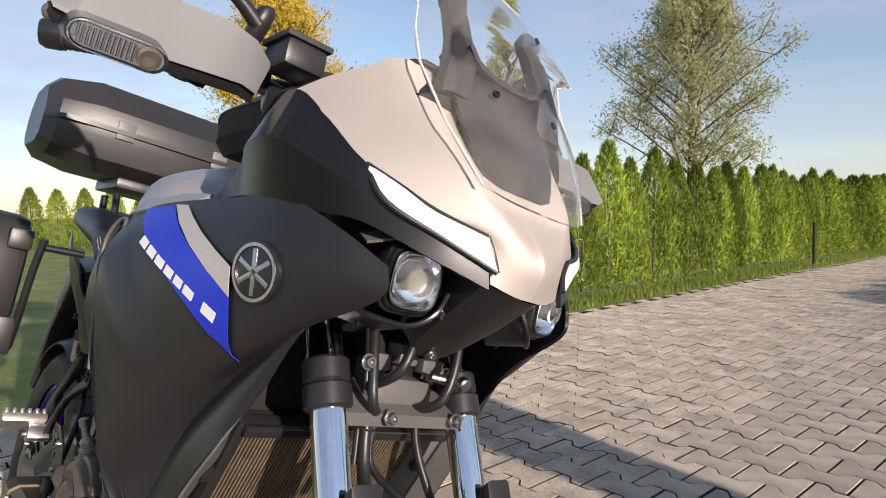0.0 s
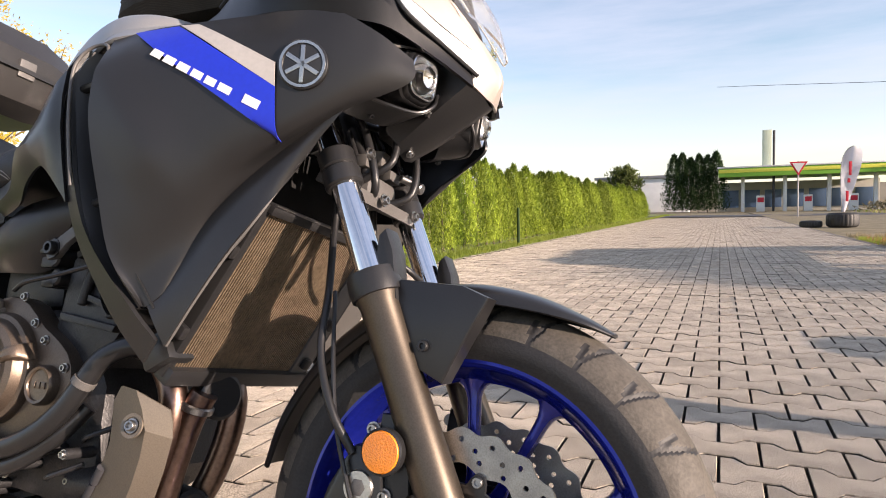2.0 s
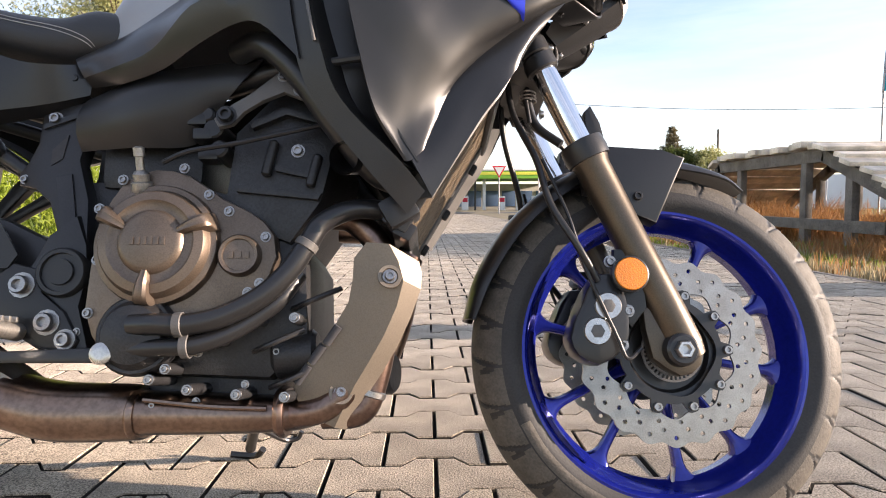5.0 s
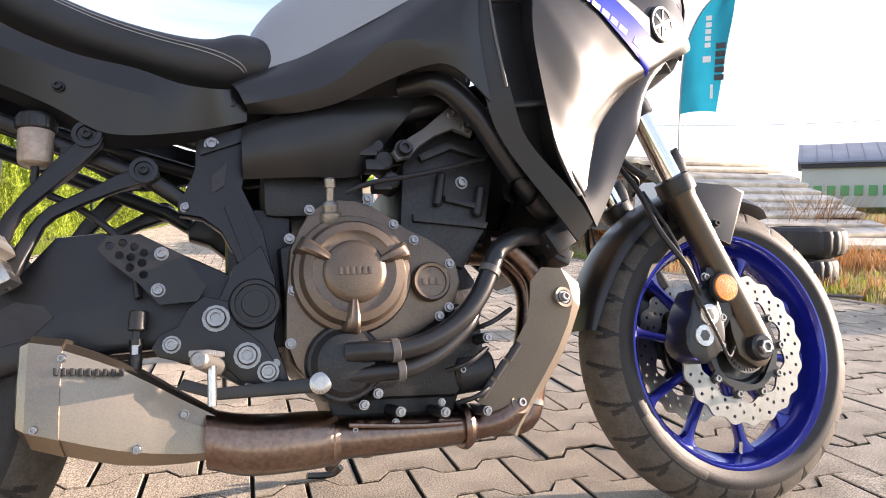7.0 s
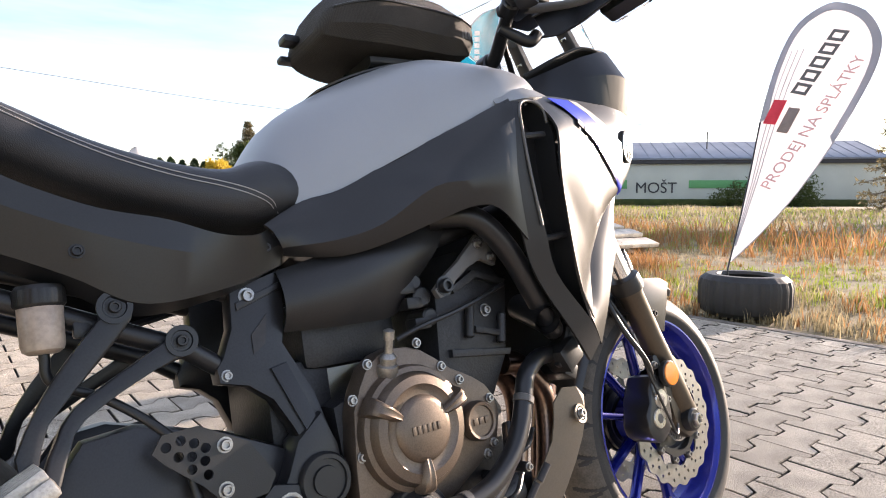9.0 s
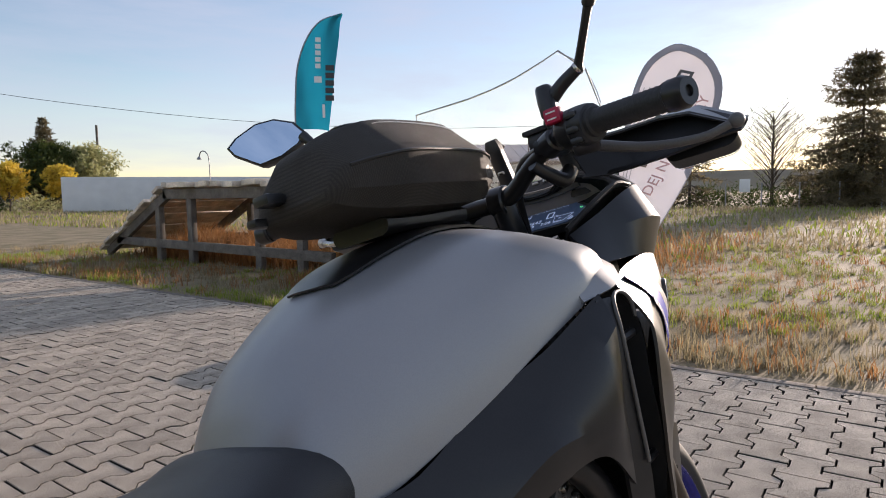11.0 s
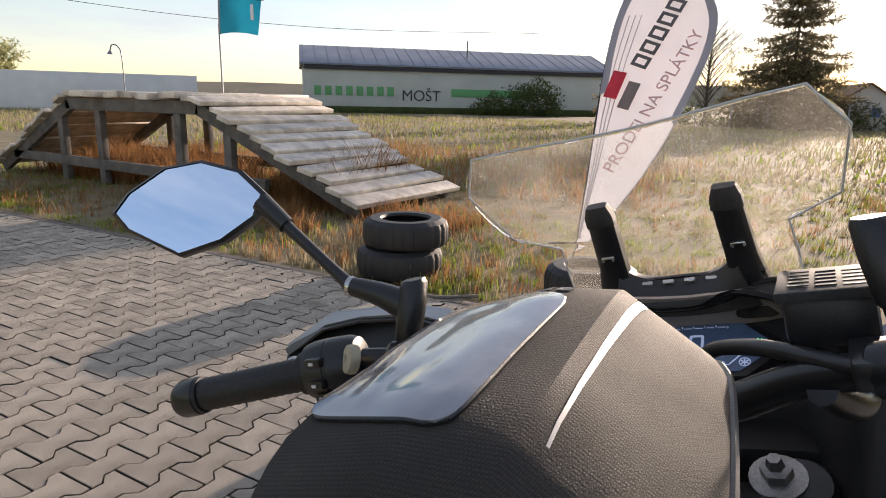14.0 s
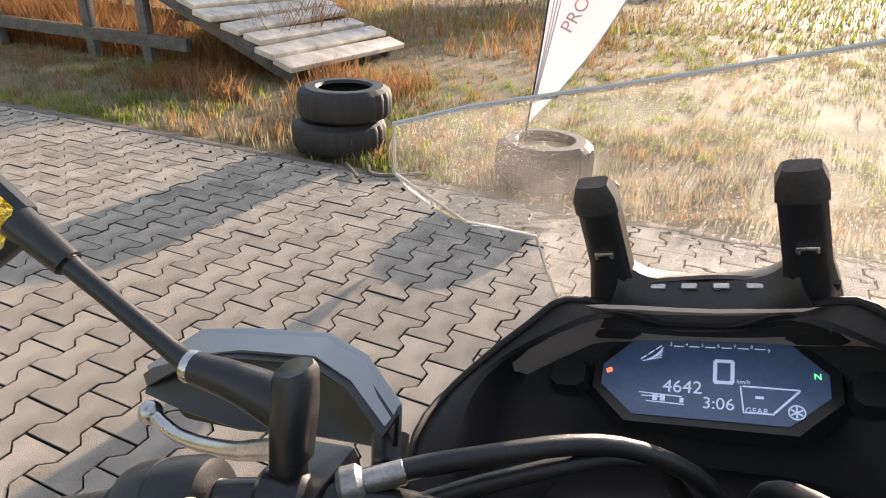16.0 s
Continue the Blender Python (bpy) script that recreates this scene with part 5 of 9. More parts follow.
# seats
bm = bmesh.new()
loft(bm, [oval(-0.846, 0, 0.806, 0.100, 0.028, 12, 2.6), oval(-0.858, 0, 0.808, 0.117, 0.044, 12, 2.8), oval(-0.905, 0, 0.808, 0.128, 0.055, 12, 2.8), oval(-0.960, 0, 0.798, 0.131, 0.049, 12, 2.8), oval(-1.04, 0, 0.810, 0.133, 0.046, 12, 2.8), oval(-1.12, 0, 0.832, 0.134, 0.048, 12, 2.8), oval(-1.20, 0, 0.868, 0.132, 0.050, 12, 2.8), oval(-1.28, 0, 0.908, 0.128, 0.048, 12, 2.8), oval(-1.42, 0, 0.935, 0.120, 0.045, 12, 3), oval(-1.62, 0, 0.965, 0.11, 0.04, 12, 3)], 4, 3)
seat = part("seat", bm, M_SEAT, bike, "black vinyl seat with pale double stitching")
bpy.context.view_layer.update()
for s in (-1, 1):
    for off in (0.0, 0.007):
        line = []
        for x, w in ((-0.893, 0.766), (-0.906, 0.782), (-0.935, 0.795), (-0.973, 0.806), (-1.012, 0.814), (-1.051, 0.824), (-1.095, 0.838), (-1.138, 0.856), (-1.18, 0.876), (-1.23, 0.902)):
            hit = seat.ray_cast(Vector((x, 0.4 * s, w + off)), Vector((0, -s, 0)))
            line.append(Vector((x, hit[1].y + 0.0004 * s if hit[0] else 0.125 * s, w + off)))
        bm = bmesh.new()
        tube(bm, line, 0.0008, 5, 6)
        part("stitching", bm, M_GREYGFX, seat)


def tail_trim(bm):
    patch(bm, [
        [RR(-0.912, 0.116, 0.750), RR(-0.945, 0.142, 0.737), RR(-0.992, 0.148, 0.740), RR(-1.051, 0.150, 0.759), RR(-1.122, 0.151, 0.773), RR(-1.189, 0.150, 0.799), RR(-1.253, 0.148, 0.830), RR(-1.40, 0.140, 0.87), RR(-1.60, 0.11, 0.92)],
        [RR(-0.897, 0.114, 0.728), RR(-0.945, 0.134, 0.716), RR(-0.992, 0.144, 0.714), RR(-1.051, 0.152, 0.722), RR(-1.122, 0.152, 0.742), RR(-1.189, 0.150, 0.768), RR(-1.253, 0.146, 0.794), RR(-1.40, 0.136, 0.83), RR(-1.60, 0.11, 0.89)],
        [RR(-0.900, 0.112, 0.700), RR(-0.945, 0.122, 0.684), RR(-0.985, 0.130, 0.673), RR(-1.054, 0.138, 0.662), RR(-1.100, 0.138, 0.668), RR(-1.157, 0.136, 0.702), RR(-1.253, 0.132, 0.746), RR(-1.40, 0.126, 0.80), RR(-1.60, 0.10, 0.87)],
        [RR(-0.905, 0.092, 0.696), RR(-0.950, 0.100, 0.676), RR(-0.990, 0.104, 0.664), RR(-1.054, 0.108, 0.652), RR(-1.104, 0.108, 0.656), RR(-1.160, 0.108, 0.690), RR(-1.253, 0.108, 0.734), RR(-1.40, 0.108, 0.79), RR(-1.60, 0.09, 0.86)]], 0.004, 4, 1)


both("tail_panel", tail_trim, M_BLACKG, bike, "satin black tail side panel", angle=14)


def airbox(bm):
    patch(bm, [
        [RR(-0.905, 0.104, 0.690), RR(-0.800, 0.138, 0.716), RR(-0.705, 0.146, 0.730), RR(-0.625, 0.136, 0.744)],
        [RR(-0.906, 0.122, 0.662), RR(-0.805, 0.156, 0.682), RR(-0.720, 0.156, 0.698), RR(-0.655, 0.144, 0.706)],
        [RR(-0.906, 0.122, 0.634), RR(-0.812, 0.150, 0.640), RR(-0.735, 0.146, 0.652), RR(-0.690, 0.134, 0.668)],
        [RR(-0.905, 0.104, 0.612), RR(-0.818, 0.128, 0.609), RR(-0.742, 0.122, 0.612), RR(-0.712, 0.112, 0.638)]], 0.005, 4, 3)


both("airbox_cover", airbox, M_BLACK, bike)
for p in ((-0.921, 0.119, 0.724), (-1.147, 0.148, 0.726)):
    for s in (-1, 1):
        bolt(bike, (p[0], p[1] * s, p[2]), (0, s, 0), 0.007, material=M_BLACK)
# ---- engine, frame, exhaust, running gear ----
engine = new("engine")
engine.parent = bike
engine.matrix_basis = pose(0, 0.009, 0)
tagged(engine, "black twin cylinder engine with bronze covers")
bm = bmesh.new()
plate(bm, [(-0.86, 0.50), (-0.85, 0.33), (-0.80, 0.27), (-0.60, 0.26), (-0.545, 0.31), (-0.55, 0.44), (-0.60, 0.52), (-0.72, 0.55)], -0.135, 0.135, 0.02)
plate(bm, [(-0.80, 0.285), (-0.78, 0.225), (-0.60, 0.222), (-0.575, 0.285)], -0.10, 0.10, 0.012)
part("crankcase", bm, M_ENGINE, engine)
bm = bmesh.new()
plate(bm, [(-0.665, 0.63), (-0.60, 0.70), (-0.53, 0.672), (-0.505, 0.63), (-0.53, 0.52), (-0.575, 0.455), (-0.68, 0.49)], -0.145, 0.145, 0.015)
part("cylinder_block", bm, M_ENGINE, engine)
for k, (x, w, h) in enumerate(((-0.614, 0.585, 0.055), (-0.548, 0.565, 0.05))):
    bm = bmesh.new()
    rod(bm, (x, -0.152, w - h / 2), (x + 0.012, -0.152, w + h / 2), 0.0075, seg=10, bev=0.003)
    part("cylinder_rib", bm, M_ENGINE, engine)
bm = bmesh.new()
plate(bm, [(-0.60, 0.575), (-0.545, 0.562), (-0.545, 0.552), (-0.60, 0.565)], -0.155, -0.14, 0.002)
plate(bm, [(-0.655, 0.545), (-0.53, 0.53), (-0.535, 0.52), (-0.655, 0.533)], -0.155, -0.14, 0.002)
plate(bm, [(-0.64, 0.64), (-0.59, 0.665), (-0.52, 0.645), (-0.525, 0.635), (-0.585, 0.652), (-0.635, 0.63)], -0.158, -0.14, 0.002)
part("cylinder_seam", bm, M_ENGINE, engine)
bm = bmesh.new()
plate(bm, [(-0.845, 0.49), (-0.855, 0.36), (-0.825, 0.30), (-0.80, 0.292), (-0.745, 0.325), (-0.69, 0.345), (-0.60, 0.40), (-0.594, 0.465), (-0.63, 0.50), (-0.67, 0.52), (-0.72, 0.555), (-0.77, 0.565), (-0.815, 0.545)], -0.165, -0.125, 0.008, 2)
case_cover = part("engine_cover", bm, M_CASE, engine, "bronze painted engine side cover")
bm = bmesh.new()
EC = (-0.757, 0.0, 0.450)
lathe(bm, [(0.088, 0.150), (0.088, 0.170), (0.085, 0.178), (0.078, 0.180), (0.076, 0.186), (0.072, 0.193), (0.060, 0.196), (0.056, 0.193), (0.046, 0.193), (0.043, 0.198), (0.036, 0.201), (0.004, 0.202)], axis(EC, (0, -1, 0)), 56)
part("clutch_cover", bm, M_CASE, case_cover)
for a in (150, 22, 265):
    bm = bmesh.new()
    ca, sa = math.cos(radians(a)), math.sin(radians(a))
    secs = []
    for rr, hw, top in ((0.040, 0.007, 0.199), (0.060, 0.011, 0.204), (0.082, 0.014, 0.200), (0.090, 0.014, 0.178)):
        c = Vector((EC[0] + rr * ca, 0, EC[2] + rr * sa))
        tx = Vector((-sa, 0, ca))
        secs.append([c + tx * hw + Vector((0, -0.17, 0)), c + tx * hw * 0.7 + Vector((0, -top + 0.002, 0)), c + Vector((0, -top, 0)), c - tx * hw * 0.7 + Vector((0, -top + 0.002, 0)), c - tx * hw + Vector((0, -0.17, 0))])
    loft(bm, secs, 3, 2)
    part("cover_lug", bm, M_CASE, case_cover)
for k in range(6):
    bm = bmesh.new()
    box(bm, (-0.779 + 0.0085 * k, -0.2022, 0.450), (0.0055, 0.0016, 0.011), 0.0004)
    part("cast_mark", bm, M_CASE, case_cover)
bm = bmesh.new()
lathe(bm, [(0.030, 0.150), (0.030, 0.176), (0.027, 0.181), (0.023, 0.180), (0.022, 0.177), (0.003, 0.177)], axis((-0.640, 0, 0.434), (0, -1, 0)), 32)
cap = part("timing_cap", bm, M_CASE, case_cover)
for k in range(3):
    bm = bmesh.new()
    box(bm, (-0.651 + 0.011 * k, -0.178, 0.434), (0.008, 0.002, 0.010), 0.0005)
    part("cast_mark", bm, M_CASE, cap)
bm = bmesh.new()
lathe(bm, [(0.012, 0), (0.015, 0.004), (0.015, 0.018), (0.011, 0.020), (0.012, 0.030), (0.009, 0.034), (0.006, 0.036), (0.006, 0.055), (0.008, 0.056), (0.008, 0.068), (0.004, 0.07)], axis((-0.785, -0.165, 0.525), (-0.02, -0.35, 0.94)), 20)
part("oil_filler", bm, M_ALU, engine)
for p in ((-0.69, 0.525), (-0.728, 0.565), (-0.815, 0.548), (-0.845, 0.505), (-0.842, 0.43), (-0.848, 0.355), (-0.812, 0.352), (-0.74, 0.372), (-0.628, 0.382), (-0.612, 0.395), (-0.606, 0.462), (-0.645, 0.33), (-0.775, 0.292), (-0.693, 0.30), (-0.66, 0.50)):
    bolt(case_cover, (p[0], -0.166, p[1]), (0, -1, 0), 0.0065)
for p in ((-0.568, -0.147, 0.598, 0.009), (-0.63, -0.15, 0.255, 0.005), (-0.70, -0.14, 0.232, 0.005), (-0.76, -0.14, 0.228, 0.005), (-0.59, -0.14, 0.30, 0.006)):
    bolt(engine, p[:3], (0, -1, 0), p[3])
for x_, w_ in ((-0.731, 0.277), (-0.752, 0.263), (-0.700, 0.249), (-0.634, 0.242), (-0.569, 0.238), (-0.664, 0.316), (-0.613, 0.343), (-0.559, 0.345)):
    bm = bmesh.new()
    rod(bm, (x_, -0.10, w_), (x_, -0.178, w_), 0.009, 0.008, 12, 0.001)
    part("bolt_boss", bm, M_ENGINE, engine)
    bolt(engine, (x_, -0.178, w_), (0, -1, 0), 0.0060)
bm = bmesh.new()
box(bm, (-0.885, -0.02, 0.46), (0.10, 0.16, 0.22), 0.02)
box(bm, (-0.80, -0.03, 0.60), (0.16, 0.16, 0.10), 0.02)
part("gearbox_rear", bm, M_ENGINE, engine)
# water pump and coolant pipes
bm = bmesh.new()
lathe(bm, [(0.056, 0.155), (0.056, 0.172), (0.052, 0.178), (0.048, 0.178), (0.040, 0.192), (0.018, 0.198), (0.004, 0.199)], axis((-0.775, 0, 0.323), (0, -1, 0)), 32)
part("water_pump", bm, M_ENGINE, engine)
bm = bmesh.new()
tube(bm, [(-0.775, -0.190, 0.336), (-0.735, -0.199, 0.336), (-0.700, -0.198, 0.335), (-0.652, -0.195, 0.346), (-0.602, -0.189, 0.374), (-0.567, -0.182, 0.410), (-0.543, -0.176, 0.450), (-0.524, -0.170, 0.481), (-0.482, -0.160, 0.503), (-0.430, -0.145, 0.505)], 0.0150, 16)
part("coolant_pipe", bm, M_BLACKG, engine)
bm = bmesh.new()
tube(bm, [(-0.775, -0.185, 0.304), (-0.720, -0.191, 0.306), (-0.689, -0.190, 0.308), (-0.649, -0.184, 0.322), (-0.612, -0.176, 0.345), (-0.582, -0.168, 0.372), (-0.560, -0.15, 0.41)], 0.0125, 16)
part("coolant_pipe", bm, M_BLACKG, engine)
for p, d in (((-0.545, -0.177, 0.447), (0.5, 0.1, 0.85)), ((-0.708, -0.198, 0.335), (1, 0, 0.05)), ((-0.70, -0.190, 0.307), (1, 0, 0.05))):
    bm = bmesh.new()
    lathe(bm, [(0.0152, -0.006), (0.0170, -0.005), (0.0170, 0.005), (0.0152, 0.006)], axis(p, d), 20, closed=True)
    part("hose_clip", bm, M_GREYPL, engine)
bm = bmesh.new()
rod(bm, (-0.60, -0.11, 0.295), (-0.535, -0.11, 0.30), 0.034, seg=24, bev=0.006)
part("oil_filter", bm, M_ENGINE, engine)
for a in ((-0.62, -0.15, 0.30), (-0.57, -0.14, 0.36), (-0.60, -0.13, 0.25)):
    bm = bmesh.new()
    tube(bm, [a, (a[0] + 0.03, a[1] - 0.02, a[2] + 0.01), (a[0] + 0.07, a[1], a[2] + 0.03)], 0.004, 8)
    part("engine_wire", bm, M_BLACK, engine)
bm = bmesh.new()
tube(bm, [(-0.76, -0.165, 0.575), (-0.72, -0.175, 0.588), (-0.66, -0.172, 0.60), (-0.60, -0.168, 0.615), (-0.53, -0.16, 0.635)], 0.004, 8)
part("clutch_cable", bm, M_BLACK, engine)
bm = bmesh.new()
tube(bm, [(-0.460, -0.11, 0.595), (-0.475, -0.155, 0.580), (-0.490, -0.199, 0.565)], 0.0235, 24, caps=False)
tube(bm, [(-0.490, -0.1995, 0.565), (-0.475, -0.155, 0.580), (-0.460, -0.11, 0.595)], 0.0205, 24, caps=False)
part("crash_bar_socket", bm, M_BLACKG, bike)
bm = bmesh.new()
plate(bm, [(-0.687, 0.638), (-0.666, 0.657), (-0.635, 0.677), (-0.599, 0.707), (-0.585, 0.720), (-0.568, 0.708), (-0.548, 0.684), (-0.555, 0.667), (-0.585, 0.679), (-0.616, 0.666), (-0.643, 0.648), (-0.659, 0.629), (-0.679, 0.624)], -0.168, -0.156, 0.003)
hanger = part("engine_hanger", bm, M_GREYPL, bike, "grey painted engine hanger")
for p in ((-0.668, 0.642, 0.013), (-0.587, 0.704, 0.0075), (-0.563, 0.682, 0.0075)):
    bolt(hanger, (p[0], -0.168, p[1]), (0, -1, 0), p[2], material=M_BLACKG if p[2] > 0.01 else None)
bm = bmesh.new()
for k, (x, w) in enumerate(((-0.69, 0.632), (-0.68, 0.60), (-0.70, 0.655))):
    rod(bm, (x, -0.10, w), (x - 0.005, -0.155, w), 0.016 - 0.002 * k, seg=12, bev=0.003)
    box(bm, (x - 0.02, -0.14, w - 0.008), (0.03, 0.03, 0.018), 0.004)
part("throttle_body", bm, M_BLACK, engine)

# frame
frame_thing = new("frame")
frame_thing.parent = bike
tagged(frame_thing, "black tubular frame with cast pivot plates")
for s in (-1, 1):
    bm = bmesh.new()
    tube(bm, [(-0.30, 0.05 * s, 0.90), (-0.38, 0.10 * s, 0.84), (-0.48, 0.135 * s, 0.77), (-0.60, 0.125 * s, 0.735), (-0.75, 0.10 * s, 0.70), (-0.92, 0.075 * s, 0.66)], 0.018, 14)
    part("main_tube", bm, M_FRAME, frame_thing)
    bm = bmesh.new()
    tube(bm, [(-0.66, 0.150 * s, 0.752), (-0.61, 0.192 * s, 0.742), (-0.555, 0.198 * s, 0.690), (-0.500, 0.188 * s, 0.612), (-0.44, 0.160 * s, 0.55), (-0.38, 0.10 * s, 0.56)], 0.019, 14)
    part("down_tube", bm, M_FRAME, frame_thing)
    bm = bmesh.new()
    plate(bm, [(-0.973, 0.673), (-0.898, 0.697), (-0.900, 0.633), (-0.908, 0.596), (-0.880, 0.527), (-0.868, 0.462), (-0.900, 0.43), (-0.921, 0.487), (-0.939, 0.525), (-0.966, 0.547), (-0.998, 0.556), (-1.000, 0.575), (-0.990, 0.589), (-0.976, 0.623)], 0.072 * s, 0.106 * s, 0.007)
    for q in bm.verts:
        if q.co.z < 0.60:
            q.co.y += s * 0.036 * min(1.0, max(0.0, (0.60 - q.co.z) / 0.15)) * (1 if q.co.x > -0.97 else 0)
    pp = part("pivot_plate", bm, M_FRAME, frame_thing)
    # dark piece on the plate's face, for the shade in its slot
    bm = bmesh.new()
    plate(bm, [(-0.951, 0.612), (-0.928, 0.636), (-0.934, 0.598), (-0.951, 0.586)], 0.106 * s, 0.1085 * s, 0.0)
    part("plate_recess", bm, M_DARKM, pp)
    for k, (a, b, c_, d_) in enumerate((((-0.968, 0.655), (-0.905, 0.678), (-0.906, 0.668), (-0.967, 0.645)), ((-0.935, 0.565), (-0.912, 0.570), (-0.884, 0.478), (-0.902, 0.466)))):
        bm = bmesh.new()
        plate(bm, [a, b, c_, d_], (0.105 + 0.018 * k) * s, (0.110 + 0.018 * k) * s, 0.002)
        for q in bm.verts:
            if k:
                q.co.y += s * 0.24 * (0.53 - q.co.z)
        part("plate_rib", bm, M_FRAME, pp)
    bm = bmesh.new()
    plate(bm, [(-0.884, 0.500), (-0.866, 0.455), (-0.861, 0.413), (-0.869, 0.366), (-0.849, 0.301), (-0.862, 0.287), (-0.889, 0.292), (-0.919, 0.304), (-0.945, 0.320), (-0.970, 0.385), (-0.940, 0.430), (-0.922, 0.470)], 0.095 * s, 0.143 * s, 0.007)
    part("pivot_casting", bm, M_FRAME, pp)
    bm = bmesh.new()
    lathe(bm, [(0.036, 0.12), (0.036, 0.150), (0.033, 0.154), (0.028, 0.154), (0.027, 0.150), (0.019, 0.150), (0.018, 0.154), (0.003, 0.154)], axis((-0.894, 0, 0.414), (0, s, 0)), 32)
    part("pivot_cap", bm, M_BLACK, pp)
    bm = bmesh.new()
    plate(bm, [(-0.962, 0.428), (-0.930, 0.420), (-0.918, 0.385), (-0.885, 0.358), (-0.862, 0.318), (-0.872, 0.297), (-0.915, 0.308), (-0.940, 0.334), (-0.991, 0.340), (-1.020, 0.349), (-1.027, 0.362), (-1.018, 0.378), (-0.995, 0.388), (-0.982, 0.412)], 0.138 * s, 0.150 * s, 0.005)
    part("footrest_bracket", bm, M_BLACK, pp)
    for p in ((-0.951, 0.663, 0.0095, 0.107), (-0.988, 0.565, 0.0065, 0.107), (-0.946, 0.396, 0.0155, 0.151), (-0.906, 0.343, 0.0155, 0.151), (-0.879, 0.319, 0.0125, 0.151), (-1.002, 0.364, 0.010, 0.151), (-0.905, 0.300, 0.006, 0.144), (-0.868, 0.33, 0.005, 0.144)):
        bolt(pp, (p[0], p[3] * s, p[1]), (0, s, 0), p[2])
    bm = bmesh.new()
    loops = [[(-1.094, 0.496), (-1.082, 0.514), (-1.042, 0.516), (-0.986, 0.485), (-0.958, 0.440), (-0.970, 0.421), (-1.017, 0.418), (-1.044, 0.449), (-1.081, 0.481)]]
    for cx, cw in ((-1.079, 0.500), (-1.063, 0.504), (-1.049, 0.498), (-1.067, 0.487), (-1.053, 0.484), (-1.037, 0.490), (-1.054, 0.470), (-1.039, 0.476), (-1.037, 0.460)):
        loops.append(circle(cx, cw, 0.0058, 10))
    ring_plate(bm, loops, 0.146 * s, 0.150 * s)
    heel = part("heel_plate", bm, M_BLACK, frame_thing)
    for p in ((-1.015, 0.488), (-1.019, 0.438)):
        bolt(heel, (p[0], 0.150 * s, p[1]), (0, s, 0), 0.008)
    # footrest
    bm = bmesh.new()
    rod(bm, (-0.945, 0.145 * s, 0.330), (-0.962, 0.255 * s, 0.338), 0.013, 0.011, 12, 0.003)
    for k in range(7):
        box(bm, (-0.948 - 0.0022 * k, (0.168 + 0.012 * k) * s, 0.346), (0.026, 0.006, 0.008), 0.002)
    part("footrest", bm, M_ALU, frame_thing, "ribbed alloy footrest")
    bm = bmesh.new()
    rod(bm, (-0.948, 0.235 * s, 0.330), (-0.948, 0.235 * s, 0.282), 0.0055, seg=8)
    part("footrest_feeler", bm, M_STEEL, frame_thing)
    # rear subframe and passenger footrest hangers
    for a, b in (((-0.98, 0.088, 0.57), (-1.04, 0.098, 0.612)), ((-1.03, 0.098, 0.605), (-1.25, 0.098, 0.70)), ((-1.25, 0.098, 0.70), (-1.65, 0.08, 0.86)), ((-0.93, 0.085, 0.66), (-1.25, 0.090, 0.76))):
        bm = bmesh.new()
        rod(bm, (a[0], a[1] * s, a[2]), (b[0], b[1] * s, b[2]), 0.013, seg=12)
        part("subframe_tube", bm, M_FRAME, frame_thing)
    for outl_, eye, v0 in (([(-1.129, 0.650), (-1.157, 0.618), (-1.189, 0.576), (-1.216, 0.522), (-1.208, 0.500), (-1.196, 0.512), (-1.185, 0.548), (-1.131, 0.607), (-1.096, 0.648), (-1.095, 0.668), (-1.108, 0.681), (-1.124, 0.672)], (-1.113, 0.663), 0.116),
                           ([(-1.056, 0.620), (-1.091, 0.600), (-1.159, 0.561), (-1.180, 0.530), (-1.193, 0.500), (-1.206, 0.458), (-1.194, 0.446), (-1.178, 0.489), (-1.166, 0.520), (-1.150, 0.546), (-1.077, 0.585), (-1.030, 0.600), (-1.022, 0.614), (-1.034, 0.631), (-1.050, 0.628)], (-1.042, 0.616), 0.104)):
        bm = bmesh.new()
        plate(bm, outl_, v0 * s, (v0 + 0.016) * s, 0.004, 2)
        for q in bm.verts:
            q.co.y += s * 0.20 * max(0.0, 0.60 - q.co.z)
        hg = part("passenger_hanger", bm, M_FRAME, frame_thing)
        bm = bmesh.new()
        lathe(bm, [(0.019, 0), (0.019, 0.004), (0.013, 0.004), (0.012, 0.001)], axis((eye[0], (v0 + 0.016) * s, eye[1]), (0, s, 0)), 20)
        part("hanger_boss", bm, M_BLACKG, hg)
        bolt(hg, (eye[0], (v0 + 0.017) * s, eye[1]), (0, s, 0), 0.008, material=M_BLACK)
    bm = bmesh.new()
    turned = pose(0, 0, 0, 0, -28, 0)
    box(bm, (-1.222, 0.185 * s, 0.482), (0.070, 0.085, 0.020), 0.005, turned)
    for k in range(6):
        box(bm, (-1.225 - 0.011 * 0, (0.150 + 0.014 * k) * s, 0.496), (0.060, 0.007, 0.012), 0.002, turned)
    pf_ = part("passenger_footrest", bm, M_ALU, frame_thing, "ribbed alloy passenger footrest")
    bm = bmesh.new()
    box(bm, (-1.205, 0.150 * s, 0.462), (0.034, 0.05, 0.034), 0.006, turned)
    rod(bm, (-1.205, 0.12 * s, 0.458), (-1.205, 0.182 * s, 0.458), 0.006, seg=10, bev=0.001)
    part("footrest_hinge", bm, M_STEEL, pf_)
bm = bmesh.new()
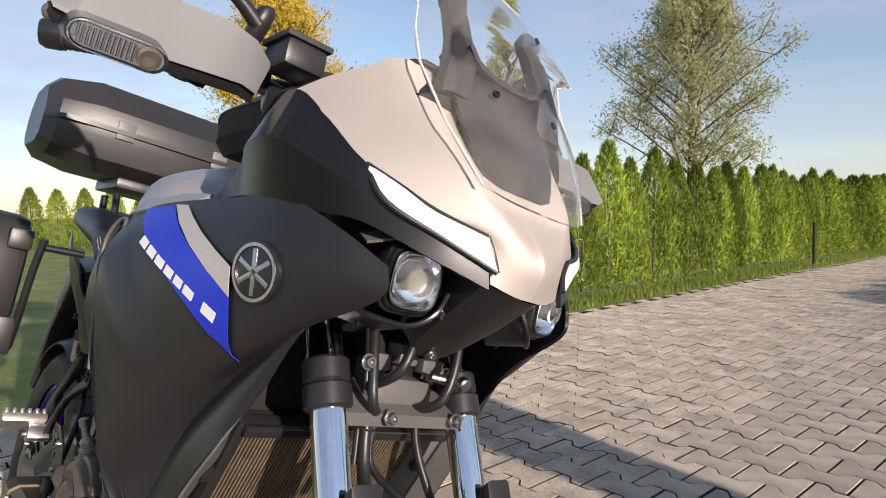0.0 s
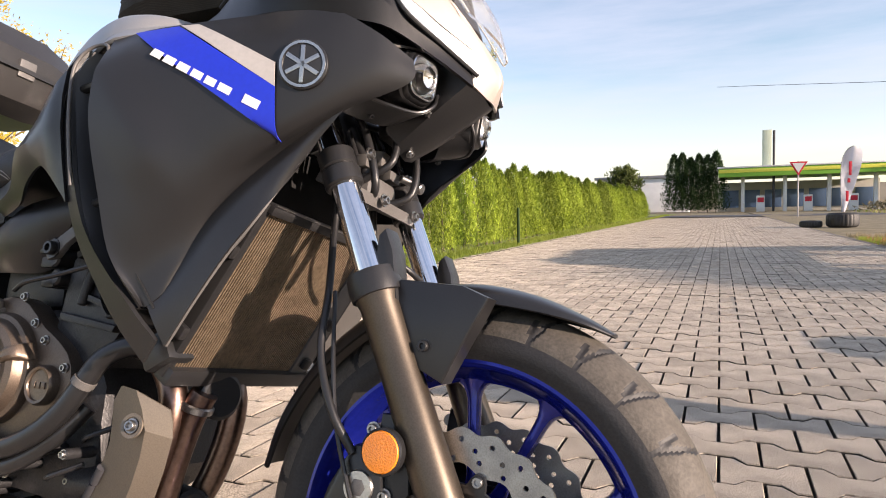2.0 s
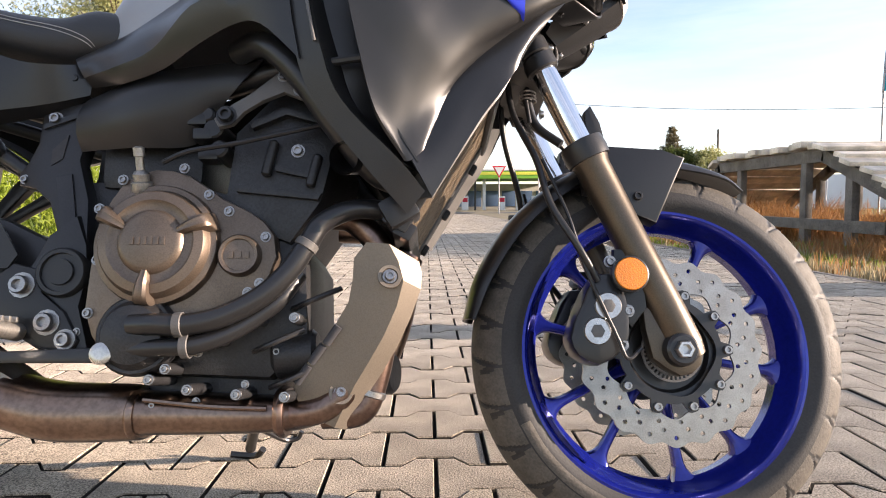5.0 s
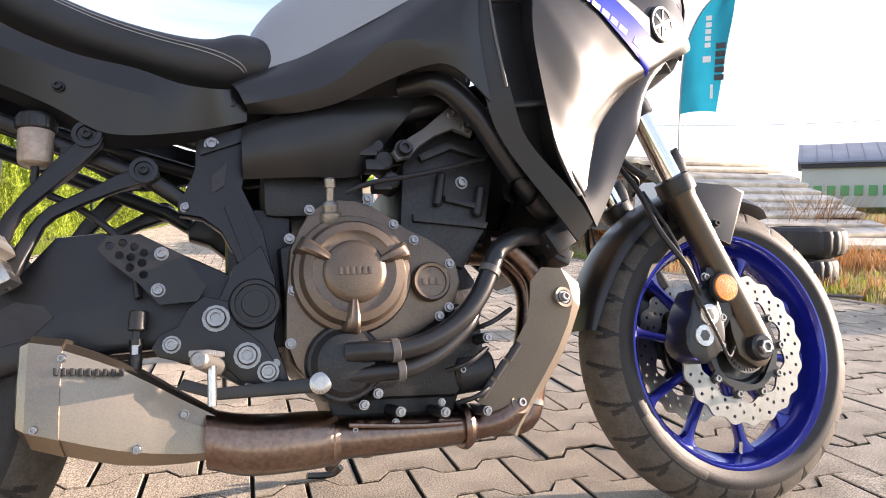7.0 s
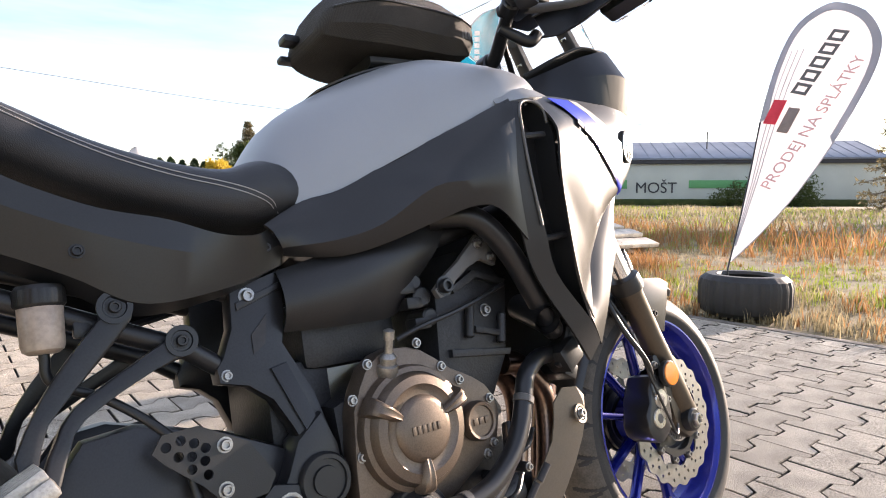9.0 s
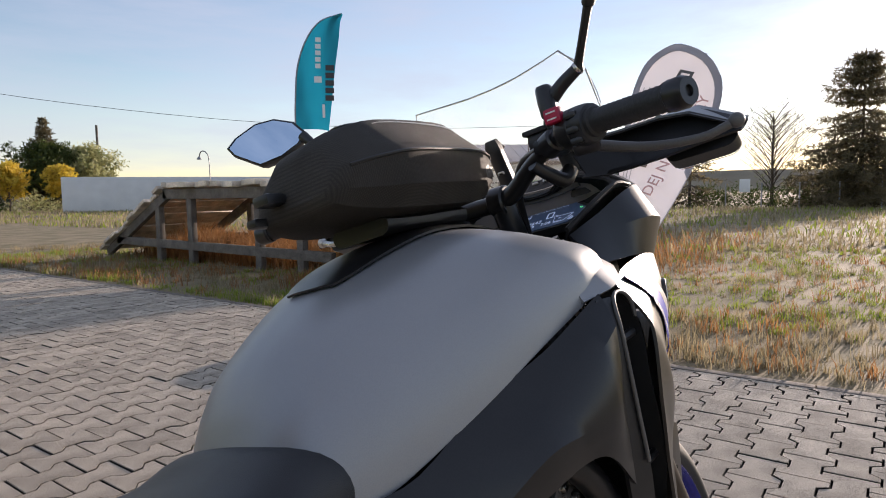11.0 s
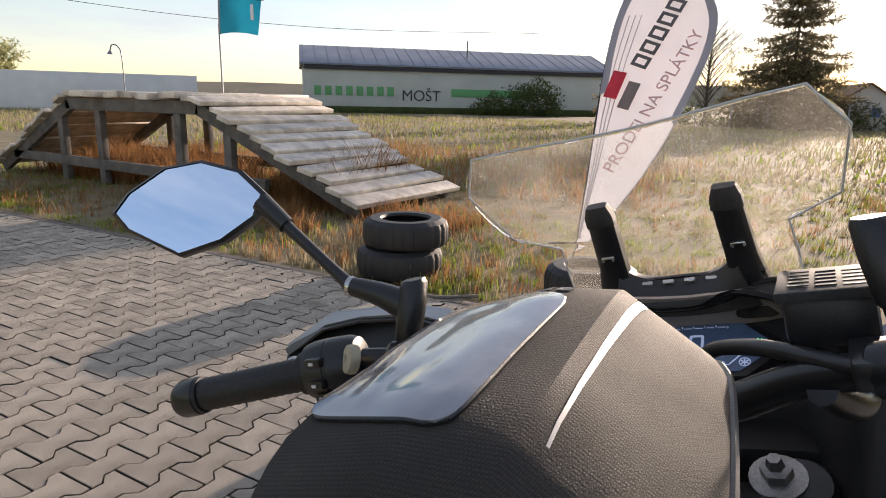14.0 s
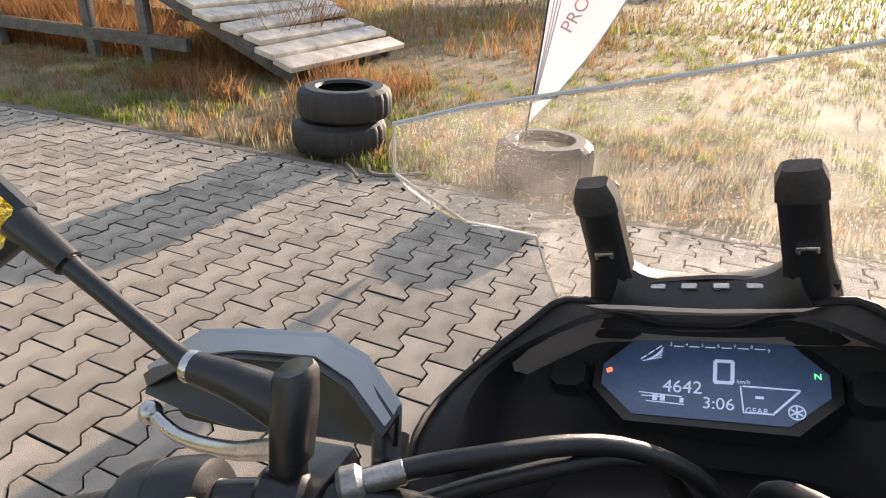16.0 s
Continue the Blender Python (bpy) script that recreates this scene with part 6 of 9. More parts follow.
plate(bm, [(-0.798, 0.300), (-0.810, 0.311), (-0.826, 0.306), (-0.944, 0.303), (-0.985, 0.318), (-0.995, 0.306), (-0.944, 0.287), (-0.826, 0.286), (-0.806, 0.284)], -0.178, -0.166, 0.003)
pedal = part("brake_pedal", bm, M_BLACKG, bike)
bm = bmesh.new()
lathe(bm, [(0.015, 0), (0.015, 0.006), (0.011, 0.008), (0.006, 0.008)], axis((-0.812, -0.178, 0.298), (0, -1, 0)), 16)
part("pedal_boss", bm, M_STEEL, pedal)
bm = bmesh.new()
rod(bm, (-1.043, -0.145, 0.412), (-1.045, -0.145, 0.385), 0.012, seg=12, bev=0.002)
rod(bm, (-1.045, -0.145, 0.388), (-1.046, -0.145, 0.350), 0.0055, seg=10)
rod(bm, (-1.046, -0.145, 0.374), (-1.046, -0.145, 0.366), 0.009, seg=6)
rod(bm, (-1.046, -0.145, 0.356), (-1.048, -0.145, 0.320), 0.0085, seg=10, bev=0.002)
part("rear_master_cylinder", bm, M_BLACK, bike)
bm = bmesh.new()
rod(bm, (-1.046, -0.147, 0.366), (-1.046, -0.147, 0.354), 0.0075, seg=6)
part("push_rod", bm, M_STEEL, bike)
bm = bmesh.new()
lathe(bm, [(0.014, 0.0), (0.020, 0.004), (0.0215, 0.010), (0.0225, 0.052), (0.020, 0.056)], Matrix.Translation((-1.181, -0.110, 0.622)), 24)
resv = part("brake_reservoir", bm, surf("milky reservoir plastic", (0.45, 0.36, 0.29), 0.3, var=0.15, scale=40, bump=0.0), bike, "milky brake fluid reservoir with black cap")
bm = bmesh.new()
lathe(bm, [(0.0225, 0.0), (0.0245, 0.002), (0.0245, 0.004), (0.0245, 0.018), (0.0245, 0.020), (0.022, 0.024), (0.012, 0.025)], Matrix.Translation((-1.181, -0.110, 0.672)), 60)
for q in bm.verts:
    # ribbed grip
    r_ = Vector((q.co.x + 1.181, q.co.y + 0.110))
    if 0.6755 < q.co.z < 0.6905 and round(math.atan2(r_.y, r_.x) / math.tau * 60) % 3 == 0:
        q.co.x, q.co.y = -1.181 + r_.x * 1.055, -0.110 + r_.y * 1.055
part("reservoir_cap", bm, M_BLACK, resv)
bm = bmesh.new()
box(bm, (-1.142, -0.105, 0.644), (0.020, 0.012, 0.020), 0.004)
part("reservoir_clip", bm, M_BLACK, resv)
bm = bmesh.new()
tube(bm, [(-1.181, -0.110, 0.622), (-1.175, -0.108, 0.590), (-1.12, -0.100, 0.56), (-1.06, -0.120, 0.50), (-1.045, -0.135, 0.43)], 0.0055, 10)
part("reservoir_hose", bm, M_BLACK, resv)
# fairing mount block near the panel point
bm = bmesh.new()
box(bm, (-0.415, -0.15, 0.50), (0.05, 0.05, 0.045), 0.008, pose(0, 0, 0, 0, -30, 0))
part("connector_block", bm, M_BLACK, bike)

# radiator
rad = new("radiator")
rad.parent = bike
tagged(rad, "tan finned radiator behind the fork")
A, Bq = Vector((-0.272, 0, 0.70)), Vector((-0.405, 0, 0.475))
dv = (Bq - A)
bm = bmesh.new()
nrm_r = Vector((-dv.z, 0, dv.x)).normalized()
nrm_r = nrm_r if nrm_r.x > 0 else -nrm_r
for k in range(62):
    v = -0.148 + 0.296 * k / 61
    a, b = A + Vector((0, v, 0)), Bq + Vector((0, v, 0))
    add_mesh(bm, [a + Vector((0, -0.0009, 0)), a + Vector((0, 0.0009, 0)), b + Vector((0, 0.0009, 0)), b + Vector((0, -0.0009, 0)), a + nrm_r * 0.004 + Vector((0, -0.0009, 0)), a + nrm_r * 0.004 + Vector((0, 0.0009, 0)), b + nrm_r * 0.004 + Vector((0, 0.0009, 0)), b + nrm_r * 0.004 + Vector((0, -0.0009, 0))],
             [(4, 5, 6, 7), (0, 4, 7, 3), (1, 2, 6, 5), (0, 1, 5, 4), (3, 7, 6, 2)])
tagged(part("fin_core", bm, M_RADI, rad), "fine tan radiator fins", kind="stuff")
bm = bmesh.new()
mr = Matrix.Translation((A + Bq) / 2) @ Matrix(((dv.normalized().x, 0, nrm_r.x), (0, 1, 0), (dv.normalized().z, 0, nrm_r.z))).to_4x4()
def rbox(bm, c, s, bev=0.004):
    sub = bmesh.new()
    box(sub, (0, 0, 0), s, bev)
    return merge(bm, sub, mr @ Matrix.Translation(c))
rbox(bm, (0, 0, -0.018), (dv.length, 0.296, 0.03))
part("radiator_core", bm, surf("black radiator core", (0.008, 0.008, 0.008), 0.8, var=0.1), rad)
bm = bmesh.new()
for s in (-1, 1):
    bm = bmesh.new()
    rbox(bm, (0, 0.155 * s, -0.016), (dv.length + 0.02, 0.014, 0.04), 0.004)
    part("radiator_tank", bm, M_BLACK, rad)
for c_, d_ in (((-dv.length / 2 - 0.004, 0, 0), (0.014, 0.312, 0.026)), ((dv.length / 2 + 0.004, 0, 0), (0.026, 0.318, 0.030))):
    bm = bmesh.new()
    rbox(bm, c_, d_)
    part("radiator_rail", bm, M_BLACK, rad)
bm = bmesh.new()
rbox(bm, (-dv.length / 2 - 0.012, 0, 0.010), (0.003, 0.306, 0.006), 0.001)
part("radiator_lip", bm, M_BOLT, rad)
for w in (-0.085, 0.02, 0.10):
    bm = bmesh.new()
    rbox(bm, (w, 0.128, 0.012), (0.02, 0.016, 0.012), 0.004)
    part("rubber_bump", bm, M_RUBBER, rad)
bm = bmesh.new()
rbox(bm, (0, 0.128, 0.004), (dv.length, 0.044, 0.008), 0.003)
part("radiator_end_tank", bm, M_GREYPL, rad)
for w in (-0.06, 0.07):
    bm = bmesh.new()
    rbox(bm, (w, -0.167, -0.006), (0.02, 0.012, 0.022), 0.004)
    part("radiator_mount", bm, M_BLACK, rad)

bm = bmesh.new()
box(bm, (-0.315, 0, 0.765), (0.012, 0.31, 0.115), 0.004, pose(0, 0, 0))
part("radiator_shroud", bm, M_MATTE, rad)

# horn
bm = bmesh.new()
lathe(bm, [(0.02, -0.02), (0.036, -0.012), (0.036, 0.004), (0.03, 0.008), (0.004, 0.006)], axis((-0.40, -0.05, 0.44), (0.9, -0.2, 0.0)), 24)
part("horn", bm, M_BLACK, bike)
bm = bmesh.new()
lathe(bm, [(0.018, -0.05), (0.032, -0.04), (0.032, 0.004), (0.027, 0.010), (0.006, 0.010)], axis((-0.435, -0.05, 0.268), (0.9, -0.3, 0.0)), 24)
part("oil_cooler_cap", bm, M_ENGINE, engine)

# exhaust
exh = new("exhaust")
exh.parent = bike
tagged(exh, "stainless exhaust with brushed silencer under the engine")
for v, t in ((-0.105, 0.012), (-0.005, -0.012)):
    bm = bmesh.new()
    tube(bm, [(-0.52, v, 0.505), (-0.47 - t, v, 0.495), (-0.425 - t, v, 0.44), (-0.430 - t, v, 0.36), (-0.465 - t, v - 0.005, 0.275), (-0.52, v - 0.01, 0.222), (-0.60, v * 0.5 - 0.05, 0.212), (-0.70, -0.085, 0.215)], 0.0205, 18)
    part("header_pipe", bm, M_EXH, exh, "heat tinted header pipe")
bm = bmesh.new()
loft(bm, [oval(x, v, w, a, b, 12) for x, v, w, a, b in ((-0.53, -0.075, 0.218, 0.036, 0.022), (-0.58, -0.085, 0.212, 0.045, 0.026), (-0.70, -0.09, 0.214, 0.045, 0.030), (-0.78, -0.092, 0.216, 0.045, 0.032), (-0.80, -0.093, 0.217, 0.055, 0.040), (-0.90, -0.10, 0.22, 0.062, 0.042), (-0.96, -0.11, 0.235, 0.058, 0.040))], 4, 3)
part("collector", bm, M_EXH, exh, "heat tinted exhaust collector")
for x, r in ((-0.585, 0.05), (-0.79, 0.055)):
    bm = bmesh.new()
    loft(bm, [oval(x - 0.007, -0.088, 0.215, r, 0.034, 12), oval(x, -0.088, 0.215, r + 0.004, 0.038, 12), oval(x + 0.007, -0.088, 0.215, r, 0.034, 12)], 2, 3)
    part("exhaust_band", bm, M_EXH, exh)
bm = bmesh.new()
tube(bm, [(-0.60, -0.136, 0.222), (-0.68, -0.138, 0.226), (-0.77, -0.138, 0.236)], 0.004, 8)
part("weld_seam", bm, M_EXH, exh)
def muf_sec(x, v, lo, hi, hv):
    h = hi - lo
    return [Vector((x, v + hv * a, lo + h * g)) for a, g in ((-0.55, 0.0), (-1.0, 0.16), (-1.0, 0.62), (-0.965, 0.68), (-0.93, 0.93), (-0.70, 1.0), (0.55, 1.0), (1.0, 0.8), (1.0, 0.2), (0.55, 0.0))]


bm = bmesh.new()
loft(bm, [muf_sec(-0.915, -0.100, 0.216, 0.244, 0.042), muf_sec(-0.93, -0.100, 0.212, 0.258, 0.046), muf_sec(-0.99, -0.104, 0.208, 0.298, 0.050), muf_sec(-1.06, -0.114, 0.216, 0.345, 0.063), muf_sec(-1.125, -0.128, 0.238, 0.374, 0.071)], 2, 1)
muf = part("silencer", bm, M_MUFF, exh, "brushed steel silencer", angle=20)
bm = bmesh.new()
loft(bm, [muf_sec(-1.120, -0.128, 0.235, 0.377, 0.0735), muf_sec(-1.155, -0.130, 0.248, 0.383, 0.0735), muf_sec(-1.165, -0.130, 0.256, 0.378, 0.068), muf_sec(-1.171, -0.130, 0.277, 0.357, 0.052)], 1, 1)
part("silencer_cap", bm, M_MUFF, muf, angle=20)
# dark blocks on the skin, for the shade inside the louvres
for k in range(9):
    bm = bmesh.new()
    box(bm, (-1.125 + 0.0085 * k, -0.1985 + 0.0021 * k, 0.3375 - 0.0008 * k), (0.0045, 0.010, 0.009), 0.001)
    part("silencer_louvre", bm, M_DARKM, muf)
for p in ((-1.120, -0.195, 0.353), (-0.987, -0.151, 0.272), (-1.040, -0.171, 0.236), (-1.145, -0.202, 0.272)):
    bolt(muf, p, (0, -1, 0), 0.0055)
# copper coloured down pipe beside the shield, with a clamp
bm = bmesh.new()
tube(bm, [(-0.40, -0.082, 0.445), (-0.418, -0.085, 0.405), (-0.438, -0.085, 0.340), (-0.454, -0.085, 0.264), (-0.475, -0.085, 0.215), (-0.53, -0.080, 0.210)], [0.020, 0.021, 0.022, 0.022, 0.022, 0.022], 16)
part("down_pipe", bm, M_EXH, exh, "heat tinted down pipe")
for p_, d_ in (((-0.410, -0.084, 0.424), (-0.35, 0, -1)), ((-0.462, -0.085, 0.240), (-0.3, 0, -1))):
    bm = bmesh.new()
    lathe(bm, [(0.0225, -0.006), (0.0255, -0.004), (0.0255, 0.004), (0.0225, 0.006)], axis(p_, d_), 20, closed=True)
    part("pipe_clamp", bm, M_BOLT, exh)
# heat shield: a folded plate, a side face and a front face
bm = bmesh.new()
patch(bm, [
    [(-0.478, -0.169, 0.428), (-0.486, -0.158, 0.367), (-0.525, -0.142, 0.310), (-0.565, -0.126, 0.252), (-0.550, -0.119, 0.216)],
    [(-0.460, -0.176, 0.449), (-0.458, -0.166, 0.385), (-0.486, -0.148, 0.315), (-0.522, -0.131, 0.250), (-0.532, -0.117, 0.204)],
    [(-0.428, -0.179, 0.446), (-0.408, -0.172, 0.395), (-0.436, -0.155, 0.320), (-0.478, -0.136, 0.252), (-0.508, -0.117, 0.193)],
    [(-0.386, -0.156, 0.424), (-0.384, -0.146, 0.386), (-0.420, -0.126, 0.302), (-0.464, -0.106, 0.236), (-0.494, -0.094, 0.188)]], 0.003, 2, 1)
hs_ = part("heat_shield", bm, M_SHIELD, exh, "brushed heat shield over the header", angle=14)
for p in ((-0.427, -0.178, 0.400), (-0.498, -0.131, 0.242)):
    bm = bmesh.new()
    lathe(bm, [(0.017, -0.002), (0.0165, 0.0008), (0.012, 0.0004), (0.011, -0.003)], axis(p, (0.15, -0.97, 0.15)), 20)
    part("shield_dimple", bm, M_SHIELD, hs_)
    bolt(hs_, p, (0.15, -0.97, 0.15), 0.0085)
# dark pieces painting the shade inside the three slots
for x, v, w in ((-0.509, -0.1475, 0.322), (-0.531, -0.138, 0.296), (-0.552, -0.130, 0.268)):
    bm = bmesh.new()
    tube(bm, [(x + 0.009, v - 0.004, w + 0.012), (x - 0.009, v + 0.003, w - 0.012)], 0.0062, 10)
    part("shield_slot", bm, M_DARKM, hs_)

# swingarm, rear wheel, chain side
bm = bmesh.new()
for s in (-1, 1):
    plate(bm, [(-0.90, 0.45), (-1.00, 0.50), (-1.097, 0.529), (-1.154, 0.523), (-1.196, 0.470), (-1.40, 0.35), (-1.50, 0.335), (-1.52, 0.30), (-1.46, 0.275), (-1.30, 0.305), (-1.16, 0.355), (-1.05, 0.36), (-0.90, 0.37)], 0.078 * s, 0.115 * s, 0.014)
box(bm, (-1.02, 0, 0.43), (0.10, 0.2, 0.09), 0.02)
swing = part("swingarm", bm, M_FRAME, bike, "black pressed steel swingarm")
# dark plate on the arm's side, for the shade of its hollow
bm = bmesh.new()
plate(bm, [(-1.150, 0.412), (-1.162, 0.427), (-1.195, 0.434), (-1.246, 0.404), (-1.33, 0.350), (-1.30, 0.340), (-1.245, 0.365), (-1.177, 0.385)], -0.1165, -0.111, 0.0)
part("swingarm_recess", bm, M_DARKM, swing)
rear_wheel = new("rear_wheel")
rear_wheel.parent = bike
rear_wheel.matrix_basis = pose(-1.46, 0, 0.312)
tagged(rear_wheel, "blue ten spoke rear wheel")
tyre(0.315, 0.182, 0.216, 24, "tyre", rear_wheel, "wide black road tyre")
rim(rear_wheel, 0.216, 0.07, [36 * k for k in range(10)], 0.06)
brake_disc(rear_wheel, 0.122, -0.095, -1, 0.085)
bm = bmesh.new()
rows = []
for deg in (60, 90, 115, 135):
    a = radians(deg)
    rows.append([(-1.46 + (0.345 - 0.03 * abs(f) ** 2) * math.cos(a), 0.095 * f, 0.312 + (0.345 - 0.03 * abs(f) ** 2) * math.sin(a)) for f in (-1, -0.5, 0, 0.5, 1)])
patch(bm, rows, 0.005, 3, 4)
part("hugger", bm, M_BLACK, bike)
bm = bmesh.new()
plate(bm, [(-1.45, 0.82), (-1.66, 0.86), (-1.78, 0.60), (-1.80, 0.45), (-1.77, 0.45), (-1.72, 0.62), (-1.60, 0.78)], -0.08, 0.08, 0.01)
part("rear_mudguard", bm, M_BLACK, bike)
# side stand on the left
bm = bmesh.new()
tube(bm, [(-0.68, 0.11, 0.26), (-0.705, 0.21, 0.19), (-0.745, 0.33, 0.118)], 0.011, 12)
tube(bm, [(-0.79, 0.345, 0.105), (-0.76, 0.352, 0.101), (-0.735, 0.35, 0.102), (-0.72, 0.335, 0.115)], 0.007, 8)
part("side_stand", bm, M_BLACKG, bike)
bm = bmesh.new()
tube(bm, [(-0.705, 0.26, 0.160), (-0.675, 0.32, 0.135), (-0.650, 0.335, 0.135), (-0.640, 0.33, 0.150)], 0.005, 8)
part("stand_tang", bm, M_BLACKG, bike)
# ---- handlebar and cockpit ----
def H(x, v, w):
    """The bar stands turned a little to the right."""
    return Vector((x + 0.037 * v, v, w + 0.031 * v))


def slab(bm, a, b):
    """A solid between two like outlines."""
    va, vb = [bm.verts.new(p) for p in a], [bm.verts.new(p) for p in b]
    bm.faces.new(va[::-1])
    bm.faces.new(vb)
    for k in range(len(a)):
        bm.faces.new((va[k], va[(k + 1) % len(a)], vb[(k + 1) % len(a)], vb[k]))
    return bm


bar = new("handlebar")
bar.parent = bike
tagged(bar, "black tapered handlebar with grips, levers and mirrors")
bm = bmesh.new()
tube(bm, [H(-0.50, -0.385, 1.133), H(-0.47, -0.30, 1.142), H(-0.435, -0.22, 1.148), H(-0.395, -0.14, 1.125), H(-0.37, -0.07, 1.09), H(-0.365, 0, 1.085), H(-0.37, 0.07, 1.09), H(-0.395, 0.14, 1.125), H(-0.435, 0.22, 1.148), H(-0.47, 0.30, 1.142), H(-0.50, 0.385, 1.133)], [0.011, 0.011, 0.011, 0.013, 0.0145, 0.0145, 0.0145, 0.013, 0.011, 0.011, 0.011], 16)
part("bar_tube", bm, M_BLACKG, bar)
for s in (-1, 1):
    bm = bmesh.new()
    rod(bm, H(-0.365, 0.05 * s, 1.085), H(-0.325, 0.05 * s, 0.975), 0.021, seg=16, bev=0.003)
    rod(bm, H(-0.365, 0.035 * s, 1.087), H(-0.365, 0.065 * s, 1.087), 0.025, seg=18, bev=0.003)
    part("bar_riser", bm, M_BLACKG, bar)
    g0, g1 = H(-0.458, 0.27 * s, 1.143), H(-0.497, 0.372 * s, 1.134)
    bm = bmesh.new()
    prof, L_ = [], (g1 - g0).length
    for k in range(28):
        prof.append((0.0165 - (0.0009 if k % 2 else 0.0), L_ * k / 27))
    lathe(bm, [(0.02, 0), (0.02, 0.006)] + [(r, a + 0.008) for r, a in prof] + [(0.018, L_ + 0.008), (0.018, L_ + 0.012)], axis(g0, g1 - g0), 24)
    grip = part("grip", bm, M_RUBBER, bar, "ribbed black rubber grip")
    bm = bmesh.new()
    lathe(bm, [(0.016, 0), (0.019, 0.003), (0.019, 0.020), (0.016, 0.026), (0.007, 0.026), (0.006, 0.022)], axis(g1 + (g1 - g0).normalized() * 0.010, g1 - g0), 20)
    part("bar_end_weight", bm, M_BLACKG, grip)
    # switch housing
    bm = bmesh.new()
    s0, s1 = H(-0.456, 0.272 * s, 1.143), H(-0.436, 0.218 * s, 1.147)
    L_ = (s1 - s0).length
    lathe(bm, [(0.018, 0), (0.0255, 0.003), (0.0275, 0.010), (0.028, 0.024), (0.0272, 0.025), (0.0272, 0.027), (0.028, 0.028), (0.027, L_ - 0.010), (0.024, L_ - 0.003), (0.015, L_)], axis(s0, s1 - s0), 28)
    sub = bmesh.new()
    box(sub, (0, 0, 0), (0.030, 0.038, 0.020), 0.008)
    merge(bm, sub, Matrix.Translation(H(-0.438, 0.245 * s, 1.122)) @ pose(0, 0, 0, 0, 20, 20 * -s))
    sw = part("switch_housing", bm, M_BLACK, bar)
    for k, (dx, dz) in enumerate(((-0.026, 0.012), (-0.028, -0.008), (-0.022, -0.022))):
        bm = bmesh.new()
        box(bm, H(-0.446 + dx, 0.247 * s, 1.146 + dz), (0.01, 0.018, 0.009), 0.003)
        part("switch_button", bm, M_BLACKG, sw)
        if s > 0:
            bm = bmesh.new()
            box(bm, H(-0.446 + dx - 0.0055, 0.247 * s, 1.146 + dz), (0.001, 0.005, 0.0025), 0)
            part("switch_mark", bm, M_WHITEGFX, sw)
    # lever and perch
    bm = bmesh.new()
    tube(bm, [H(-0.395, 0.185 * s, 1.140), H(-0.372, 0.225 * s, 1.130), H(-0.362, 0.30 * s, 1.106), H(-0.354, 0.37 * s, 1.098), H(-0.346, 0.410 * s, 1.106)], [0.008, 0.0085, 0.007, 0.006, 0.006], 10)
    sub = bmesh.new()
    bmesh.ops.create_uvsphere(sub, u_segments=14, v_segments=10, radius=0.0105)
    merge(bm, sub, Matrix.Translation(H(-0.345, 0.416 * s, 1.108)))
    part("lever", bm, M_STEEL if s > 0 else M_GREYPL, bar, "polished alloy lever")
    bm = bmesh.new()
    sub = bmesh.new()
    box(sub, (0, 0, 0), (0.055, 0.045, 0.02), 0.005)
    merge(bm, sub, Matrix.Translation(H(-0.405, 0.185 * s, 1.14)))
    rod(bm, H(-0.415, 0.175 * s, 1.138), H(-0.425, 0.20 * s, 1.145), 0.018, seg=16, bev=0.003)
    part("lever_perch", bm, M_BLACKG, bar)
    # mirror: stem, boot, shell, glass
    mir = new("mirror")
    mir.parent = bar
    tagged(mir, "angular black mirror on a thin stem")
    bm = bmesh.new()
    loft(bm, [[H(-0.404 + fx, ((0.186 if s > 0 else 0.196) - (w - 1.135) * 0.16) * s, w + (0 if s > 0 else 0.018)) + Vector((0.012 * f * a, 0.0115 * f * b, 0)) for a, b in ((1, -0.5), (1, 0.5), (0.5, 1), (-0.5, 1), (-1, 0.5), (-1, -0.5), (-0.5, -1), (0.5, -1))] for f, w, fx in ((0.75, 1.135, -0.010), (0.78, 1.160, -0.008), (1.0, 1.163, -0.006), (1.12, 1.190, 0.004), (1.05, 1.208, 0.010), (0.85, 1.213, 0.010))], 1, 1)
    tip = Vector((-0.398, 0.241, 1.221)) if s > 0 else Vector((-0.402, -0.242, 1.230))
    tube(bm, [H(-0.396, (0.178 if s > 0 else 0.190) * s, 1.184 if s > 0 else 1.206), (H(-0.396, (0.178 if s > 0 else 0.190) * s, 1.190 if s > 0 else 1.211) + tip) / 2, tip], [0.0165, 0.0120, 0.0092] if s > 0 else [0.011, 0.010, 0.0088], 14)
    part("mirror_base", bm, M_BLACK, mir, angle=62)
    bm = bmesh.new()
    lathe(bm, [(0.0094, -0.0025), (0.0100, 0), (0.0094, 0.0025)], axis(tip, (tip - H(-0.396, (0.178 if s > 0 else 0.190) * s, 1.192 if s > 0 else 1.212))), 16, closed=True)
    part("mirror_ring", bm, M_STEEL, mir)
    bm = bmesh.new()
    end_ = Vector((-0.411, 0.323, 1.322)) if s > 0 else Vector((-0.455, -0.312, 1.322))
    tube(bm, [tip, tip.lerp(end_, 0.12), tip.lerp(end_, 0.66), tip.lerp(end_, 0.70), tip.lerp(end_, 0.98)], [0.0092, 0.0062, 0.0062, 0.0088, 0.0108], 12, 3)
    part("mirror_stem", bm, M_BLACK, mir)
    nb = Vector((-0.869, -0.380, 0.316)) if s > 0 else Vector((-0.88, 0.34, 0.33)).normalized()
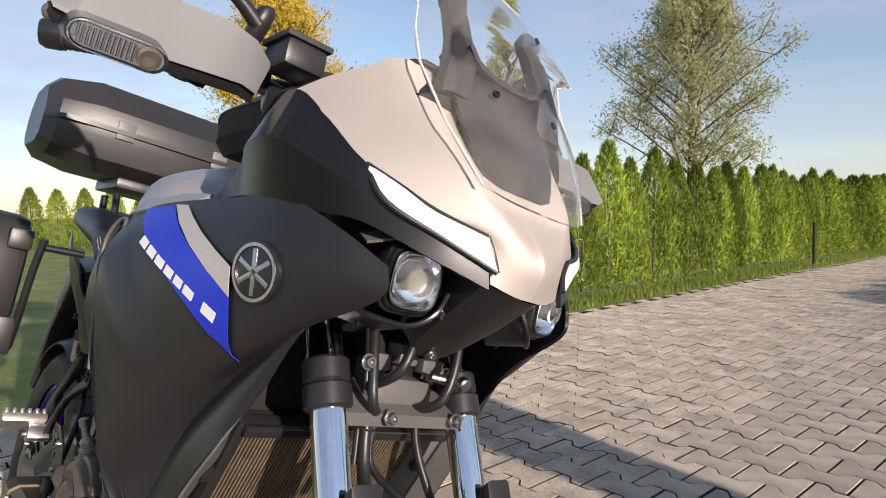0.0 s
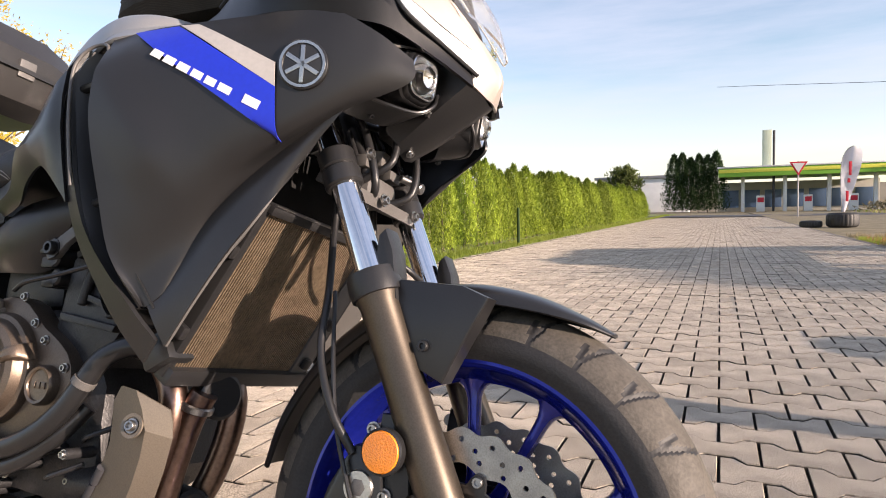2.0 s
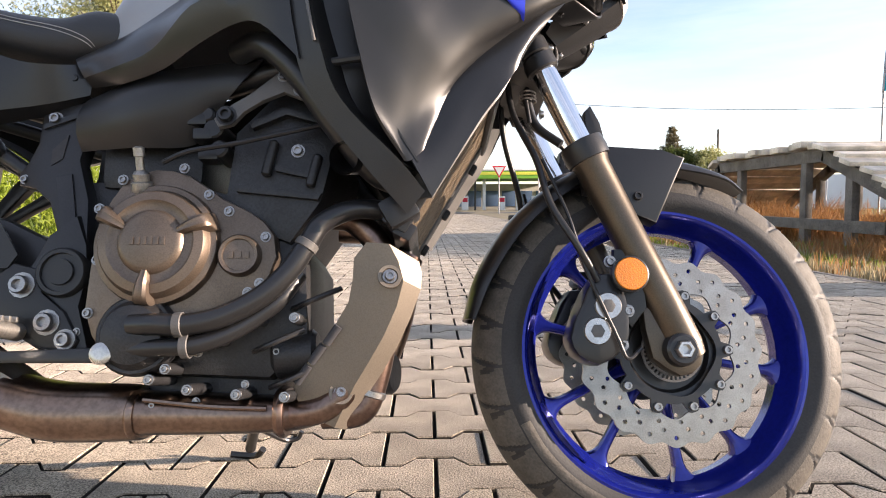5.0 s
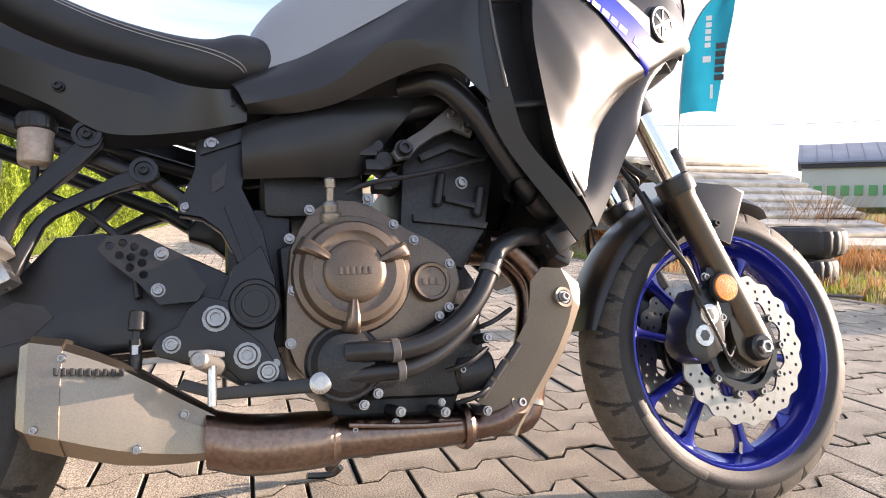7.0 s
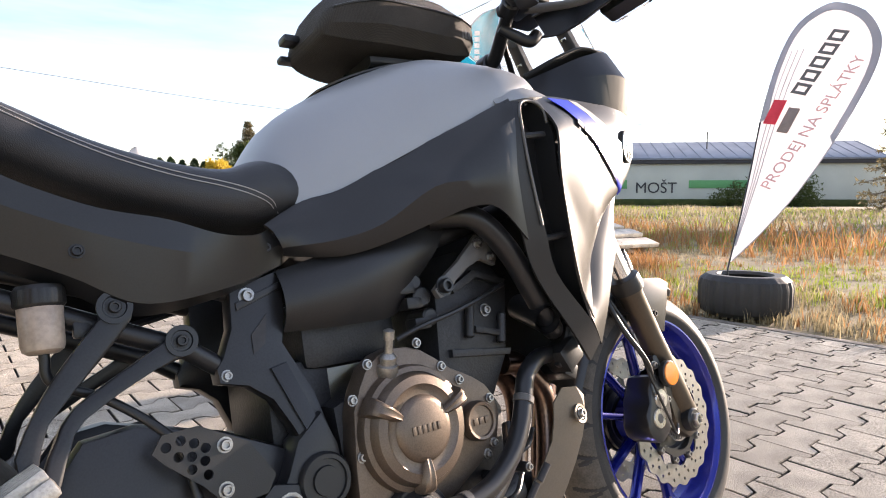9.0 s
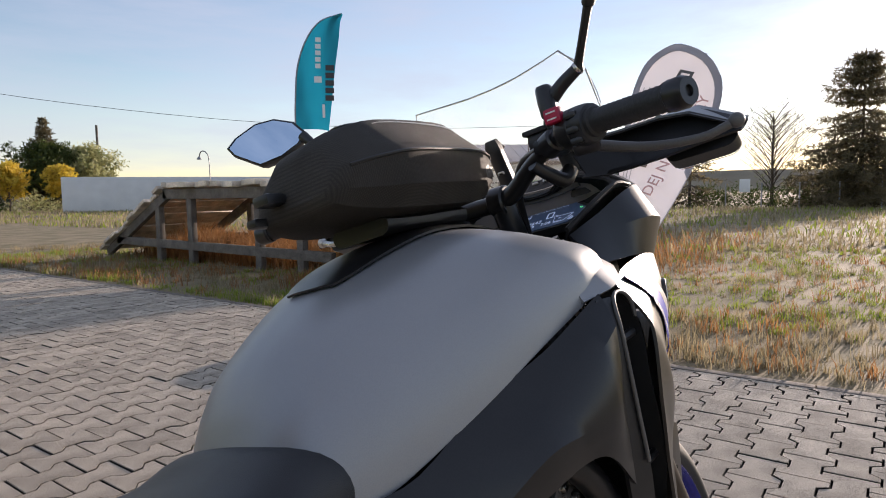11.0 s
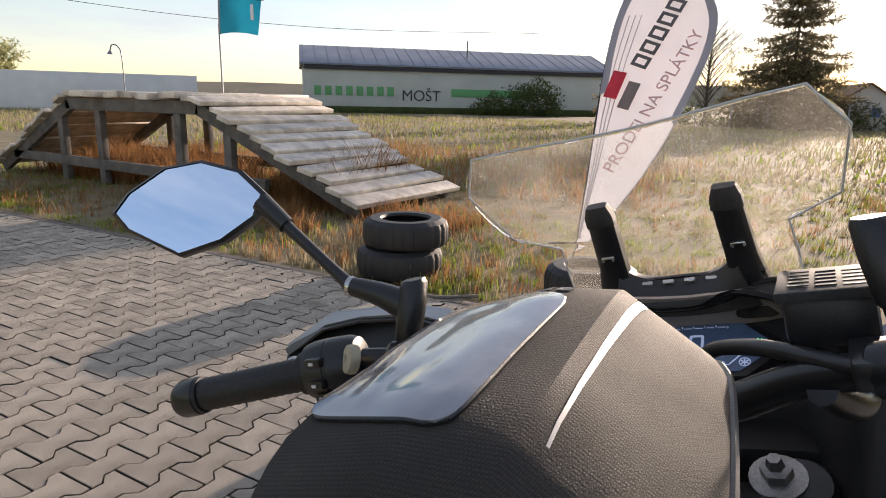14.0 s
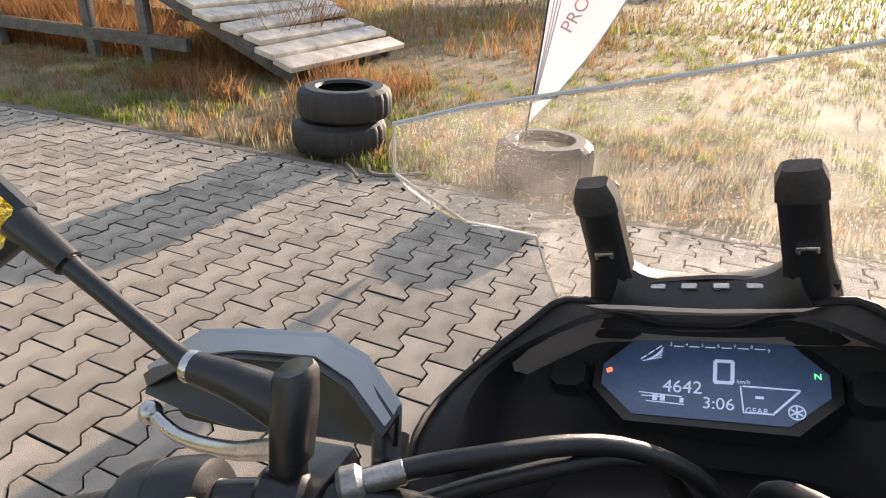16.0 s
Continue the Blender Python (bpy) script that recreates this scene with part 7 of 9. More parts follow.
    cen = Vector((-0.440, 0.398 * s, 1.328)) if s > 0 else Vector((-0.478, -0.395, 1.328))
    uu = (Vector((0, s, 0)) - nb * (nb.y * s)).normalized()
    ww = nb.cross(uu)
    ww = ww if ww.z > 0 else -ww
    hexa = [(-0.082, 0.010), (-0.055, 0.036), (-0.012, 0.050), (0.028, 0.046), (0.068, 0.022), (0.083, 0.002), (0.066, -0.016), (0.005, -0.046), (-0.04, -0.034), (-0.074, -0.012)]
    bm = bmesh.new()
    rings = []
    for f, dpt in ((1.0, 0.003), (1.07, 0.0), (1.07, -0.008), (0.90, -0.026), (0.45, -0.034)):
        rings.append([bm.verts.new(cen + uu * a * f + ww * b * f + nb * dpt) for a, b in hexa])
    for ra, rb in zip(rings, rings[1:]):
        for k in range(len(hexa)):
            bm.faces.new((ra[k], ra[(k + 1) % len(hexa)], rb[(k + 1) % len(hexa)], rb[k]))
    bm.faces.new(rings[-1])
    part("mirror_shell", bm, M_BLACK, mir)
    bm = bmesh.new()
    vs = [bm.verts.new(cen + uu * a * 1.0 + ww * b * 1.0 + nb * 0.0015) for a, b in hexa]
    v2 = [bm.verts.new(cen + uu * a * 1.0 + ww * b * 1.0 - nb * 0.001) for a, b in hexa]
    bm.faces.new(vs)
    bm.faces.new(v2[::-1])
    for k in range(len(hexa)):
        bm.faces.new((vs[k], vs[(k + 1) % len(hexa)], v2[(k + 1) % len(hexa)], v2[k]))
    part("mirror_glass", bm, M_MIRROR, mir, "mirror glass")
    # handguard: silver crest over a black shell, with the indicator in it
    hgd = new("handguard")
    hgd.parent = bar
    if s < 0:
        hgd.matrix_basis = pose(-0.012, 0.010, -0.006)
    tagged(hgd, "silver topped black handguard with clear indicator")
    ridge = [(-0.300, 0.468, 1.118), (-0.288, 0.392, 1.157), (-0.282, 0.335, 1.160), (-0.277, 0.255, 1.159), (-0.300, 0.205, 1.158), (-0.337, 0.157, 1.150)]
    lip = [(-0.308, 0.455, 1.112), (-0.312, 0.380, 1.146), (-0.306, 0.325, 1.153), (-0.302, 0.250, 1.153), (-0.320, 0.205, 1.150), (-0.345, 0.163, 1.139)]
    foot = [(-0.304, 0.462, 1.112), (-0.312, 0.400, 1.108), (-0.314, 0.335, 1.103), (-0.303, 0.262, 1.102), (-0.302, 0.212, 1.102), (-0.328, 0.176, 1.104)]
    k_ = 1.0 if s > 0 else 0.93
    if s < 0:
        ridge, lip, foot = [[(x, 0.468 - (0.468 - v) * 0.84, w) for x, v, w in r] for r in (ridge, lip, foot)]
    ridge, lip, foot = [[H(x, v * s * k_, w) for x, v, w in r] for r in (ridge, lip, foot)]
    turn = (lambda rr: rr) if s < 0 else (lambda rr: [list(reversed(r)) for r in rr])
    bm = bmesh.new()
    patch(bm, turn([lip, ridge, foot]), 0.003, 1, 1)
    part("guard_crest", bm, M_TANK, hgd, "silver handguard crest")
    bm = bmesh.new()
    back = Vector((-0.006, 0, -0.004))
    tuck = [p + Vector((-0.016, -0.004 * s, -0.008)) for p in foot]
    patch(bm, turn([[p + back for p in lip], [p + back for p in ridge], [p + Vector((-0.007, 0, -0.002)) for p in foot], tuck]), 0.003, 1, 1)
    part("guard_shell", bm, M_BLACK, hgd)
    bm = bmesh.new()
    tube(bm, [H(-0.325, 0.18 * s, 1.115), H(-0.345, 0.175 * s, 1.10), H(-0.375, 0.165 * s, 1.112), H(-0.398, 0.155 * s, 1.128)], [0.013, 0.012, 0.011, 0.010], 10)
    part("guard_bracket", bm, M_BLACKG, hgd)
    # long pill-shaped indicator under the crest
    l0, l1 = H(-0.294, 0.402 * s, 1.094), H(-0.292, 0.338 * s, 1.092)
    ax_ = (l1 - l0).normalized()
    fw = Vector((0.90, -0.05 * s, -0.42)).normalized()
    up_ = fw.cross(ax_).normalized()

    def pill(r, z0, z1, n=9):
        L2 = (l1 - l0).length
        ring = []
        for c_, sg in ((0.0, -1), (L2, 1)):
            for k in range(n):
                t = math.pi * k / (n - 1) - math.pi / 2
                ring.append((c_ + sg * r * math.cos(t), sg * r * math.sin(t)))
        sub = bmesh.new()
        lo = [l0 + ax_ * a + up_ * b + fw * z0 for a, b in ring]
        hi = [l0 + ax_ * (a * 0.98 + 0.01 * L2) + up_ * b * 0.85 + fw * z1 for a, b in ring]
        slab(sub, lo, hi)
        return sub

    part("indicator_body", pill(0.0185, -0.022, 0.006), M_BLACK, hgd)
    part("indicator_reflector", pill(0.0135, 0.004, 0.0075), M_REFL, hgd)
    ind = part("indicator_lens", pill(0.0155, 0.008, 0.014), M_LENS, hgd, "clear ribbed indicator lens")
    for k in range(12):
        bm = bmesh.new()
        c_ = l0.lerp(l1, -0.1 + k * 0.075) + fw * 0.0085
        rod(bm, c_ - up_ * 0.0095, c_ + up_ * 0.0095, 0.0013, seg=6)
        part("lens_rib", bm, M_CHROME, ind)
    bm = bmesh.new()
    lathe(bm, [(0.0125, 0), (0.0125, 0.004), (0.009, 0.005), (0.009, 0.002), (0.004, 0.001)], axis(l0.lerp(l1, 0.95) + fw * 0.007, fw), 16)
    part("indicator_bulb", bm, surf("smoked bulb" if s < 0 else "smoked bulb cap", (0.35, 0.30, 0.24), 0.25, metal=0.6), ind)
# front brake reservoir, kill switch
bm = bmesh.new()
box(bm, H(-0.340, -0.155, 1.156), (0.068, 0.058, 0.036), 0.008)
fr = part("front_brake_reservoir", bm, M_BLACK, bar)
bm = bmesh.new()
box(bm, H(-0.340, -0.155, 1.177), (0.075, 0.065, 0.008), 0.002)
lid = part("reservoir_lid", bm, surf("dull grey lid", (0.045, 0.044, 0.043), 0.72, spec=0.3, var=0.15, bump=0.1, bscale=400), fr, "grey lid with embossed lettering")
for k in range(5):
    for j in range(3):
        bm = bmesh.new()
        box(bm, H(-0.363 + 0.011 * k, -0.172 + 0.017 * j, 1.1815), (0.004, 0.013, 0.001), 0)
        part("embossed_bar", bm, M_BLACK, lid)
bm = bmesh.new()
box(bm, H(-0.468, -0.222, 1.166), (0.016, 0.024, 0.021), 0.004)
kill = part("kill_switch", bm, M_RED, bar, "red engine stop switch")
for d in (-0.005, 0.004):
    bm = bmesh.new()
    box(bm, H(-0.4765, -0.222, 1.166 + d), (0.001, 0.014, 0.002), 0)
    part("switch_mark", bm, M_WHITEGFX, kill)
bm = bmesh.new()
lathe(bm, [(0.004, -0.004), (0.0125, -0.004), (0.0135, 0), (0.0125, 0.005), (0.004, 0.006), (0.003, 0.003)], axis(H(-0.462, 0.210, 1.158), (-0.75, 0.5, 0.35)), 24)
part("ivory_knob", bm, surf("ivory plastic", (0.45, 0.40, 0.28), 0.5, var=0.1, bump=0.0), bar)
for pth, r in (([H(-0.40, 0.16, 1.142), H(-0.36, 0.10, 1.14), H(-0.30, 0.03, 1.115), H(-0.26, -0.02, 1.05), H(-0.27, -0.03, 0.96)], 0.0065),
               ([H(-0.40, 0.15, 1.118), H(-0.35, 0.09, 1.118), H(-0.29, 0.02, 1.10), H(-0.25, 0.0, 1.03)], 0.006),
               ([H(-0.42, -0.17, 1.14), H(-0.36, -0.10, 1.135), H(-0.30, -0.05, 1.10), H(-0.26, -0.03, 1.0)], 0.0065),
               ([H(-0.43, 0.18, 1.12), H(-0.38, 0.10, 1.10), H(-0.33, 0.04, 1.05), H(-0.30, 0.02, 0.98)], 0.005)):
    bm = bmesh.new()
    tube(bm, pth, r, 10)
    part("cable", bm, M_BLACK, bar)
bm = bmesh.new()
rod(bm, H(-0.396, 0.150, 1.142), H(-0.380, 0.128, 1.142), 0.0072, seg=14, bev=0.002)
rod(bm, H(-0.404, 0.160, 1.142), H(-0.395, 0.148, 1.142), 0.0115, seg=18, bev=0.003)
part("cable_adjuster", bm, M_ALU, bar)
for s in (-1, 1):
    bm = bmesh.new()
    lathe(bm, [(0.024, 0), (0.024, 0.004), (0.017, 0.006)], axis((-0.288, 0.105 * s, 0.985), (-0.4, 0, 0.9)), 20)
    lathe(bm, [(0.0135, 0.004), (0.0135, 0.016), (0.008, 0.018), (0.006, 0.028)], axis((-0.288, 0.105 * s, 0.985), (-0.4, 0, 0.9)), 6)
    part("fork_cap", bm, M_ALU, fork)
bm = bmesh.new()
lathe(bm, [(0.022, -0.02), (0.022, 0.006), (0.017, 0.010), (0.012, 0.008)], axis((-0.25, 0, 1.00), (-0.35, 0, 0.93)), 24)
ign = part("ignition_lock", bm, M_BLACKG, bike)
bm = bmesh.new()
box(bm, (-0.258, 0, 1.025), (0.02, 0.003, 0.035), 0.001, pose(0, 0, 0, 0, -20, 0))
part("key", bm, M_STEEL, ign)

# instrument panel
dash = new("instrument_panel")
dash.parent = bike
tagged(dash, "dark instrument panel with a blue grey lcd")
DM = Matrix.Translation((-0.132, -0.003, 1.056)) @ Matrix(((0, 0.86, -0.51), (-1, 0, 0), (0, 0.51, 0.86))).to_4x4()


def octa(hx, hy, cx, cy, z):
    return [(-hx, -hy + cy * 0.9, z), (-hx + cx, -hy, z), (hx - cx, -hy, z), (hx, -hy + cy * 0.9, z), (hx, hy - cy, z), (hx - cx, hy, z), (-hx + cx, hy, z), (-hx, hy - cy, z)]


bm = bmesh.new()
slab(bm, octa(0.100, 0.046, 0.032, 0.034, -0.012), octa(0.094, 0.042, 0.030, 0.032, 0.002))
part("bezel", bm, M_BLACKG, dash, at=DM)
bm = bmesh.new()
slab(bm, octa(0.086, 0.036, 0.028, 0.028, 0.002), octa(0.086, 0.036, 0.028, 0.028, 0.0035))
lcd = part("lcd", bm, M_LCD, dash, "dark blue lcd with pale digits", at=DM)


def lcd_text(txt, x, y, size, material=M_LCDTEXT, name="lcd_digits", shear=0.0):
    m = Matrix.Translation((x, y, 0.0042))
    letters(txt, size, m, material, name, lcd, 0.0002)


def lcd_bar(x, y, sx, sy, rot=0, material=M_LCDTEXT, name="lcd_segment"):
    bm = bmesh.new()
    box(bm, (0, 0, 0), (sx, sy, 0.0004), 0)
    part(name, bm, material, lcd, at=Matrix.Translation((x, y, 0.0042)) @ pose(0, 0, 0, 0, 0, rot))


for hx, hy, w_, h_ in ((0.0, 0.0095, 0.014, 0.0028), (0.0, -0.0095, 0.014, 0.0028), (-0.0065, 0, 0.003, 0.019), (0.0065, 0, 0.003, 0.019)):
    lcd_bar(0.012 + hx, 0.006 + hy, w_, h_)
lcd_text("km/h", 0.0265, -0.002, 0.005)
lcd_text("4642", -0.019, -0.010, 0.0155)
lcd_text("3:06", 0.0085, -0.0225, 0.014)
lcd_text("GEAR", 0.036, -0.0258, 0.0065)
lcd_text("N", 0.078, 0.006, 0.007, M_GREENLED, "neutral_lamp")
lcd_bar(-0.080, 0.002, 0.005, 0.004, 20, M_REDLED, "warning_lamp")
for k, d in enumerate("3456789"):
    lcd_text(d, -0.030 + 0.0125 * k, 0.0295 - (0.003 if k == 6 else 0), 0.0042)
    if k < 6:
        lcd_bar(-0.0238 + 0.0125 * k, 0.0278, 0.008, 0.0008, -1)
for k in range(3):
    lcd_bar(-0.052 + 0.006 * k, 0.016 + 0.005 * k, 0.006, 0.001, 40)
for k in range(7):
    lcd_bar(-0.045 + 0.001 * k, 0.0145 + 0.0013 * k, 0.016 - 0.001 * k, 0.0006, 14 + 7 * k)
for a in ((-0.043, -0.0195, 0.016, 0.0009, 0), (-0.032, -0.0245, 0.03, 0.0009, -2), (-0.036, -0.0175, 0.034, 0.0009, -3), (-0.040, -0.0205, 0.004, 0.005, 0), (-0.034, -0.0205, 0.004, 0.005, 0), (-0.019, -0.0215, 0.003, 0.004, 0)):
    lcd_bar(*a)
for a in ((0.046, -0.006, 0.04, 0.0012, -1), (0.0255, -0.016, 0.0012, 0.021, 6), (0.037, -0.0275, 0.022, 0.0012, 0), (0.0565, -0.017, 0.0016, 0.026, -42), (0.038, -0.0145, 0.006, 0.0022, 0)):
    lcd_bar(*a)
bm = bmesh.new()
lathe(bm, [(0.006, 0), (0.006, 0.0006), (0.005, 0.0006), (0.005, 0)], Matrix.Translation((0.063, -0.0245, 0.004)), 24, closed=True)
for k in range(3):
    sub = bmesh.new()
    box(sub, (0, 0, 0), (0.009, 0.0012, 0.0005), 0)
    merge(bm, sub, Matrix.Translation((0.063, -0.0245, 0.0042)) @ pose(0, 0, 0, 0, 0, 60 * k + 30))
part("lcd_emblem", bm, M_LCDTEXT, lcd)
for s in (-1, 1):
    bm = bmesh.new()
    slab(bm, octa(0.019, 0.017, 0.008, 0.008, -0.008), octa(0.015, 0.013, 0.006, 0.006, 0.005))
    part("panel_button", bm, M_BLACK, dash, at=DM @ Matrix.Translation((0.115 * s, -0.004, 0.004)))
# basin round the dash and its outer rim
rim_o = [(-0.40, 0.166, 1.011), (-0.33, 0.189, 1.046), (-0.26, 0.203, 1.072), (-0.200, 0.204, 1.070), (-0.176, 0.172, 1.093), (-0.152, 0.136, 1.114), (-0.132, 0.106, 1.128), (-0.116, 0.06, 1.112), (-0.114, 0.0, 1.106)]
rim_m = [(-0.39, 0.155, 1.000), (-0.33, 0.165, 1.030), (-0.27, 0.172, 1.050), (-0.215, 0.176, 1.074), (-0.178, 0.156, 1.092), (-0.160, 0.103, 1.114), (-0.148, 0.062, 1.122), (-0.138, 0.030, 1.106), (-0.136, 0.0, 1.103)]
rim_i = [(-0.37, 0.14, 0.965), (-0.31, 0.15, 0.985), (-0.25, 0.155, 1.005), (-0.195, 0.158, 1.030), (-0.140, 0.150, 1.060), (-0.112, 0.11, 1.088), (-0.100, 0.065, 1.094), (-0.096, 0.03, 1.090), (-0.096, 0.0, 1.090)]
rim_c = [(-0.30, 0.13, 0.945), (-0.27, 0.13, 0.960), (-0.23, 0.13, 0.980), (-0.195, 0.12, 1.000), (-0.165, 0.11, 1.016), (-0.14, 0.09, 1.026), (-0.13, 0.06, 1.030), (-0.13, 0.03, 1.030), (-0.13, 0.0, 1.030)]
rim_e = [(-0.32, 0.13, 0.90), (-0.29, 0.13, 0.90), (-0.26, 0.12, 0.90), (-0.24, 0.11, 0.90), (-0.22, 0.10, 0.90), (-0.21, 0.08, 0.90), (-0.20, 0.05, 0.90), (-0.20, 0.03, 0.90), (-0.20, 0.0, 0.90)]
sym = lambda r: [(x, -v, w) for x, v, w in r] + [p for p in reversed(r[:-1])]
bm = bmesh.new()
patch(bm, [sym(rim_o), sym(rim_m), sym(rim_i), sym(rim_c), sym(rim_e)], 0.004, 3, 3)
part("cockpit_surround", bm, M_MATTE, bike, "matt black cockpit surround")
for s in (-1, 1):
    bm = bmesh.new()
    tube(bm, [(x, v * s, w + 0.001) for x, v, w in rim_o[:-1]], 0.0038, 8, 3)
    part("surround_edge", bm, M_MATTE, bike)

# ---- luggage ----
bag = thing("tank_bag", "black woven tank bag with clear map window", "tank bag", pose(0, -0.038, 0, -LEAN, 0, 0))


def bag_sec(x, hv, lo, hi, lean=0.0, v0=0.0):
    pts = []
    for f, g in ((-0.78, 0.0), (-0.97, 0.18), (-1.0, 0.50), (-0.94, 0.56), (-0.44, 0.955), (0, 1.0), (0.62, 0.95), (1.0, 0.52), (1.0, 0.20), (0.78, 0.0), (0, -0.02)):
        pts.append(Vector((x + lean * g, v0 + hv * f, lo + (hi - lo) * g)))
    return pts


bm = bmesh.new()
BAG = ((-0.757, 0.062, 1.100, 1.148, 0.02), (-0.747, 0.084, 1.085, 1.168, 0.02), (-0.705, 0.104, 1.076, 1.190, 0.01), (-0.640, 0.116, 1.074, 1.206, 0), (-0.500, 0.104, 1.080, 1.216, 0), (-0.452, 0.093, 1.088, 1.209, 0), (-0.430, 0.084, 1.096, 1.192, 0), (-0.421, 0.070, 1.108, 1.168, 0))
loft(bm, [bag_sec(*b_) for b_ in BAG], 3, 1)
bag_body = part("bag_body", bm, M_FABRICD, bag, angle=35)
for sg in (-1, 1):
    bm = bmesh.new()
    tube(bm, [Vector((x + ln * 0.5, sg * (hv + 0.0006), lo + (hi - lo) * 0.5)) for x, hv, lo, hi, ln in BAG[1:-1]], 0.0022, 6)
    part("piping", bm, M_BLACK, bag)
bpy.context.view_layer.update()


def on_bag(x, v, off=0.001):
    """A place on the bag's top skin."""
    hit = bag_body.ray_cast(Vector((x, v, 1.4)), Vector((0, 0, -1)))
    return hit[1] + hit[2] * off if hit[0] else Vector((x, v, 1.2))


def soft_quad(f, g, r=0.16):
    """Rounds the unit square's corners."""
    a, b = 2 * f - 1, 2 * g - 1
    k = max(abs(a), abs(b))
    if k == 0:
        return 0.5, 0.5
    q = (abs(a / k) ** 9 + abs(b / k) ** 9) ** (1 / 9)
    return 0.5 + a / q / 2, 0.5 + b / q / 2


def window_pt(f, g, off):
    f, g = soft_quad(f, g)
    x = (-0.664 + 0.012 * g) * (1 - f) + (-0.500 + 0.006 * g) * f
    v = -0.022 + 0.094 * g
    fold = 0.0022 * math.exp(-((g - 0.62 - 0.15 * f) / 0.05) ** 2) * math.sin(math.pi * min(1, f * 1.3)) + 0.0012 * noise.noise((f * 5, g * 7, 2.0))
    edge_ = min(f, 1 - f, g, 1 - g)
    return on_bag(x, v, off + (fold + 0.0012) * min(1, edge_ * 10))


bm = bmesh.new()
patch(bm, [[window_pt(i / 24, j / 14, 0.0018) for j in range(15)] for i in range(25)], 0.0012, 1, 1)
# opaque grey base stands in for sky reflected in the clear vinyl
part("map_window", bm, surf("clear vinyl window", (0.27, 0.275, 0.29), 0.14, var=0.12, bump=0.12, bscale=40, coat=0.7), bag, "shiny clear vinyl map window")
bm = bmesh.new()
tube(bm, [window_pt(f, g, 0.0012) for f, g in [(k / 12, 0) for k in range(12)] + [(1, k / 8) for k in range(8)] + [(1 - k / 12, 1) for k in range(12)] + [(0, 1 - k / 8) for k in range(9)]], 0.0013, 6, 1)
part("window_piping", bm, M_BLACK, bag)
bm = bmesh.new()
patch(bm, [[on_bag(-0.655 + 0.187 * k / 12, -0.0595 + 0.005 * k / 12 + s_ * (0.0006 + 0.0016 * k / 12), 0.0012) for k in range(13)] for s_ in (-1, 1)], 0.0006, 1, 1)
part("reflective_strip", bm, M_GREYGFX, bag, "white reflective strip")
for k in range(4):
    bm = bmesh.new()
    patch(bm, [[on_bag(-0.484 + 0.013 * f, 0.026 - 0.0135 * k + 0.0100 * g, 0.0006) for g in (0, 0.5, 1)] for f in (0, 0.5, 1)], 0.0003, 1, 1)
    part("logo_bar", bm, M_SEAT, bag)
for k, v in enumerate((0.014, 0.006, -0.002)):
    bm = bmesh.new()
    patch(bm, [[on_bag(-0.504 + 0.007 * f, v + 0.0068 * g, 0.0012) for g in (0, 0.5, 1)] for f in (0, 0.5, 1)], 0.0003, 1, 1)
    part("logo_bar", bm, M_GREYGFX, bag)
for k in range(3):
    bm = bmesh.new()
    box(bm, (-0.468 + 0.011 * k, -0.0945 + 0.0022 * k, 1.122), (0.0075, 0.0025, 0.020 - 0.004 * (k == 2)), 0.0006)
    part("logo_bar", bm, M_GREYPL, bag)
for c_, d_ in (((-0.765, 0.03, 1.115), (0.03, 0.03, 0.014)), ((-0.755, 0.065, 1.095), (0.035, 0.02, 0.012)), ((-0.418, -0.04, 1.135), (0.014, 0.02, 0.03))):
    bm = bmesh.new()
    box(bm, c_, d_, 0.005)
    part("strap_end", bm, M_BLACK, bag)
bm = bmesh.new()
loft(bm, [bag_sec(-0.655, 0.050, 1.050, 1.085), bag_sec(-0.60, 0.058, 1.054, 1.08), bag_sec(-0.48, 0.055, 1.055, 1.095)], 3, 2)
part("bag_base", bm, M_BLACK, bag)

topcase = thing("top_case", "black plastic top case on a rear rack", "luggage case", pose(0, 0.020, 0, -LEAN, 0, 0))
secs = []
for v, f in ((-0.312, 0.62), (-0.285, 0.84), (-0.20, 0.98), (0.20, 0.98), (0.285, 0.84), (0.312, 0.62)):
    secs.append([Vector((-1.64 + 0.20 * a * f, v, 1.19 + 1.1 * b * f)) for a, b in ((1.0, 0.01), (0.97, 0.045), (0.70, 0.112), (0.25, 0.128), (-0.62, 0.120), (-0.93, 0.06), (-1, 0.0), (-0.9, -0.07), (-0.6, -0.105), (0.55, -0.108), (0.90, -0.080), (0.98, -0.03))])
bm = bmesh.new()
loft(bm, secs, 1, 1)
bmesh.ops.bevel(bm, geom=[e for e in bm.edges if len(e.link_faces) == 2 and e.calc_face_angle(0) > 0.25], offset=0.006, segments=2, affect="EDGES")
part("case_shell", bm, M_CASEPL, topcase, angle=20)
bm = bmesh.new()
loft(bm, [[Vector((-1.64 + 0.205 * a * f, v, 1.185 + b)) for a, b in ((1.0, 0.006), (1.0, -0.006), (-1, -0.006), (-1, 0.006))] for v, f in ((-0.31, 0.5), (-0.29, 0.8), (-0.22, 0.985), (0.22, 0.985), (0.29, 0.8), (0.31, 0.5))], 3, 1)
part("case_seam", bm, M_BLACK, topcase)
for v in (-0.13, 0.13):
    bm = bmesh.new()
    box(bm, (-1.4435, v, 1.19), (0.008, 0.045, 0.050), 0.003)
    part("latch", bm, M_GREYPL, topcase, "grey plastic latch")
bm = bmesh.new()
box(bm, (-1.62, 0, 1.06), (0.24, 0.22, 0.03), 0.008)
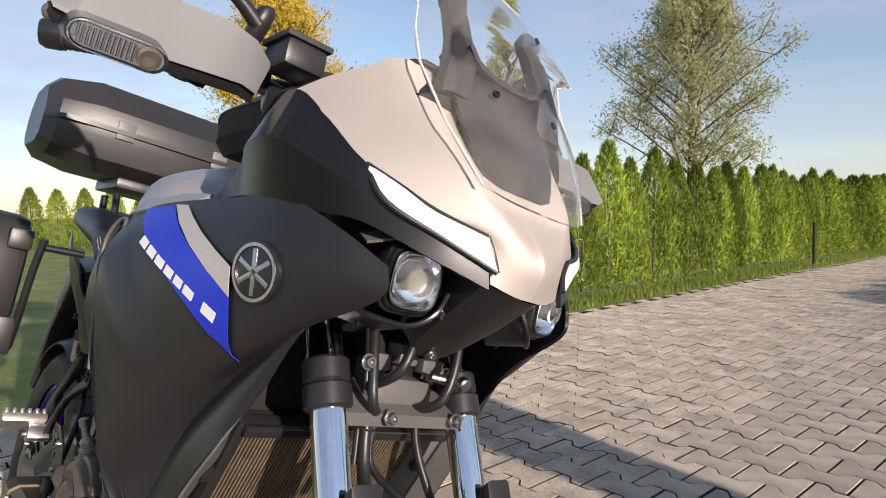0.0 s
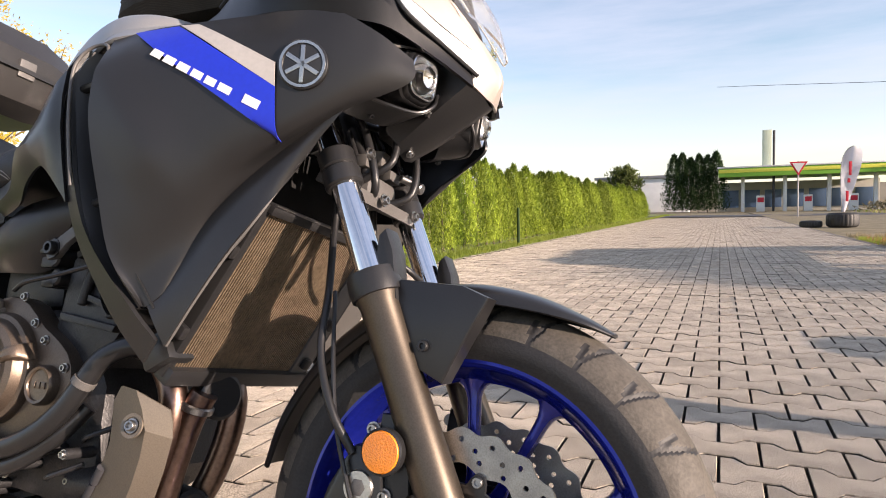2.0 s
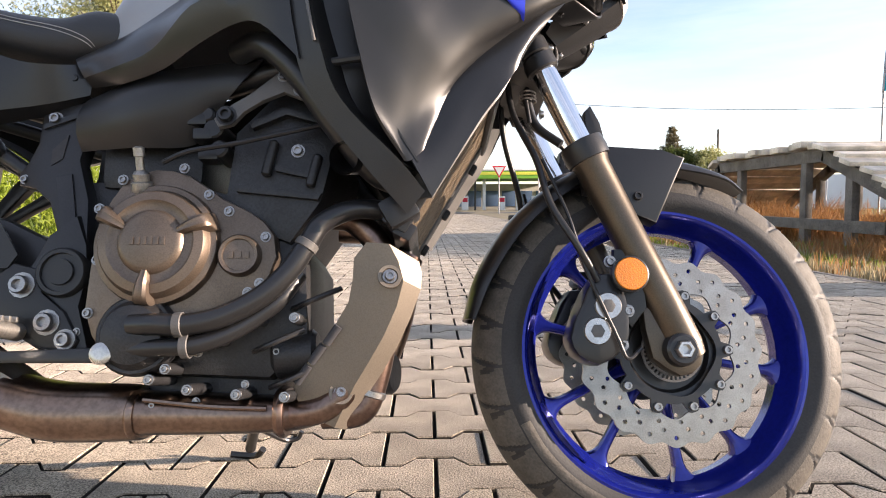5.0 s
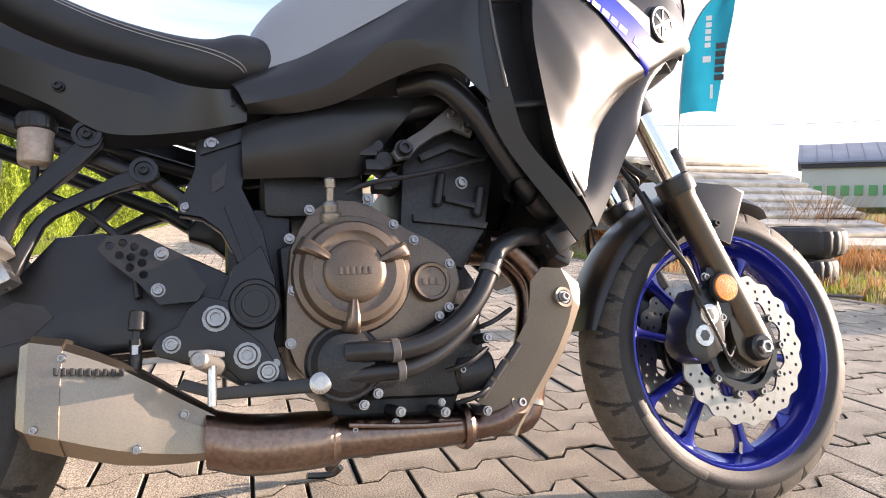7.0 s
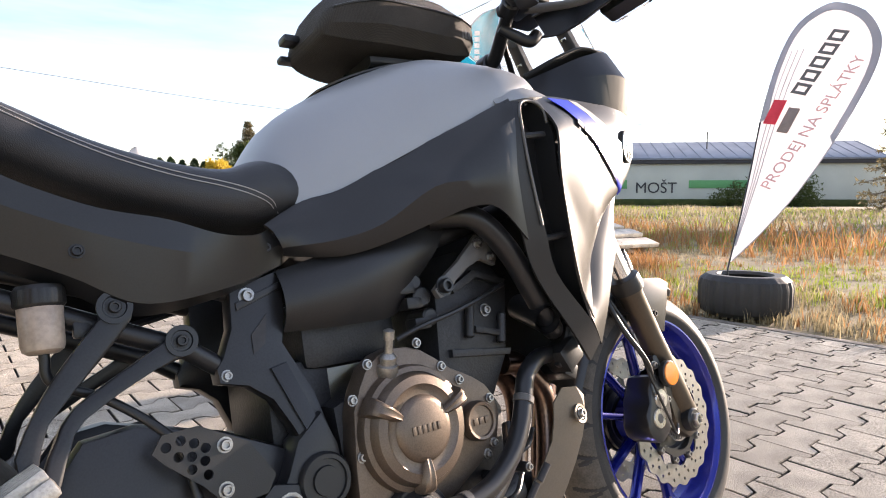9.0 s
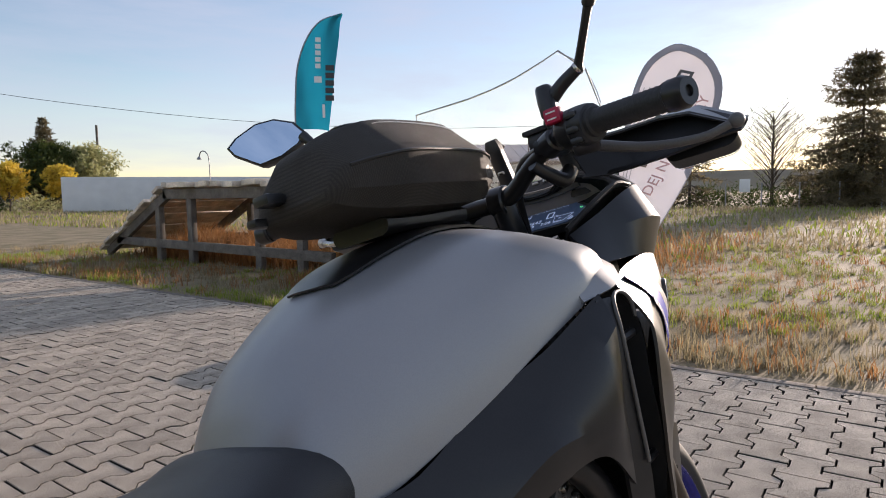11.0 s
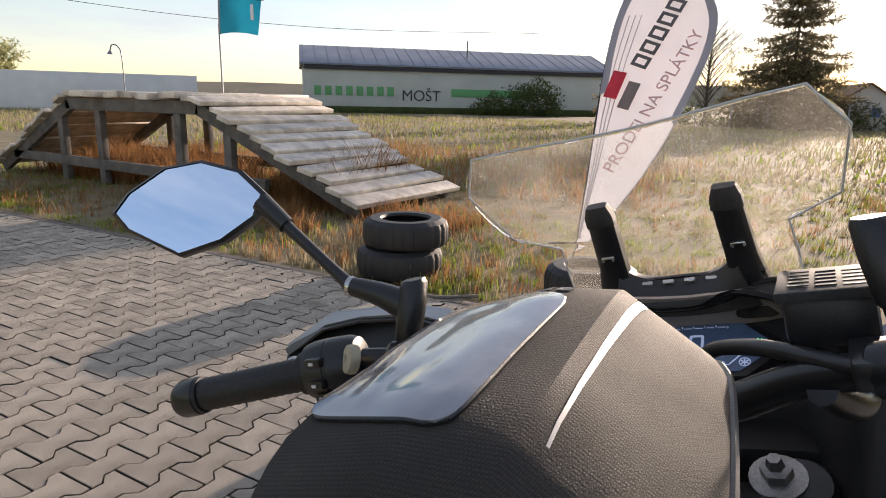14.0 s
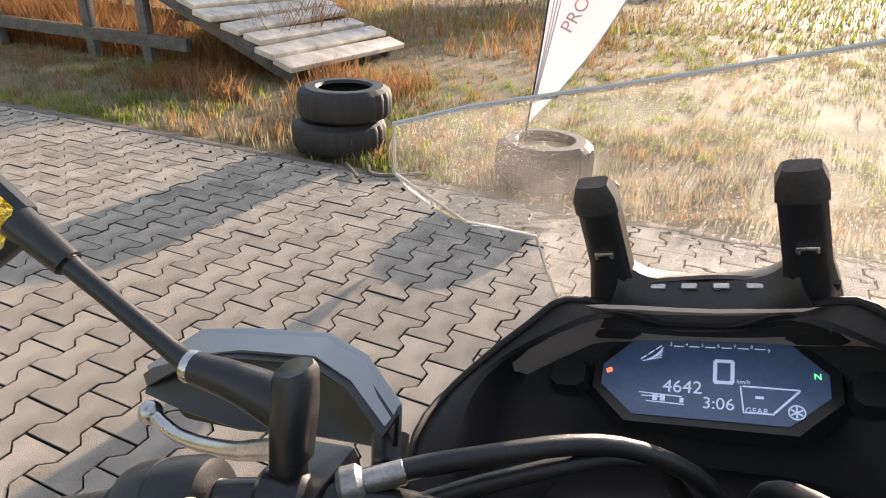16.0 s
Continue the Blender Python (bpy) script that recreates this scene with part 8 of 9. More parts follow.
for v in (-0.09, 0.09):
    rod(bm, (-1.55, v, 1.03), (-1.50, v, 0.90), 0.010, seg=10)
    rod(bm, (-1.68, v, 1.03), (-1.64, v, 0.88), 0.010, seg=10)
part("rear_rack", bm, M_BLACK, topcase)
side_case = thing("side_case", "black plastic pannier on a tubular rack", "luggage case", pose(0, -0.038, 0, -LEAN, 0, 0))
for s in (-1, 1):
    bm = bmesh.new()
    loft(bm, [[Vector((-1.62 + 0.23 * a * f, v * s, 0.76 + 0.17 * b * f)) for a, b in ((1, 0.35), (0.9, 0.8), (0.6, 1.0), (-0.6, 1.0), (-0.95, 0.8), (-1, -0.4), (-0.8, -0.9), (0, -1.0), (0.7, -0.95), (0.95, -0.6))] for v, f in ((0.225, 0.9), (0.25, 1.0), (0.40, 1.0), (0.45, 0.93), (0.465, 0.75))], 3, 2)
    tgt = side_case if s < 0 else thing("side_case", "black plastic pannier on a tubular rack", "luggage case", pose(0, -0.038, 0, -LEAN, 0, 0))
    part("case_shell", bm, M_CASEPL, tgt)
    bm = bmesh.new()
    tube(bm, [(-1.34, 0.21 * s, 0.88), (-1.36, 0.215 * s, 0.80), (-1.40, 0.215 * s, 0.66), (-1.46, 0.215 * s, 0.60), (-1.70, 0.215 * s, 0.62)], 0.009, 10)
    rod(bm, (-1.35, 0.21 * s, 0.86), (-1.35, 0.12 * s, 0.86), 0.009, seg=10)
    part("case_rack", bm, M_BLACKG, tgt)
    bm = bmesh.new()
    box(bm, (-1.40, 0.25 * s, 0.87), (0.04, 0.05, 0.05), 0.008)
    part("latch", bm, M_BLACK, tgt)
    bm = bmesh.new()
    box(bm, (-1.41, 0.24 * s, 0.64), (0.05, 0.05, 0.09), 0.008)
    part("latch", bm, M_BLACK, tgt)
# ---- things round the motorcycle ----
def old_tyre(parent, r, h, z):
    bm = bmesh.new()
    prof = [(r * 0.56, 0.02), (r * 0.60, 0.0), (r * 0.82, 0.0), (r * 0.96, h * 0.12), (r, h * 0.28), (r, h * 0.72), (r * 0.96, h * 0.88), (r * 0.82, h), (r * 0.60, h), (r * 0.56, h - 0.02), (r * 0.75, h * 0.7), (r * 0.78, h * 0.3)]
    seg = 72
    rings = []
    for k in range(seg):
        t = math.tau * k / seg
        rings.append([bm.verts.new(((q - (0.010 if 3 <= i <= 6 and k % 3 == 0 else 0)) * math.cos(t), (q - (0.010 if 3 <= i <= 6 and k % 3 == 0 else 0)) * math.sin(t), z + a)) for i, (q, a) in enumerate(prof)])
    for k in range(seg):
        ra, rb = rings[k], rings[(k + 1) % seg]
        for i in range(len(prof)):
            bm.faces.new((ra[i], rb[i], rb[(i + 1) % len(prof)], ra[(i + 1) % len(prof)]))
    return part("tyre_carcass", bm, M_RUBBER, parent, angle=25)


for k, (z, dx) in enumerate(((0.0, 0.0), (0.215, 0.05))):
    t_ = thing("car_tyre", "worn black car tyre in a stack of two", "tyre", Matrix.Translation((3.02 + dx, 2.74 - 0.02 * k, z)), "stacked car tyres")
    old_tyre(t_, 0.325, 0.215, 0.0)
t_ = thing("flag_base_tyre", "dusty car tyre filled with soil holding the flag", "tyre", Matrix.Translation((3.04, 1.26, 0.0)))
old_tyre(t_, 0.30, 0.275, 0.0)
bm = bmesh.new()
lathe(bm, [(0.22, 0.0), (0.22, 0.2), (0.10, 0.235), (0.01, 0.24)], Matrix(), 24)
part("soil_fill", bm, M_SOIL, t_)
for pth in ([(2.75, 2.35, 0.01), (2.6, 2.2, 0.015), (2.8, 1.95, 0.01)], [(2.72, 2.5, 0.01), (2.55, 2.32, 0.02), (2.5, 2.28, 0.02)]):
    b_ = thing("wood_offcut", "thin weathered stick lying by the kerb", "stick")
    bm = bmesh.new()
    tube(bm, pth, 0.012, 6)
    part("stick", bm, M_WOODD, b_)

# teardrop flag, bent away from the paving by the wind
ban = thing("teardrop_flag", "white teardrop flag with grey hem and red mark", "flag")


def flag_pt(y, z, off=0.0):
    """A place on the leaning cloth, off metres towards the paving."""
    return Vector((2.925 + 0.5 * z + 0.02 * math.sin(z * 5 + y * 7) * min(1, z - 0.25) - 0.894 * off, y, z + 0.447 * off))


left = [(1.400, 0.34), (1.415, 0.66), (1.437, 1.00), (1.452, 1.35), (1.462, 1.64), (1.455, 1.90), (1.405, 2.10), (1.30, 2.21)]
right = [(1.385, 0.35), (1.235, 0.55), (1.065, 0.83), (0.925, 1.16), (0.835, 1.45), (0.780, 1.72), (0.800, 1.93), (0.92, 2.12)]
rows = []
for (y0, z0), (y1, z1) in zip(left, right):
    rows.append([flag_pt(y0 + (y1 - y0) * f, z0 + (z1 - z0) * f + (0.05 * math.sin(math.pi * f) if z0 > 2.15 else 0)) for f in (0, 0.2, 0.4, 0.6, 0.8, 1)])
bm = bmesh.new()
patch(bm, rows, 0.003, 3, 4)
cloth = part("cloth", bm, M_FLAGW, ban, "white printed cloth")
rim_ = left + [(1.145, 2.245)] + right[::-1]
inner = [(1.12 + (y - 1.12) * 0.86, 1.62 + (z - 1.62) * 0.90) for y, z in rim_[3:-3]]
bm = bmesh.new()
patch(bm, [[flag_pt(*p, 0.006) for p in rim_[3:-3]], [flag_pt(*p, 0.008) for p in inner]], 0.003, 3, 2)
part("hem", bm, M_FLAGG, ban, "grey sleeve round the head")
bm = bmesh.new()
tube(bm, [flag_pt(*p) for p in rim_[9:]], 0.0035, 8, 4)
part("hem", bm, M_FLAGG, ban)
bm = bmesh.new()
tube(bm, [Vector((3.06, 1.385, 0.05)), flag_pt(1.395, 0.28)] + [flag_pt(*p) for p in rim_[:10]], 0.006, 8, 4)
part("pole", bm, M_BLACK, ban)


def on_flag(a, b, off=0.02):
    """A pose on the cloth between two places, x from a to b, facing the paving."""
    pa, pb = flag_pt(*a, off), flag_pt(*b, off)
    xd = (pb - pa).normalized()
    zd = Vector((-0.894, 0, 0.447))
    yd = zd.cross(xd).normalized()
    return Matrix.Translation((pa + pb) / 2) @ Matrix((xd, yd, xd.cross(yd))).transposed().to_4x4()


letters("PRODEJ NA SPL\u00c1TKY", 0.118, on_flag((1.300, 0.82), (0.865, 1.80)), M_TEXTR, "print_line", cloth, 0.001)
for k in range(5):
    bm = bmesh.new()
    ring_plate(bm, [[(-0.045, -0.06), (0.045, -0.06), (0.045, 0.06), (-0.045, 0.06)], [(-0.022, -0.036), (0.022, -0.036), (0.022, 0.036), (-0.022, 0.036)]], -0.001, 0.001)
    part("print_bar", bm, M_GREYPL, cloth, at=on_flag((1.215, 1.545), (1.035, 1.975)) @ Matrix.Translation((0.112 * k - 0.224, 0.01, 0)) @ pose(0, 0, 0, -90, 0, 0))
for a, b, mt, hh in (((1.398, 1.325), (1.355, 1.515), M_REDP, 0.095), ((1.300, 1.255), (1.245, 1.445), M_BROWNP, 0.085)):
    bm = bmesh.new()
    box(bm, (0, 0, 0), (0.20, hh, 0.003), 0.001)
    part("print_square", bm, mt, cloth, at=on_flag(a, b, 0.018) @ Matrix.Translation((0, -0.02, 0)))
for k in range(3):
    bm = bmesh.new()
    patch(bm, [[flag_pt(y - 0.028 * k * (z - 0.3) - 0.006 * j, z, 0.012) for y, z in ((1.393, 0.45), (1.40, 0.9), (1.405, 1.2), (1.39, 1.6), (1.37, 1.9))] for j in (0, 1)], 0.002, 3, 1)
    part("print_line", bm, M_FLAGG, cloth)

# narrow flag far off by the petrol station
fb_ = thing("teardrop_flag", "narrow white flag with faded red print far off", "flag", Matrix.Translation((3.55, 20.8, 0)))
bm = bmesh.new()
patch(bm, [[Vector((x0 + (x1 - x0) * f, 0.03 * math.sin(z * 4 + f * 5), z)) for f in (0, 0.5, 1)] for z, x0, x1 in ((0.45, -0.02, 0.06), (0.9, -0.05, 0.20), (1.4, -0.06, 0.34), (1.9, -0.04, 0.46), (2.2, 0.06, 0.46), (2.32, 0.18, 0.36))], 0.004, 3, 3)
fc_ = part("cloth", bm, M_FLAGW, fb_)
bm = bmesh.new()
tube(bm, [(-0.02, 0, -0.05), (-0.03, 0, 0.6), (-0.06, 0, 1.4), (-0.03, 0, 1.95), (0.10, 0, 2.25), (0.26, 0, 2.34)], 0.012, 8)
part("pole", bm, M_GREYM, fb_)
for z, hh in ((0.9, 0.3), (1.35, 0.12), (1.7, 0.4)):
    bm = bmesh.new()
    box(bm, (0.10 + 0.08 * (z - 0.9), -0.045, z), (0.07, 0.004, hh), 0.001)
    part("print_bar", bm, M_REDP, fc_)

for x_, z_, r_ in ((3.55, 0.0, 0.42), (2.75, 0.0, 0.30)):
    t_ = thing("flag_base_tyre", "black car tyre at the foot of the far flag", "tyre", Matrix.Translation((x_, 20.8, z_)))
    old_tyre(t_, r_, 0.42 if r_ > 0.4 else 0.2, 0.0)

# teal feather flag behind the ramp
tf = thing("feather_flag", "teal feather flag with white and dark print", "flag")
fx, fy = 6.9, 9.0
dirx = Vector((0.73, -0.68, 0)).normalized()
rows = []
for z, wl_, wr in ((2.30, 0.0, 0.62), (2.9, 0.02, 0.70), (3.5, 0.08, 0.78), (4.0, 0.25, 0.86), (4.35, 0.52, 0.90), (4.50, 0.90, 0.95)):
    rows.append([Vector((fx, fy, z + 0.05 * math.sin(f * 3) * (z < 2.5))) + dirx * (wl_ + (wr - wl_) * f) + Vector((0.04, 0.05, 0)) * math.sin(f * 6 + z * 2) for f in (0, 0.25, 0.5, 0.75, 1)])
bm = bmesh.new()
patch(bm, rows, 0.004, 3, 4)
tcl = part("cloth", bm, M_FLAGT, tf)
bm = bmesh.new()
tube(bm, [Vector((fx, fy, -0.05)), Vector((fx, fy, 2.3)), *[r[0] for r in rows]], 0.016, 8)
part("pole", bm, M_GREYM, tf)
nf = Vector((-dirx.y, dirx.x, 0))
nf = nf if nf.x < 0 else -nf
for z0, z1, off, wd, mt in ((3.45, 4.05, 0.44, 0.10, M_WHITEGFX), (3.18, 3.34, 0.44, 0.14, M_WHITEGFX), (2.85, 3.55, 0.66, 0.16, M_TEXTD), (2.5, 2.85, 0.55, 0.05, M_WHITEGFX)):
    n_ = 5 if z1 - z0 > 0.4 else 1
    for k in range(n_):
        bm = bmesh.new()
        h_ = (z1 - z0) / n_
        zz = z0 + h_ * (k + 0.5)
        sub = bmesh.new()
        box(sub, (0, 0, 0), (wd, 0.004, h_ * 0.72), 0.001)
        merge(bm, sub, Matrix.Translation(Vector((fx, fy, zz)) + dirx * (off + 0.03 * (zz - 3))) @ Matrix((dirx, -nf, Vector((0, 0, 1)))).transposed().to_4x4() @ Matrix.Translation((0, -0.07, 0)))
        part("print_bar", bm, mt, tcl)

# timber ramp: a platform with plank slopes at both ends
ramp = thing("timber_ramp", "weathered timber ramp with plank slopes and rail posts", "ramp")
RX0, RX1 = 4.65, 6.55
side_beam = lambda a, b, h=0.13, t=0.09, x=RX0: (lambda bm, d: merge(bm, (lambda sb: (box(sb, (0, 0, 0), (t, (Vector(b) - Vector(a)).length, h), 0.012), sb)[1])(bmesh.new()), Matrix.Translation((x, (a[0] + b[0]) / 2, (a[1] + b[1]) / 2)) @ pose(0, 0, 0, math.degrees(math.atan2(b[1] - a[1], b[0] - a[0])))))(bmesh.new(), None)
for x in (RX0, RX1):
    for a, b, h in (((6.85, 1.14), (9.75, 1.14), 0.17), ((11.75, 0.08), (9.65, 1.14), 0.16), ((4.35, 0.05), (6.9, 1.14), 0.16), ((11.35, 0.32), (5.75, 0.25), 0.14)):
        part("beam", side_beam(a, b, h, 0.09, x), M_WOODD, ramp)
    for y, top in ((9.95, 0.95), (9.0, 1.1), (7.28, 1.1), (6.37, 0.9)):
        bm = bmesh.new()
        box(bm, (x + (0.01 if x < 5 else -0.01), y, top / 2 - 0.05), (0.10, 0.13, top + 0.1), 0.012)
        part("post", bm, M_WOODD, ramp)
random.seed(5)
def plank(y0, z0, y1, z1, tip=0.0, thick=0.06):
    c = Vector(((RX0 + RX1) / 2 + random.uniform(-0.05, 0.05), (y0 + y1) / 2, (z0 + z1) / 2 + random.uniform(0, 0.022)))
    ln = math.hypot(y1 - y0, z1 - z0)
    bm = bmesh.new()
    sub = bmesh.new()
    box(sub, (0, 0, 0), (RX1 - RX0 + 0.25 + random.uniform(-0.12, 0.12), ln * random.uniform(0.84, 0.93), thick), 0.012)
    merge(bm, sub, Matrix.Translation(c) @ pose(0, 0, 0, math.degrees(math.atan2(z1 - z0, y1 - y0)) + tip + random.uniform(-3, 3), random.uniform(-0.8, 0.8), random.uniform(-1.6, 1.6)))
    part("plank", bm, M_WOOD, ramp)
for k in range(11):
    f0, f1 = k / 11, (k + 1) / 11
    plank(4.25 + 2.6 * f0, 0.10 + 1.17 * f0, 4.25 + 2.6 * f1, 0.10 + 1.17 * f1, -8)
for k in range(12):
    plank(6.87 + 2.85 * k / 12, 1.275, 6.87 + 2.85 * (k + 1) / 12, 1.275, 0, 0.085)
for k in range(10):
    plank(11.85 - 2.15 * k / 10, 0.12 + 1.15 * k / 10, 11.85 - 2.15 * (k + 1) / 10, 0.12 + 1.15 * (k + 1) / 10)

# ---- plants ----
def leaf_cloud(pts, size, seed, stretch=1.0):
    """Small bent leaf faces at the given places (point, outward direction)."""
    rng = random.Random(seed)
    verts, faces = [], []
    for p, d in pts:
        s = size * rng.uniform(0.6, 1.35)
        a = Vector((rng.uniform(-1, 1), rng.uniform(-1, 1), rng.uniform(-1, 1))).normalized()
        u = (Vector(d) * 0.7 + a).normalized()
        v = u.cross(Vector((rng.uniform(-1, 1), rng.uniform(-1, 1), rng.uniform(-1, 1)))).normalized()
        i = len(verts)
        verts += [p - v * s * 0.45, p + u * s * stretch * 0.55, p + v * s * 0.45, p + u * s * stretch * 1.1 + a * s * 0.2]
        faces.append((i, i + 1, i + 3))
        faces.append((i + 1, i + 2, i + 3))
    return verts, faces


def cloud_mesh(name, pts, size, seed, material, stretch=1.0):
    v, f = leaf_cloud(pts, size, seed, stretch)
    me = bpy.data.meshes.new(name)
    me.from_pydata(v, [], f)
    me.materials.append(material)
    return me


def thuja_points(h, r, n, seed, pw=1.9):
    rng, out = random.Random(seed), []
    for k in range(n):
        f = rng.random() ** 0.85
        a = rng.uniform(0, math.tau)
        rr = r * (1 - f ** pw) ** 0.8 * rng.uniform(0.60, 1.10) * (1 + 0.22 * math.sin(a * 5 + f * 9 + seed)) + 0.015
        out.append((Vector((rr * math.cos(a), rr * math.sin(a), 0.03 + h * f)), Vector((0.4 * math.cos(a), 0.4 * math.sin(a), 1.0))))
    return out


hedge_meshes = [cloud_mesh("hedge_crown", thuja_points(1.0, 0.30, 4600, k, 2.3), 0.030, k, M_HEDGE, 1.8) for k in range(4)]
bmt = bmesh.new()
rod(bmt, (0, 0, -0.05), (0, 0, 0.85), 0.03, 0.008, 7)
trunk_me = bpy.data.meshes.new("hedge_trunk")
bmt.to_mesh(trunk_me)
bmt.free()
trunk_me.materials.append(M_BARK)


def thuja(x, y, h, w_, me, label, group, mat_mesh=None):
    t_ = thing("thuja", label, "hedge shrub", Matrix.Translation((x, y, 0)), group)
    c = new("crown", me)
    c.parent = t_
    c.matrix_basis = Matrix.LocRotScale((0, 0, 0), Euler((0, 0, random.uniform(0, 6.28))), (w_, w_, h))
    tr = new("trunk", trunk_me)
    tr.parent = t_
    tr.matrix_basis = Matrix.LocRotScale((0, 0, 0), None, (1, 1, h))
    return t_


random.seed(11)
y = 3.4
while y < 40:
    thuja(HEDGE_X - 0.25 + random.uniform(-0.05, 0.05), y, random.uniform(1.50, 1.74), random.uniform(0.76, 0.98) * (1.0 if y < 14 else 1.4), hedge_meshes[random.randrange(4)], "bright green clipped thuja in a long hedge", "thuja hedge along the lawn")
    y += random.uniform(0.46, 0.60) * (1.0 if y < 20 else 1.15)
for k in range(16):
    thuja(-22 + k * 0.85, -3.0 + 0.55 * k + 6, random.uniform(1.5, 1.8), 1.2, hedge_meshes[k % 4], "green thuja in a far hedge row", "far thuja hedge")


def tree(name, label, x, y, h, crown_r, base_h, leaf_mat, n, leaf, seed, tall=1.0, cone=False, limbs=46):
    rng = random.Random(seed)
    t_ = thing(name, label, "tree", Matrix.Translation((x, y, 0)))
    bm = bmesh.new()
    top = h * 0.93
    tube(bm, [(0, 0, -0.1), (0.05, 0.03, h * 0.3), (-0.06, 0.05, h * 0.6), (0.02, 0, top)], [h * 0.02, h * 0.015, h * 0.009, h * 0.002], 8, 5)
    tips = []
    for k in range(limbs):
        f = base_h / h + (0.97 - base_h / h) * (k / limbs) ** 0.9
        a = k * 2.4 + rng.uniform(-0.3, 0.3)
        shape = min(1.0, 0.55 + f * 1.4) * (1.0 - max(0.0, f - 0.30) / 0.72) if cone else 1 - abs(f - 0.38) * 1.05
        ln = crown_r * shape * rng.uniform(0.6, 1.1)
        ln = max(ln, 0.10 * crown_r)
        z0 = f * top
        up = (0.9 * tall) * ln
        p0 = Vector((0, 0, z0))
        p1 = p0 + Vector((ln * 0.5 * math.cos(a), ln * 0.5 * math.sin(a), up * 0.45))
        p2 = p0 + Vector((ln * math.cos(a), ln * math.sin(a), up * 0.8))
        tube(bm, [p0, p1, p2], [h * 0.005, h * 0.003, h * 0.0012], 5, 3, False)
        tips.append((p0, p1, p2))
        for j in range(3):
            q = p0.lerp(p2, rng.uniform(0.4, 0.9))
            e = q + Vector((rng.uniform(-1, 1), rng.uniform(-1, 1), rng.uniform(0.2, 1.1))) * ln * 0.32
            tube(bm, [q, q.lerp(e, 0.5) + Vector((0, 0, 0.02)), e], [h * 0.0022, h * 0.0016, h * 0.0007], 4, 2, False)
            tips.append((q, q.lerp(e, 0.5), e))
    part("trunk", bm, M_BARK, t_)
    pts = []
    for k in range(n):
        a, b, c = tips[rng.randrange(len(tips))]
        f = rng.uniform(0.25, 1.0)
        q = a.lerp(b, f * 2) if f < 0.5 else b.lerp(c, f * 2 - 1)
        q = q + Vector((rng.gauss(0, 1), rng.gauss(0, 1), rng.gauss(0, 1))) * crown_r * 0.06
        pts.append((q, Vector((0, 0, 0.3))))
    if n:
        cr = new("crown", cloud_mesh("crown", pts, leaf, seed, leaf_mat, 1.1))
        cr.parent = t_
    return t_


tree("poplar_tree", "tall half bare poplar with olive autumn leaves", -11.3, 22.6, 10.9, 4.2, 1.2, M_OLIVE, 42000, 0.10, 3, tall=1.0, cone=True, limbs=64)
tree("poplar_tree", "slim half bare poplar with olive autumn leaves", -17.3, 19.0, 10.5, 2.0, 1.5, M_OLIVE, 15000, 0.085, 4, tall=1.5, cone=True)
tree("maple_tree", "golden yellow autumn tree behind the lawn", -22.3, 11.4, 12.4, 3.9, 1.5, M_YELLOW, 34000, 0.11, 6, tall=1.0, cone=True, limbs=64)
tree("bare_tree", "leafless tree behind the meadow", 43.7, 6.3, 6.1, 2.9, 0.8, M_OLIVE, 900, 0.10, 9, tall=1.3, limbs=70)
tree("far_tree", "round dark green tree beside the spruce", 28.4, 72.6, 6.6, 4.0, 0.5, M_BUSH, 9000, 0.30, 10, limbs=60)
tree("far_tree", "round olive and yellow tree beside the spruce", 31.6, 70.8, 6.2, 3.8, 0.5, M_OLIVE, 7000, 0.30, 15, limbs=60)
tree("far_tree", "small yellow tree in the distance", 21.0, 62, 4.1, 1.9, 0.8, M_YELLOW, 2500, 0.3, 12)
tree("far_tree", "small brown yellow tree in the distance", 24.5, 60, 3.9, 1.8, 0.8, M_YELLOW, 2200, 0.3, 13)
tree("far_tree", "round dark tree over the hedge end", -8.0, 60, 4.2, 2.2, 0.8, M_BUSH, 2500, 0.3, 14)


